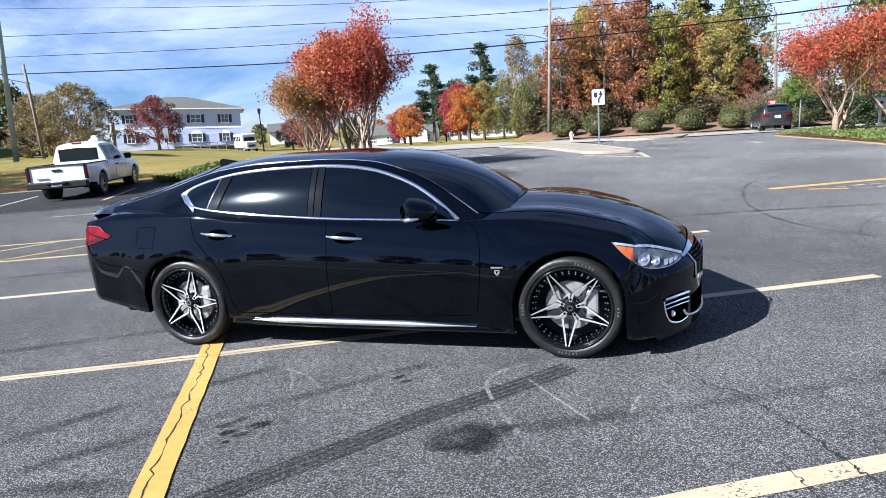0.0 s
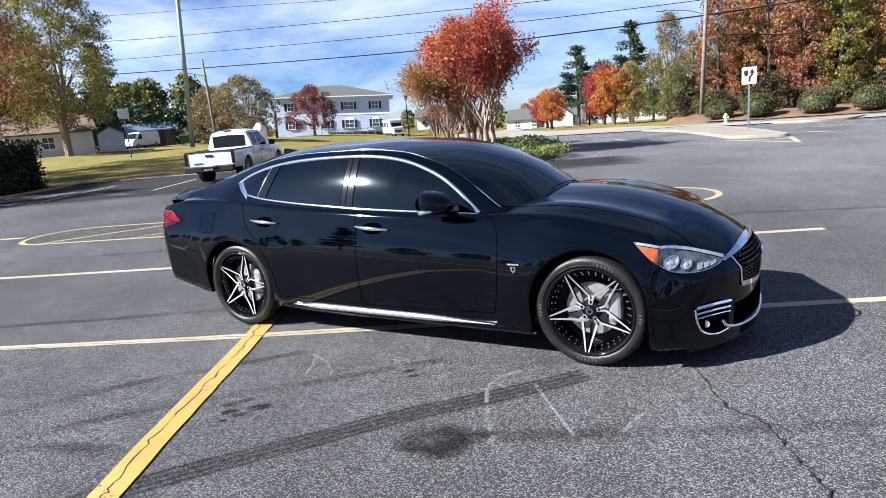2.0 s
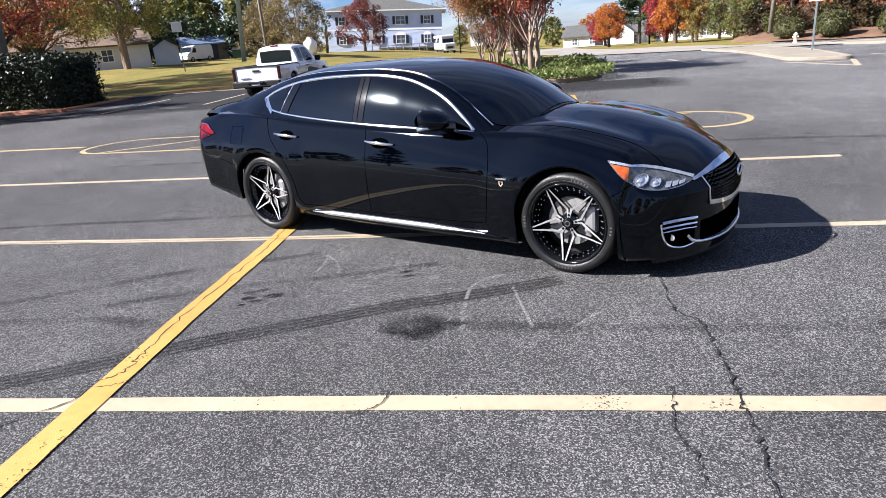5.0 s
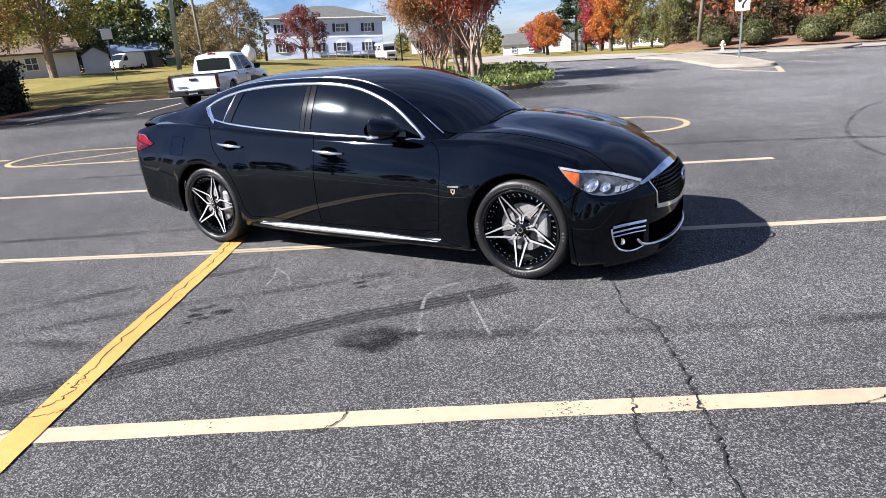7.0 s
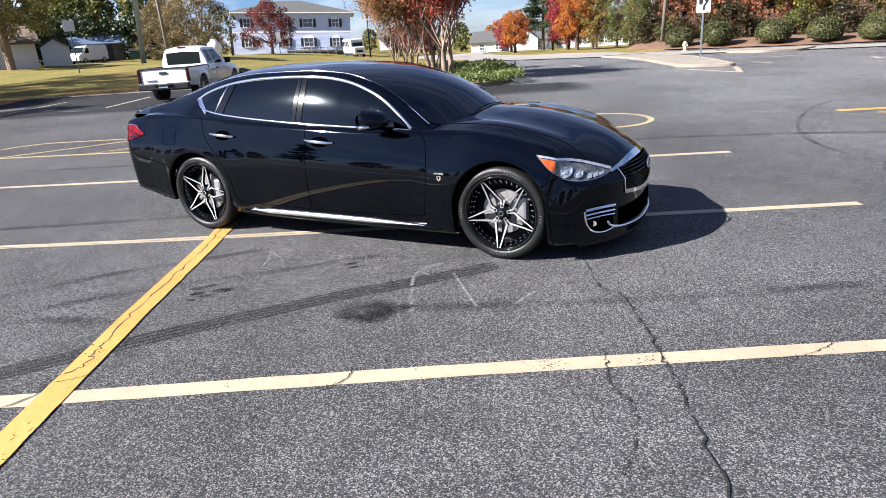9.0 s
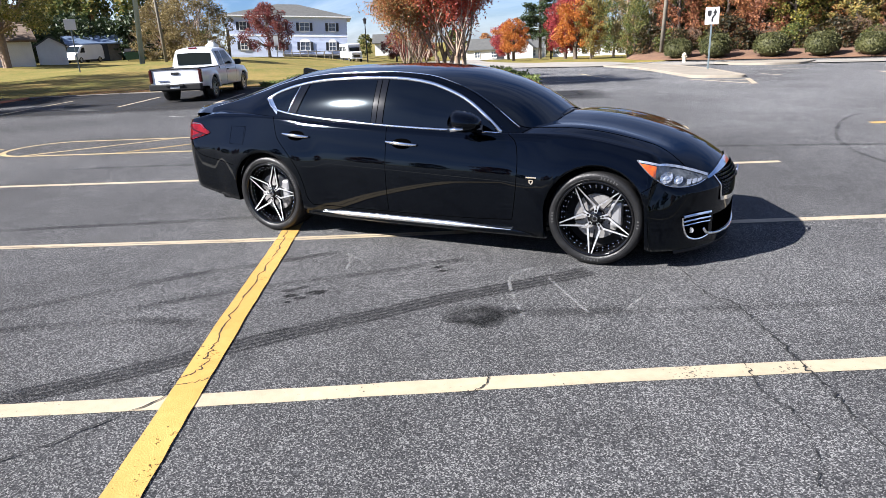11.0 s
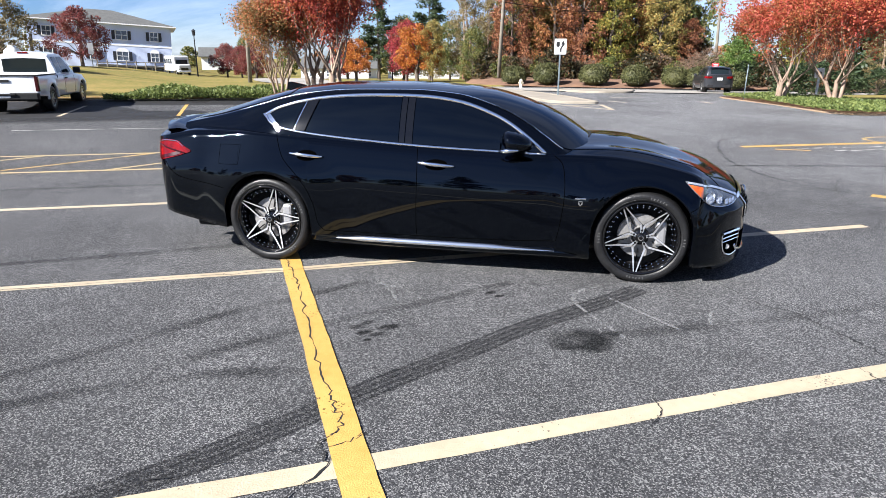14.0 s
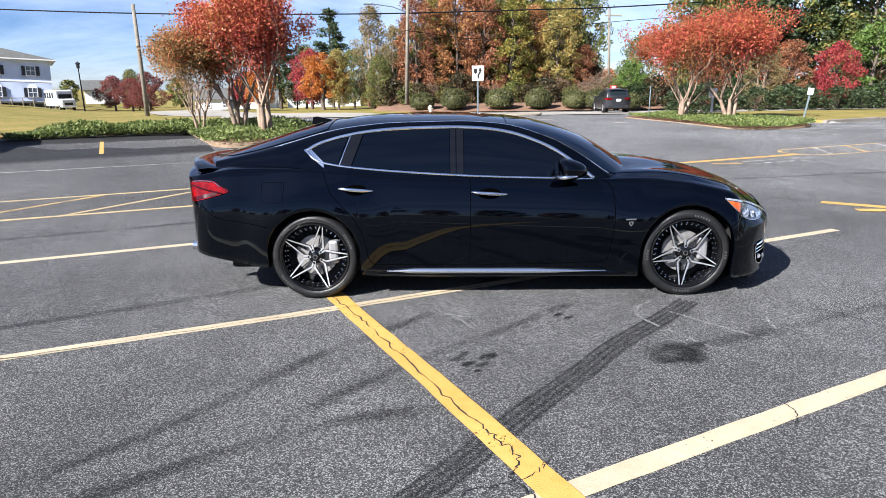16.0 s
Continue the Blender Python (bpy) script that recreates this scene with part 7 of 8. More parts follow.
bush_kind = round_bush("clipped_bush", "rounded clipped green bush on a straw-covered bank", 3, 1.15, 1.0, 0.78)
BUSHES = ((-1.75, 50.5, 0.95), (1.04, 50.0, 1.12), (4.87, 49.5, 1.08), (8.15, 49.0, 1.05), (11.1, 48.5, 0.96), (12.85, 48.0, 1.0), (15.1, 46.2, 0.8))
for i, (x, y, s) in enumerate(BUSHES):
    if i == 0:
        put(bush_kind, x, y, 0.3, s, -0.74, 1.1)
    else:
        again(bush_kind, x, y, i * 1.3, s, -0.74, 1.1)


def long_hedge(name, label, a, b, depth, height, leaves, size, seed):
    """A clipped hedge between two points: leaves over a dark core."""
    rng = np.random.default_rng(seed)
    a, b = Vector(a), Vector(b)
    d = b - a
    ln = d.length
    root = thing(name, label, "hedge", at=Matrix.Translation((*a.xy, 0.0)) @ Matrix.Rotation(math.atan2(d.y, d.x), 4, "Z"))
    f = rng.random(leaves)
    x = rng.random(leaves) * ln
    side = f < 0.45
    end = f > 0.88
    y = np.where(side, -depth / 2, rng.uniform(-depth / 2, depth / 2, leaves))
    z = np.where(side, rng.random(leaves) * height, height)
    x = np.where(end, np.where(rng.random(leaves) < 0.7, ln, 0), x)
    z = np.where(end, rng.random(leaves) * height, z)
    top_round = np.clip((z - height * 0.8) / (height * 0.2), 0, 1) ** 2 * 0.18
    p = np.stack([x, y + top_round, z], 1) + rng.normal(size=(leaves, 3)) * np.array([0.07, 0.08, 0.06]) + (np.sin(x * 1.7) * 0.06)[:, None] * np.array([0, 1, 1])
    aa = rng.normal(size=(leaves, 3))
    aa /= np.linalg.norm(aa, axis=1)[:, None]
    bb = np.cross(aa, rng.normal(size=(leaves, 3)))
    bb /= np.linalg.norm(bb, axis=1)[:, None]
    s = size * rng.uniform(0.6, 1.3, leaves)[:, None]
    quads = np.stack([p - aa * s * 0.5, p + bb * s * 0.35, p + aa * s * 0.5, p - bb * s * 0.35], 1).reshape(-1, 3)
    part("foliage", (quads.tolist(), np.arange(leaves * 4).reshape(-1, 4).tolist()), M["leaf_hedge"], root)
    part("inner_twig", box((ln - 0.2, depth - 0.2, height - 0.1), (ln / 2, 0.05, (height - 0.1) / 2), 0.2, 3), M["leaf_hedge"], root)
    return root


long_hedge("hedge", "dark glossy clipped hedge above an earth-stained kerb", uv(-30.0, 17.0), uv(-15.9, 17.0), 2.9, 2.0, 22000, 0.12, 4)


def sprigs(outline, name, label, count, seed, height=0.34, length=0.32, inset=0.0):
    """A low spreading cover of juniper sprigs over an outline."""
    rng = np.random.default_rng(seed)
    poly = [(p.x, p.y) for p in outline]
    xs, ys = [p[0] for p in poly], [p[1] for p in poly]
    pts = []
    px, py = np.array(xs), np.array(ys)
    while len(pts) < count:
        c = rng.uniform((min(xs), min(ys)), (max(xs), max(ys)), (4000, 2))
        inside = np.zeros(len(c), bool)
        j = len(poly) - 1
        for i in range(len(poly)):
            cond = (py[i] > c[:, 1]) != (py[j] > c[:, 1])
            with np.errstate(divide="ignore", invalid="ignore"):
                inside ^= cond & (c[:, 0] < (px[j] - px[i]) * (c[:, 1] - py[i]) / (py[j] - py[i]) + px[i])
            j = i
        pts.extend(c[inside].tolist())
    c = np.array(pts[:count])
    hump = 0.45 + 0.55 * np.array([noise.noise((x * 0.7, y * 0.7, seed)) for x, y in c])
    w = rng.uniform(0, 2 * math.pi, count)
    tilt = rng.uniform(0.55, 1.5, count)
    d = np.stack([np.cos(w) * np.sin(tilt), np.sin(w) * np.sin(tilt), np.cos(tilt)], 1)
    base = np.stack([c[:, 0], c[:, 1], 0.1 + np.array([slope(y) for y in c[:, 1]]) + np.clip(hump, 0.05, 1) * height * rng.uniform(0.2, 1, count)], 1)
    s = np.cross(d, rng.normal(size=(count, 3)))
    s /= np.linalg.norm(s, axis=1)[:, None]
    ln = length * rng.uniform(0.5, 1.3, count)[:, None]
    q = np.stack([base, base + d * ln * 0.45 + s * ln * 0.2, base + d * ln, base + d * ln * 0.5 - s * ln * 0.2], 1).reshape(-1, 3)
    ob = part(name, (q.tolist(), np.arange(count * 4).reshape(-1, 4).tolist()), M["juniper"])
    return tagged(ob, label, "ground cover", kind="stuff")


sprigs(rounded([uv(-0.1, 12.85), uv(4.3, 12.75), uv(4.3, 25), uv(-0.6, 25)], 1.2), "juniper_cover", "low spreading green juniper in a kerbed bed", 30000, 1, 0.5, 0.12)
sprigs(rounded([uv(-6.3, KERB_V - 0.3), uv(0.1, KERB_V - 0.5), uv(-0.3, 23.4), uv(-4.6, 22.6)], 1.1), "juniper_cover", "low spreading green juniper along the lawn kerb", 32000, 2, 0.62, 0.13)
sprigs(rounded([uv(15.85, 8.85), uv(19.7, 9.0), uv(21.5, 12.1), uv(23.5, 20.6), uv(20.7, 20.6)], 1.2), "juniper_cover", "low spreading green juniper on the island bed", 34000, 3, 0.22, 0.11)


# ---- poles, wires, signs, houses ----
def pole(name, label, x, y, height, r0, r1, mat, lean=(0, 0), z=None, sides=10):
    zz = ground_z(x, y) if z is None else z
    root = thing(name, label, "pole", at=Matrix.Translation((x, y, zz)) @ UPRIGHT)
    part("shaft", tube_data([(0, 0, -0.3), (lean[0] * 0.5, lean[1] * 0.5, height / 2), (lean[0], lean[1], height)], [r0, (r0 + r1) / 2, r1], sides), mat, root, smooth=True)
    return root


WOODP = "weathered wooden utility pole"
p1 = pole("utility_pole", WOODP + " with a street lamp arm", -3.15, 51.5, 10.7, 0.17, 0.12, M["pole_wood"], (0.1, 0), 0.1)
part("lamp_arm", tube_data([(0.1, 0, 7.4), (-1.2, -0.4, 7.8), (-2.9, -0.9, 7.95)], 0.04, 6), M["steel"], p1)
part("lamp_head", box((0.8, 0.3, 0.14), (-3.2, -1.0, 7.93), 0.05), M["steel"], p1)
part("crossarm", box((1.8, 0.1, 0.12), (0.1, 0, 10.0), 0.01), M["pole_wood"], p1)
p2 = pole("utility_pole", WOODP + " with a crossarm", 15.3, 54.5, 8.1, 0.14, 0.10, M["pole_wood"], (-0.4, 0), -0.3)
part("crossarm", box((1.5, 0.1, 0.12), (0, 0, 7.5), 0.01), M["pole_wood"], p2)
part("insulator", lathe([(0.0, 0.0), (0.06, 0.02), (0.06, 0.15), (0, 0.2)], 8, "z"), M["steel"], p2).location = (0, 0, 8.25)
p3 = pole("utility_pole", WOODP + " standing in the lawn", -25.6, 49.7, 9.2, 0.2, 0.15, M["pole_wood"], (-0.5, 0))
p4 = pole("utility_pole", WOODP + " beside the hedge", -25.1, 7.4, 10.5, 0.16, 0.12, M["pole_wood"], (0.2, 0))
p5 = pole("utility_pole", WOODP + ", leaning, with a lamp arm", -51.9, 44.7, 9.0, 0.17, 0.12, M["pole_wood"], (-0.6, -0.5))
part("lamp_arm", tube_data([(-0.3, -0.25, 7.2), (-1.6, -1.8, 7.6)], 0.04, 6), M["steel"], p5)
pole("steel_mast", "tall grey steel transmission mast", -40.6, 32.1, 20.0, 0.2, 0.14, M["mast"], (0.0, 0.0), None, 14)
pole("utility_pole", "short wooden pole by the street", -50.5, 52.5, 3.2, 0.16, 0.14, M["pole_wood"])


def wire(name, label, pts, r):
    c = spline(pts, 10)
    ob = part(name, tube_data(c, r, 6), M["cable"], smooth=True)
    return tagged(ob, label, "cable")


wire("power_cable", "thick black overhead power cable", [(-140, 54, 15.2), (-109, 54, 12.95), (-66, 54, 10.2), (-32, 54, 8.27), (-10, 54, 7.69), (8, 54, 7.72), (22, 54, 8.04), (60, 54, 9.8)], 0.055)
wire("power_cable", "black overhead power cable between poles", [(-140, 54, 17.6), (-82, 54, 13.15), (-66, 54, 12.1), (-34, 54, 10.15), (-3, 54, 8.86), (22, 54, 8.9), (60, 54, 10.8)], 0.03)
wire("power_cable", "upper black overhead power cable", [(-140, 54, 21), (-81, 54, 15.6), (-65, 54, 14.3), (-29.5, 54, 11.75), (-1.7, 54, 10.2), (30, 54, 10.1), (60, 54, 11)], 0.03)
wire("power_cable", "thin topmost black overhead cable", [(-140, 54, 25), (-64, 54, 17.2), (-39, 54, 14.55), (-17, 54, 12.6), (10, 54, 11.6), (60, 54, 12)], 0.022)
wire("power_cable", "thin sagging cable between two poles", [(-3.1, 51.5, 6.0), (5, 55.5, 5.4), (15.2, 54.4, 6.6), (40, 50, 7.4)], 0.025)


def road_sign(x, y, w, h, top, name, label, lean=0.0, turn=0.0, arrow=False):
    root = thing(name, label, "sign", at=Matrix.Translation((x, y, ground_z(x, y) + (0.12 if arrow else 0.0))) @ Matrix.Rotation(turn, 4, "Z") @ Matrix.Rotation(lean, 4, "Y"))
    part("post", box((0.07, 0.05, top), (0, 0, top / 2), 0.01), M["steel"], root)
    part("plate", box((w, 0.012, h), (0, -0.035, top - h / 2), 0.004, 1), M["sign_white"], root)
    if arrow:
        z0 = top - h / 2
        k = h / 0.94
        # a curved arrow and a shield shape, flat on the plate
        mid = [(0.03, -0.34), (0.03, -0.12), (0.15, 0.06), (0.15, 0.14)]
        pts = spline([(a * k, 0, b * k) for a, b in mid], 5)
        v, f = [], []
        for i, p in enumerate(pts):
            d = (pts[min(i + 1, len(pts) - 1)] - pts[max(i - 1, 0)]).normalized()
            s = Vector((d.z, 0, -d.x)) * 0.055 * k
            v += [(p.x - s.x, -0.045, z0 + p.z - s.z), (p.x + s.x, -0.045, z0 + p.z + s.z)]
        f = [(2 * i, 2 * i + 1, 2 * i + 3, 2 * i + 2) for i in range(len(pts) - 1)]
        n = len(v)
        v += [(0.02 * k, -0.045, z0 + 0.12 * k), (0.28 * k, -0.045, z0 + 0.12 * k), (0.15 * k, -0.045, z0 + 0.40 * k)]
        f.append((n, n + 1, n + 2))
        part("arrow_symbol", (v, f), M["sign_black"], root, "black curved arrow")
        v = [(-0.26 * k, -0.045, z0 + 0.30 * k), (-0.04 * k, -0.045, z0 + 0.30 * k), (-0.04 * k, -0.045, z0 + 0.05 * k), (-0.15 * k, -0.045, z0 - 0.06 * k), (-0.26 * k, -0.045, z0 + 0.05 * k)]
        part("shield_symbol", (v, [(0, 1, 2, 3, 4)]), M["sign_black"], root, "black shield shape")
    return root


road_sign(2.2, 24.2, 0.53, 0.66, 2.42, "traffic_sign", "white traffic sign with a black curved arrow on a post", arrow=True, turn=radians(3))
road_sign(-32.55, 20.78, 0.6, 0.6, 3.0, "road_sign", "plain white square sign on a steel post", turn=radians(55))
road_sign(-33.5, 10.0, 0.6, 0.55, 2.2, "road_sign", "small white sign behind the hedge", turn=radians(66))
road_sign(-31.8, 13.0, 0.5, 0.9, 2.4, "road_sign", "narrow white sign behind the hedge", turn=radians(66))
road_sign(15.85, 21.6, 0.22, 0.28, 1.2, "road_sign", "small white sign on a leaning post in the lawn", lean=0.12, turn=radians(-22))
pole("marker_post", "thin grey marker post on the island", 10.2, 24.5, 1.5, 0.025, 0.025, M["steel"])
road_sign(-46.5, 56.0, 0.5, 1.1, 2.4, "road_sign", "pale sign panel on the lawn", turn=radians(39))
hy = thing("fire_hydrant", "pale fire hydrant by the street", "hydrant", at=Matrix.Translation((-0.92, 47.2, -0.86)))
part("barrel", lathe([(0.16, 0), (0.16, 0.05), (0.11, 0.07), (0.11, 0.5), (0.15, 0.52), (0.14, 0.6), (0.06, 0.7), (0, 0.72)], 14, "z"), M["hydrant"], hy, smooth=True)
part("nozzle", tube_data([(-0.2, 0, 0.42), (0.2, 0, 0.42)], 0.06, 8), M["hydrant"], hy)
ub = thing("utility_box", "white utility box on a post beneath the red trees", "utility box", at=Matrix.Translation((12.9, 24.0, 0.0)))
part("cabinet", box((0.32, 0.2, 0.4), (0, 0, 1.0), 0.03), M["sign_white"], ub)
part("post", box((0.08, 0.08, 0.85), (0, 0, 0.42), 0.01), M["sign_white"], ub)
part("dial", lathe([(0.0, -0.105), (0.06, -0.105)], 12), M["sign_black"], ub).location = (0, 0, 1.02)
tank = thing("water_tank", "white rounded tank on the lawn", "tank", at=Matrix.Translation((-45.6, 45.0, ground_z(-45.6, 45.0))) @ Matrix.Diagonal((0.68, 0.68, 0.72, 1)))
part("vessel", lathe([(0, 0), (0.7, 0.05), (1.0, 0.6), (1.05, 1.2), (0.95, 1.8), (0.5, 2.15), (0.4, 2.3), (0, 2.32)], 20, "z"), M["tank_white"], tank, smooth=True)
part("lid", lathe([(0.42, 2.3), (0.42, 2.42), (0, 2.46)], 16, "z"), M["tank_white"], tank)


def lamp_post(x, y, h):
    root = thing("street_lamp", "black lantern lamp post on the lawn", "street lamp", at=Matrix.Translation((x, y, ground_z(x, y))))
    part("post", tube_data([(0, 0, 0), (0, 0, h)], [0.09, 0.05], 8), M["cable"], root)
    part("lantern", lathe([(0.0, h), (0.16, h + 0.05), (0.2, h + 0.5), (0.28, h + 0.55), (0, h + 0.8)], 8, "z"), M["shutter"], root)


lamp_post(-40.5, 66.0, 4.6)
lamp_post(-15.5, 62.0, 3.4)


def window(parent, m, w, h, shutters=True, arched=False):
    """A sash window with frame, panes, bars and shutters at the pose m (x along the wall, -y out of it)."""
    win = part("window", box((w, 0.08, h), (0, -0.02, 0)), M["house_glass"], parent)
    win.matrix_local = m
    for b, at in (((w + 0.16, 0.1, 0.08), (0, -0.05, h / 2 + 0.02)), ((w + 0.16, 0.14, 0.1), (0, -0.06, -h / 2 - 0.03)), ((0.08, 0.1, h), (-w / 2 - 0.02, -0.05, 0)), ((0.08, 0.1, h), (w / 2 + 0.02, -0.05, 0)), ((0.05, 0.06, h), (0, -0.06, 0)), ((w, 0.06, 0.06), (0, -0.06, 0))):
        part("frame", box(b, at), M["white_trim"], win)
    if arched:
        v = [(math.cos(a) * (w / 2 + 0.1), -0.07, h / 2 + 0.04 + math.sin(a) * 0.45) for a in [math.pi * k / 10 for k in range(11)]]
        part("arch_panel", (v, [tuple(range(11))[::-1]]), M["white_trim"], win)
    if shutters:
        for s in (-1, 1):
            part("shutter", box((0.38, 0.08, h), (s * (w / 2 + 0.3), -0.06, 0), 0.01), M["shutter"], win)
    return win


def apartment():
    """Three-storey white house with a hip roof across the lawn."""
    a, b = Vector((-65.6, 68.4, 0)), Vector((-51.6, 78.2, 0))
    d = (b - a).normalized()
    ang = math.atan2(d.y, d.x)
    L, D, z0, z1 = (b - a).length, 8.0, -0.6, 7.2
    root = thing("apartment_house", "pale blue sided apartment house with grey hip roof and black shutters", "house", at=Matrix.Translation((a.x, a.y, -1.05)) @ UPRIGHT @ Matrix.Rotation(ang, 4, "Z"))
    part("wall", box((L, D, z1 - z0), (L / 2, D / 2, (z0 + z1) / 2)), M["siding"], root)
    part("string_course", box((L + 0.06, D + 0.06, 0.18), (L / 2, D / 2, 4.45)), M["white_trim"], root)
    rows = [(0.12 * k + 1.3) for k in range(45)]
    v, f = [], []
    for z in rows:
        n = len(v)
        v += [(0, -0.012, z), (L, -0.012, z), (L, -0.002, z + 0.03), (0, -0.002, z + 0.03)]
        f.append((n, n + 1, n + 2, n + 3))
    part("siding_board", (v, f), M["siding"], root)
    o = 0.7
    e = [(-o, -o, z1), (L + o, -o, z1), (L + o, D + o, z1), (-o, D + o, z1)]
    zt = z1 + 1.95
    r = [(L * 0.40, D / 2, zt), (L * 0.58, D / 2, zt)]
    part("roof", (e + r, [(0, 1, 5, 4), (1, 2, 5), (2, 3, 4, 5), (3, 0, 4)]), M["roof"], root)
    part("fascia", box((L + 2 * o, D + 2 * o, 0.13), (L / 2, D / 2, z1 - 0.06)), M["white_trim"], root)
    for x in (2.2, 7.5, 10.9, 14.9):
        for z, arch in ((5.75, False), (3.05, True)):
            window(root, Matrix.Translation((x, 0, z)), 1.35 if x == 10.9 else 0.95, 1.15, True, arch)
    for y in (1.8, 4.7):
        for z in (5.75, 3.05):
            window(root, Matrix.Translation((0, y, z)) @ Matrix.Rotation(radians(-90), 4, "Z"), 0.9, 1.15)
    part("porch_roof", box((9.0, 2.2, 0.25), (12.2, -1.1, 1.75), 0.03), M["roof"], root)
    for x in (8.0, 10.2, 12.2, 14.4, 16.5):
        part("porch_post", box((0.14, 0.14, 2.4), (x, -2.0, 0.5)), M["white_trim"], root)
    part("porch_rail", box((9.0, 0.06, 0.08), (12.2, -2.05, 1.05)), M["shutter"], root)
    part("porch_base", box((9.0, 2.0, 0.7), (12.2, -1.0, 0.1)), M["brick_wall"], root)
    part("porch_door", box((1.0, 0.06, 1.4), (9.6, -0.05, 0.95)), M["shutter"], root)
    # outside stair frame at the end wall
    for k in range(12):
        part("ladder_rung", box((0.5, 0.05, 0.05), (-0.35, 2.0, 1.2 + k * 0.45)), M["white_trim"], root)
    for x in (-0.1, -0.6):
        part("ladder_rail", box((0.06, 0.06, 6.0), (x, 2.0, 3.6)), M["white_trim"], root)


apartment()


def gable_house(name, label, x, y, turn, L, D, wall, rise, wm, rm, z=None, overhang=0.4, wins=(), garage=False):
    zz = ground_z(x, y) if z is None else z
    root = thing(name, label, "house", at=Matrix.Translation((x, y, zz)) @ Matrix.Rotation(turn, 4, "Z"))
    v = [(0, 0, -0.4), (L, 0, -0.4), (L, D, -0.4), (0, D, -0.4), (0, 0, wall), (L, 0, wall), (L, D, wall), (0, D, wall), (0, D / 2, wall + rise), (L, D / 2, wall + rise)]
    part("wall", (v, [(0, 1, 5, 4), (1, 2, 6, 9, 5), (2, 3, 7, 6), (3, 0, 4, 8, 7)]), wm, root)
    o = overhang
    dz = o * rise / (D / 2)
    rv = []
    for t in (0.0, 0.14):
        rv += [(-o, -o, wall - dz + t), (L + o, -o, wall - dz + t), (L + o, D / 2, wall + rise + t), (-o, D / 2, wall + rise + t), (L + o, D + o, wall - dz + t), (-o, D + o, wall - dz + t)]
    part("roof", (rv, [(6, 7, 8, 9), (9, 8, 10, 11), (0, 3, 2, 1), (3, 5, 4, 2), (0, 1, 7, 6), (1, 2, 8, 7), (2, 4, 10, 8), (4, 5, 11, 10), (5, 3, 9, 11), (3, 0, 6, 9)]), rm, root)
    for wx in wins:
        window(root, Matrix.Translation((wx, 0, wall * 0.55)), 0.9, 1.0, False)
    if garage:
        # solid near-black panel on the wall; the shaded inside is put into its colour
        part("opening", box((2.6, 0.2, 1.9), (L * 0.5, -0.02, 0.95)), M["shutter"], root)
    return root


# low white houses past the entrance
t1 = radians(12)
gable_house("white_bungalow", "long low white house with a grey roof", -43.5, 104.5, t1, 13.5, 9, 2.0, 1.7, M["white_wall"], M["roof"], -2.6, wins=(2, 5, 9, 12), garage=True)
gable_house("white_bungalow", "long low white house with brick piers", -29.0, 110, t1, 13, 8, 2.2, 1.5, M["white_wall"], M["roof"], -2.6, wins=(1.5, 3.5, 5.5, 7.5, 9.5, 11.5))
gable_house("white_bungalow", "low white wing with a steep grey gable", -31.5, 106.0, radians(102), 6, 5, 2.2, 1.8, M["white_wall"], M["roof"], -2.6, wins=(2,))
gable_house("white_bungalow", "small far white house", -58.6, 97.8, radians(28), 5.5, 5, 1.9, 1.3, M["white_wall"], M["roof"], -0.5, wins=(1.5, 4))
gable_house("brick_pier", "red brick garden pier with a cap", -8.6, 66.5, 0.2, 1.2, 1.0, 1.7, 0.2, M["brick_wall"], M["roof"], -0.5, 0.1)
# left, beyond the lawn
gable_house("bungalow", "low house with a brown shingle roof behind trees", -57.3, 19.4, radians(62), 12.5, 8, 2.0, 1.5, M["white_wall"], M["brown_roof"], 1.0, wins=(2, 5, 9))
gable_house("garden_shed", "small white gabled shed", -53.4, 34.8, radians(147), 3.0, 2.3, 1.7, 0.7, M["white_wall"], M["roof"], overhang=0.15)
gable_house("carport", "open timber shelter with a blue metal roof", -66.5, 44.5, radians(62), 5.2, 4.5, 2.0, 0.8, M["pole_wood"], M["blue_roof"], overhang=0.4, garage=True)


def fence(x0, y0, x1, y1, n, h, label):
    root = thing("fence", label, "fence")
    a, b = Vector((x0, y0, 0)), Vector((x1, y1, 0))
    ang = math.atan2((b - a).y, (b - a).x)
    for i in range(n + 1):
        p = a.lerp(b, i / n)
        part("post", box((0.1, 0.1, h), (p.x, p.y, ground_z(p.x, p.y) + h / 2)), M["pole_wood"], root)
    for k in (0.45, 0.9):
        c = (a + b) / 2
        r = part("rail", box(((b - a).length, 0.05, 0.08)), M["pole_wood"], root)
        r.matrix_local = Matrix.Translation((c.x, c.y, ground_z(c.x, c.y) + h * k)) @ Matrix.Rotation(ang, 4, "Z")


fence(-57.5, 70.8, -49.0, 76.6, 9, 1.0, "low wooden post fence before the apartment house")


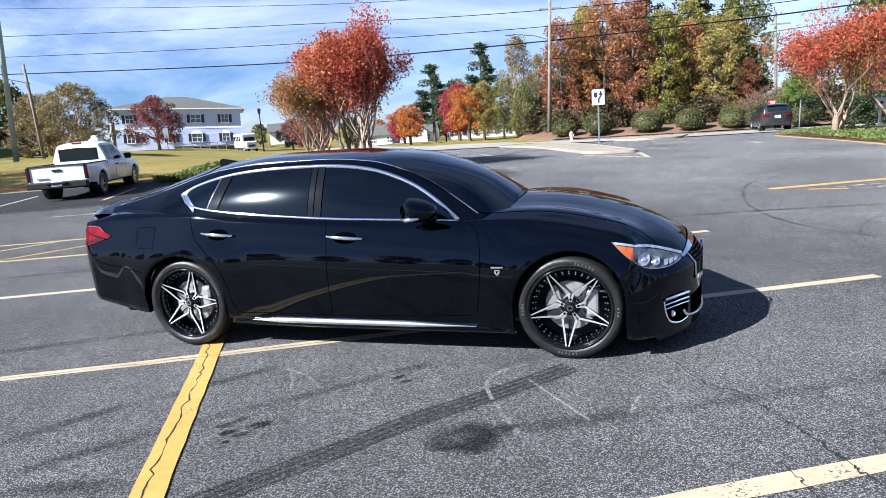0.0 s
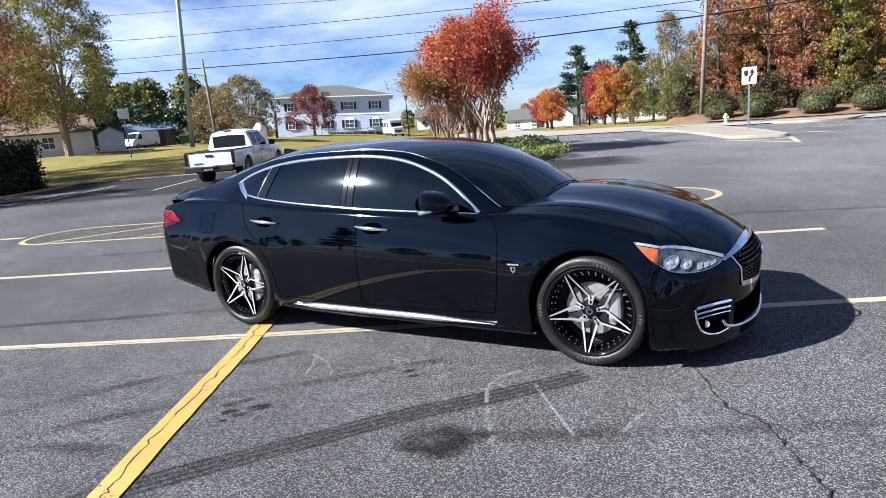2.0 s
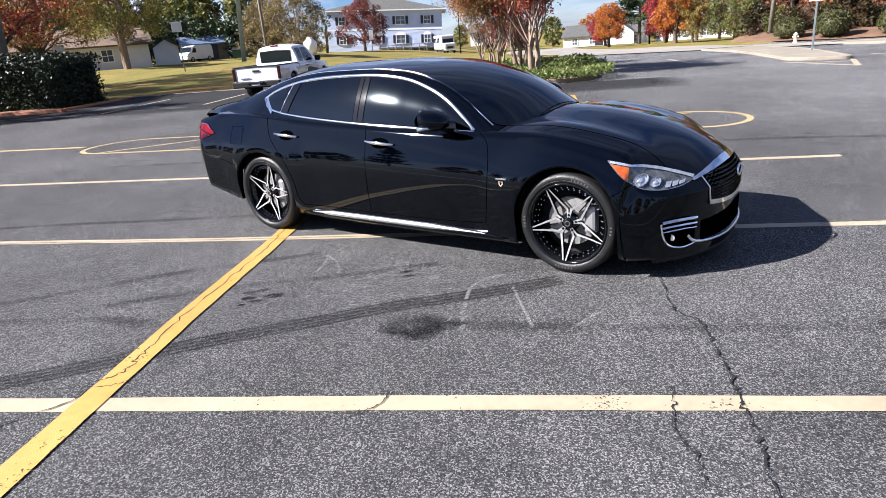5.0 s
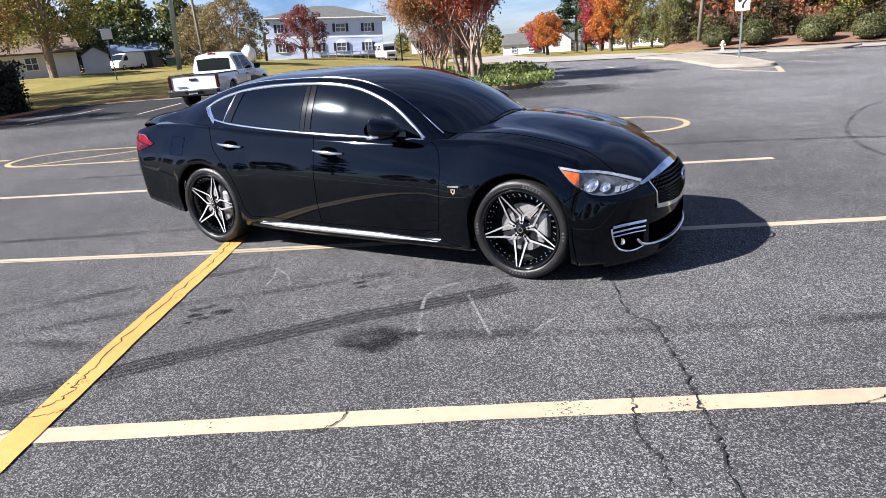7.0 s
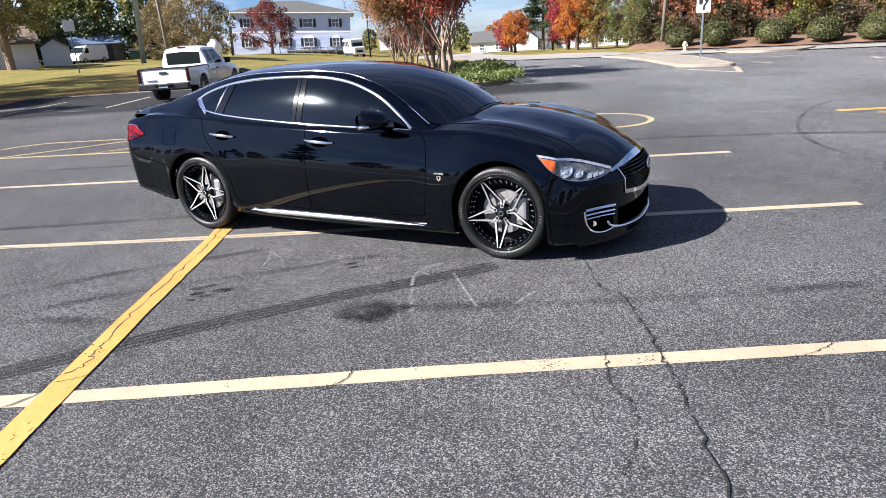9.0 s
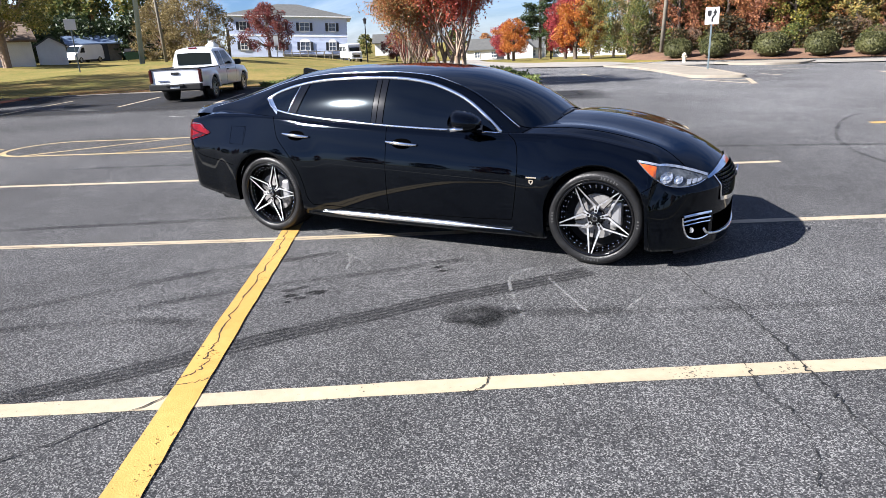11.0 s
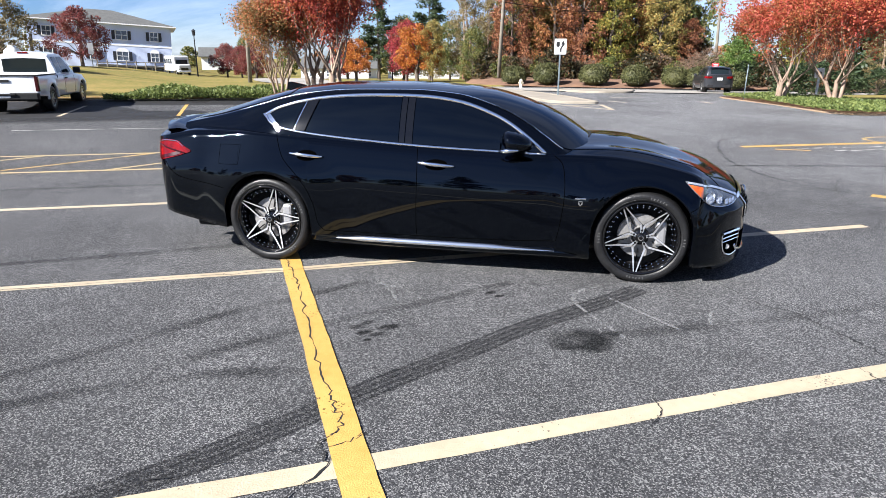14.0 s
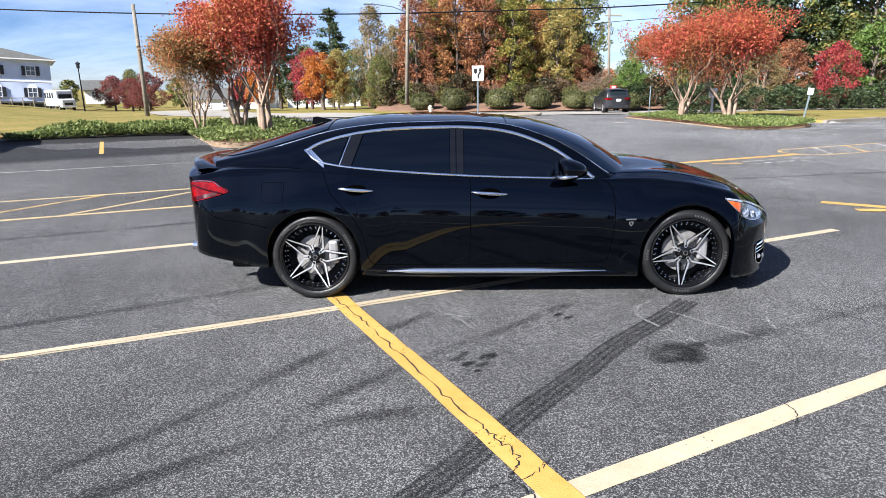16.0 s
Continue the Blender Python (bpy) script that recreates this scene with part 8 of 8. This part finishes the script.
# ---- other vehicles ----
def plain_wheel(parent, x, y, left, R, rim, metal, spokes=5):
    """A simple alloy or steel wheel with spokes; the outer face looks to -y."""
    hub = new("wheel")
    hub.empty_display_size = 0.1
    hub.parent = parent
    hub.matrix_basis = Matrix.Translation((x, y, R)) @ Matrix.Rotation(math.pi if left else 0, 4, "Z")
    part("tyre", lathe([(rim, 0.01), (rim + 0.02, -0.008), (R - 0.02, -0.006), (R, 0.02), (R, 0.19), (R - 0.02, 0.22), (rim, 0.22)], 36), M["tyre"], hub, smooth=True)
    part("rim", lathe([(rim + 0.004, 0.0), (rim - 0.02, 0.004), (rim - 0.035, 0.05), (0.0, 0.09)], 36), M["gloss_black"], hub, smooth=True)
    for k in range(spokes):
        a = 2 * math.pi * k / spokes
        s = part("spoke", box((rim - 0.05, 0.03, 0.075), ((rim - 0.01) / 2, 0.025, 0), 0.008), metal, hub)
        s.matrix_basis = Matrix.Rotation(a, 4, "Y")
    part("rim_lip", lathe([(rim + 0.006, -0.004), (rim - 0.02, 0.0), (rim - 0.022, 0.02)], 36), metal, hub)
    part("centre_cap", lathe([(0, 0.002), (0.06, 0.006), (0.075, 0.03)], 18), metal, hub)


def wells(root, arches, R, inner):
    for xw, r in arches:
        for s in (-1, 1):
            w = lathe([(r, s * inner), (r, s * (inner - 0.3))], 24)
            ww = part("wheel_well", (w[0], [q for q in w[1] if all(w[0][i][2] > -0.1 for i in q)]), M["underbody"], root)
            ww.location = (xw, 0, R)
            wall = part("well_wall", lathe([(0.0, s * (inner - 0.28)), (r, s * (inner - 0.28))], 18), M["underbody"], root)
            wall.location = (xw, 0, R)


def pickup(x, y, heading, z):
    """White extended-cab pickup seen from behind."""
    root = thing("pickup_truck", "white extended-cab pickup truck parked by the lawn kerb", "pickup truck", at=Matrix.Translation((x, y, z)) @ Matrix.Rotation(heading, 4, "Z"))
    R = 0.37
    P = dict(x0=-1.15, x1=4.12, half=0.88, hub=R, arches=((0.0, 0.45), (3.24, 0.45)), n=70, fillet=0.06, flare=0.03,
             flank=[(0, 0.96), (0.3, 0.99), (0.6, 1.0), (0.85, 0.985), (1, 0.96)],
             low=curve((-1.15, 0.50), (0.4, 0.42), (2.8, 0.40), (4.12, 0.42)),
             shoulder=curve((-1.15, 1.06), (0.6, 1.06), (1.0, 1.05), (2.6, 1.04), (3.0, 1.02), (3.6, 0.98), (4.12, 0.86)),
             shoulder_y=curve((-1.15, 0.845), (2.6, 0.84), (4.12, 0.80)),
             deck=curve((-1.15, 1.06), (0.85, 1.06), (2.5, 1.06), (2.9, 1.10), (3.5, 1.06), (3.9, 0.98), (4.12, 0.90)),
             crest=curve((-1.2, 0), (4.2, 0)), bf=(3.5, 0.25, 2.6), br=(-1.0, 0.02, 3))
    B = body_shell(P)
    paint = M["white_car"]
    for key, data in B.panels(lambda c: "tailgate" if c.x < -1.1 and c.z > 0.55 else ("hood" if c.x > 2.6 and abs(c.y) < 0.7 and c.z > 0.8 else ("bed_side" if c.x < 0.68 else "cab_body"))).items():
        part(key, data, paint, root, smooth=key != "tailgate")
    C = dict(c0=0.70, c1=2.86, cn=36, belt=lambda q: 1.03, belt_y=lambda q: 0.835,
             edge=curve((0.70, 1.60), (0.9, 1.66), (1.9, 1.66), (2.2, 1.55), (2.86, 1.06)), edge_y=curve((0.70, 0.64), (1.9, 0.64), (2.86, 0.76)),
             crown=curve((0.70, 1.69), (0.95, 1.74), (1.7, 1.75), (2.1, 1.66), (2.86, 1.10)), screen_bend=(2.0, 2.8, 0.12), rear_bend=(5, 6, 0.0), close=True)
    G = cabin_shell(C)
    part("cab_roof", (G.verts, G.quads), paint, root, smooth=False)
    part("rear_window", front_patch(G, -0.60, 0.60, lambda q: 1.13, lambda q: 1.55 - 0.05 * abs(q), 0.006, 10, 5, -1), M["car_glass"], root, "tinted rear window")
    for left in (False, True):
        part("window", side_patch(G, 0.86, 1.30, lambda q: 1.10, lambda q: 1.58, 0.006, 6, 5, left), M["car_glass"], root, "side window")
        part("window", side_patch(G, 1.38, 2.28, lambda q: 1.10, lambda q: min(1.58, 1.58 - (q - 1.95) * 0.95 if q > 1.95 else 1.58), 0.006, 12, 5, left), M["car_glass"], root, "side window")
        s = -1 if left else 1
        part("tail_lamp", box((0.10, 0.10, 0.42), (-1.12, s * -0.82, 0.84), 0.02), M["dark_red_lens"], root, "red tail lamp")
        part("fender_flare", tube_data([(0.47 * math.cos(a), s * -0.875, R + 0.47 * math.sin(a)) for a in [math.pi * k / 16 for k in range(17)]], 0.035, 6), paint, root, smooth=True)
        part("bed_rail", box((1.75, 0.10, 0.035), (-0.22, s * -0.80, 1.075), 0.01), M["black_plastic"], root, "black bed rail cap")
        part("door_mirror", box((0.12, 0.22, 0.2), (2.35, s * -1.0, 1.16), 0.04), M["black_plastic"], root)
        part("door_gap", side_line(B, [(1.34, 1.02), (1.34, 0.6), (1.36, 0.45)], 0.005, left), M["gap"], root)
        part("door_gap", side_line(B, [(2.45, 1.02), (2.42, 0.6), (2.38, 0.45)], 0.005, left), M["gap"], root)
        part("handle", box((0.18, 0.04, 0.04), (1.50, s * -0.885, 0.93), 0.01), M["black_plastic"], root)
    part("bed_gap", box((0.03, 1.74, 0.5), (0.685, 0, 0.80)), M["gap"], root)
    part("bumper", box((0.20, 1.72, 0.20), (-1.22, 0, 0.50), 0.03), M["black_plastic"], root, "dark rear bumper")
    part("bumper_step", box((0.12, 0.6, 0.06), (-1.30, 0, 0.56), 0.015), M["black_plastic"], root)
    pl = part("number_plate", box((0.01, 0.31, 0.15), (-1.325, 0, 0.54), 0.003), M["plate"], root, "white number plate")
    part("plate_bar", box((0.006, 0.20, 0.05), (-1.331, 0, 0.54)), M["plate_bar"], pl)
    part("tailgate_handle", box((0.02, 0.26, 0.07), (-1.165, 0, 0.93), 0.01), M["black_plastic"], root)
    part("name_bar", box((0.01, 0.34, 0.035), (-1.165, -0.42 * -1, 0.70), 0.002), M["plate_bar"], root)
    part("tailgate_top", box((0.10, 1.66, 0.04), (-1.12, 0, 1.075), 0.01), M["black_plastic"], root)
    part("brake_light", box((0.03, 0.3, 0.05), (0.70, 0, 1.70), 0.01), M["red_lens"], root)
    part("underbody", box((4.6, 1.3, 0.2), (1.4, 0, 0.45), 0.02), M["underbody"], root)
    wells(root, P["arches"], R, 0.84)
    for wx in (0.0, 3.24):
        plain_wheel(root, wx, -0.86, False, R, 0.215, M["silver"], 6)
        plain_wheel(root, wx, 0.86, True, R, 0.215, M["silver"], 6)
    return root


pickup(-13.7, 11.3, radians(115), 0.0)


def hatch_suv(x, y, heading, z):
    """A small dark sport utility car with a red sign on its roof."""
    root = thing("compact_suv", "dark grey compact SUV with a red roof sign", "car", at=Matrix.Translation((x, y, z)) @ Matrix.Rotation(heading, 4, "Z"))
    R = 0.335
    P = dict(x0=-0.80, x1=3.49, half=0.885, hub=R, arches=((0.0, 0.385), (2.61, 0.385)), n=60, fillet=0.12,
             flank=[(0, 0.95), (0.3, 0.985), (0.6, 1.0), (0.85, 0.98), (1, 0.94)],
             low=curve((-0.8, 0.34), (0.4, 0.22), (2.2, 0.21), (3.5, 0.24)),
             shoulder=curve((-0.8, 1.04), (0.0, 1.05), (1.2, 0.99), (2.2, 0.94), (2.9, 0.90), (3.3, 0.78), (3.49, 0.66)),
             shoulder_y=curve((-0.8, 0.80), (2.2, 0.82), (3.5, 0.78)),
             deck=curve((-0.8, 1.05), (1.8, 1.0), (2.2, 1.03), (2.8, 1.0), (3.2, 0.88), (3.49, 0.70)),
             crest=curve((-1, 0), (4, 0)), bf=(2.9, 0.36, 2.6), br=(-0.4, 0.22, 2.6))
    B = body_shell(P)
    for key, data in B.panels(lambda c: "hood" if c.x > 2.0 and abs(c.y) < 0.7 and c.z > 0.75 else ("tailgate" if c.x < -0.55 and c.z > 0.6 else "body_shell")).items():
        part(key, data, M["grey_car"], root, smooth=True)
    C = dict(c0=-0.62, c1=2.42, cn=40, belt=lambda q: P["shoulder"](q) - 0.03, belt_y=lambda q: 0.80,
             edge=curve((-0.62, 1.05), (-0.45, 1.40), (-0.2, 1.50), (0.9, 1.54), (1.4, 1.46), (2.42, 0.95)), edge_y=curve((-0.62, 0.70), (-0.2, 0.64), (1.2, 0.63), (2.42, 0.76)),
             crown=curve((-0.62, 1.08), (-0.45, 1.46), (-0.2, 1.56), (0.7, 1.61), (1.25, 1.56), (1.8, 1.32), (2.42, 1.0)), screen_bend=(1.3, 2.3, 0.15), rear_bend=(0.3, 0.6, 0.08), close=True)
    G = cabin_shell(C)
    part("roof", (G.verts, G.quads), M["grey_car"], root, smooth=True)
    part("rear_window", front_patch(G, -0.52, 0.52, lambda q: 1.14, lambda q: 1.42 - 0.1 * q * q, 0.006, 10, 6, -1), M["car_glass"], root, "dark rear window")
    part("spoiler", box((0.22, 1.15, 0.04), (-0.52, 0, 1.52), 0.015), M["grey_car"], root)
    for left in (False, True):
        s = -1 if left else 1
        part("window", side_patch(G, 0.0, 0.92, lambda q: P["shoulder"](q) + 0.03, lambda q: 1.44, 0.006, 8, 5, left), M["car_glass"], root, "side window")
        part("window", side_patch(G, 1.0, 1.92, lambda q: P["shoulder"](q) + 0.03, lambda q: min(1.44, 1.44 - (q - 1.3) * 0.62 if q > 1.3 else 1.44), 0.006, 8, 5, left), M["car_glass"], root, "side window")
        part("tail_lamp", side_patch(B, -0.70, -0.36, lambda q: 0.86 + (q + 0.7) * 0.15, lambda q: 1.00, 0.006, 8, 4, left), M["red_lens"], root, "red tail lamp")
        part("tail_lamp", box((0.04, 0.26, 0.12), (-0.765, s * -0.56, 0.93), 0.015), M["red_lens"], root, "red tail lamp")
        part("reflector", box((0.03, 0.2, 0.05), (-0.76, s * -0.58, 0.42), 0.01), M["red_lens"], root)
        part("door_mirror", box((0.12, 0.2, 0.14), (1.85, s * -0.97, 1.02), 0.03), M["grey_car"], root)
        part("belt_trim", side_line(G, [(0.0, P["shoulder"](0) + 0.015), (1.0, P["shoulder"](1) + 0.015), (1.9, P["shoulder"](1.9) + 0.015)], 0.008, left), M["chrome"], root)
    part("lower_trim", box((0.16, 1.4, 0.2), (-0.70, 0, 0.40), 0.04), M["black_plastic"], root)
    pl = part("number_plate", box((0.01, 0.32, 0.16), (-0.835, 0, 0.84), 0.003), M["plate"], root, "white number plate")
    part("plate_bar", box((0.006, 0.2, 0.05), (-0.842, 0, 0.84)), M["plate_bar"], pl)
    sg = part("roof_sign", box((0.18, 0.42, 0.17), (0.85, 0, 1.68), 0.04), M["red_plastic"], root, "red box sign with a white panel")
    part("sign_panel", box((0.012, 0.26, 0.08), (0.756, 0, 1.68), 0.003), M["sign_white"], sg)
    part("underbody", box((3.6, 1.4, 0.16), (1.3, 0, 0.34), 0.02), M["underbody"], root)
    wells(root, P["arches"], R, 0.84)
    for wx in (0.0, 2.61):
        plain_wheel(root, wx, -0.86, False, R, 0.22, M["silver"])
        plain_wheel(root, wx, 0.86, True, R, 0.22, M["silver"])


hatch_suv(12.0, 38.3, radians(90), ground_z(12.0, 38.3) + 0.05)


def van(x, y, heading):
    root = thing("panel_van", "white panel van parked by a shed", "van", at=Matrix.Translation((x, y, ground_z(x, y))) @ Matrix.Rotation(heading, 4, "Z") @ Matrix.Scale(0.82, 4))
    prof = [(-0.9, 0.35), (-0.95, 1.2), (-0.85, 2.0), (-0.6, 2.12), (2.4, 2.12), (2.9, 1.95), (3.6, 1.25), (4.1, 1.05), (4.25, 0.75), (4.25, 0.35)]
    bm = bmesh.new()
    vs = [bm.verts.new((a, -0.95, b)) for a, b in prof]
    f = bm.faces.new(vs)
    ext = bmesh.ops.extrude_face_region(bm, geom=[f])
    bmesh.ops.translate(bm, verts=[v for v in ext["geom"] if isinstance(v, bmesh.types.BMVert)], vec=(0, 1.9, 0))
    bmesh.ops.bevel(bm, geom=bm.edges[:], offset=0.07, segments=2, affect="EDGES")
    bmesh.ops.recalc_face_normals(bm, faces=bm.faces[:])
    part("body", bm, M["white_car"], root)
    for s in (-1, 1):
        part("window", prism([(2.45, 1.2), (3.3, 1.2), (2.85, 1.8), (2.45, 1.8)], s * 0.962, s * 0.94), M["car_glass"], root, "side window")
        part("lamp", box((0.15, 0.3, 0.2), (4.12, s * 0.7, 0.85), 0.03), M["lamp_clear"], root)
    part("windscreen", ([(2.98, -0.8, 1.93), (2.98, 0.8, 1.93), (3.62, 0.85, 1.30), (3.62, -0.85, 1.30)], [(0, 1, 2, 3)]), M["car_glass"], root, "windscreen")
    for wx in (0.0, 3.3):
        plain_wheel(root, wx, -0.96, False, 0.34, 0.2, M["silver"])
        plain_wheel(root, wx, 0.96, True, 0.34, 0.2, M["silver"])


van(-59.0, 41.6, radians(284))


def waste_container(x, y, heading):
    root = thing("waste_container", "green steel waste container with a black lid", "waste container", at=Matrix.Translation((x, y, ground_z(x, y))) @ Matrix.Rotation(heading, 4, "Z"))
    part("body", prism([(-0.72, 0.12), (0.72, 0.12), (0.80, 0.95), (-0.80, 1.25)], -1.05, 1.05), M["green_steel"], root)
    part("lid", prism([(-0.84, 1.272), (0.84, 0.956), (0.84, 1.006), (-0.84, 1.322)], -1.08, 1.08), M["black_plastic"], root, "sloping black lid")
    for s in (-1, 1):
        part("lift_pocket", box((0.9, 0.12, 0.18), (0, s * 1.11, 0.62), 0.02), M["green_steel"], root)
        for wx in (-0.55, 0.55):
            part("caster", box((0.16, 0.08, 0.13), (wx, s * 0.85, 0.065), 0.02), M["black_plastic"], root)


waste_container(-59.6, 47.4, radians(-42))


def shuttle_bus(x, y, heading):
    root = thing("shuttle_bus", "white shuttle bus parked before the apartment house", "bus", at=Matrix.Translation((x, y, ground_z(x, y) - 0.1)) @ Matrix.Rotation(heading, 4, "Z") @ Matrix.Scale(0.82, 4))
    part("body", box((5.2, 2.3, 2.3), (0.6, 0, 1.75), 0.22, 3), M["white_car"], root)
    part("cab", box((1.6, 1.9, 1.25), (3.8, 0, 1.05), 0.22, 3), M["white_car"], root)
    part("windscreen", box((0.12, 1.7, 0.7), (3.42, 0, 1.95), 0.04), M["car_glass"], root, "dark windscreen")
    part("grille", box((0.06, 1.1, 0.35), (4.6, 0, 0.95), 0.02), M["gloss_black"], root)
    part("bumper", box((0.15, 1.9, 0.2), (4.62, 0, 0.55), 0.04), M["chrome"], root)
    for s in (-1, 1):
        part("lamp", box((0.06, 0.25, 0.2), (4.6, s * 0.75, 0.95), 0.02), M["lamp_clear"], root)
        for k in range(4):
            part("window", box((0.75, 0.04, 0.75), (-1.3 + k * 1.05, s * 1.152, 2.1), 0.015), M["car_glass"], root, "side window")
    for wx in (-0.9, 3.6):
        plain_wheel(root, wx, -1.0, False, 0.4, 0.24, M["silver"])
        plain_wheel(root, wx, 1.0, True, 0.4, 0.24, M["silver"])


shuttle_bus(-46.6, 71.2, radians(-42))
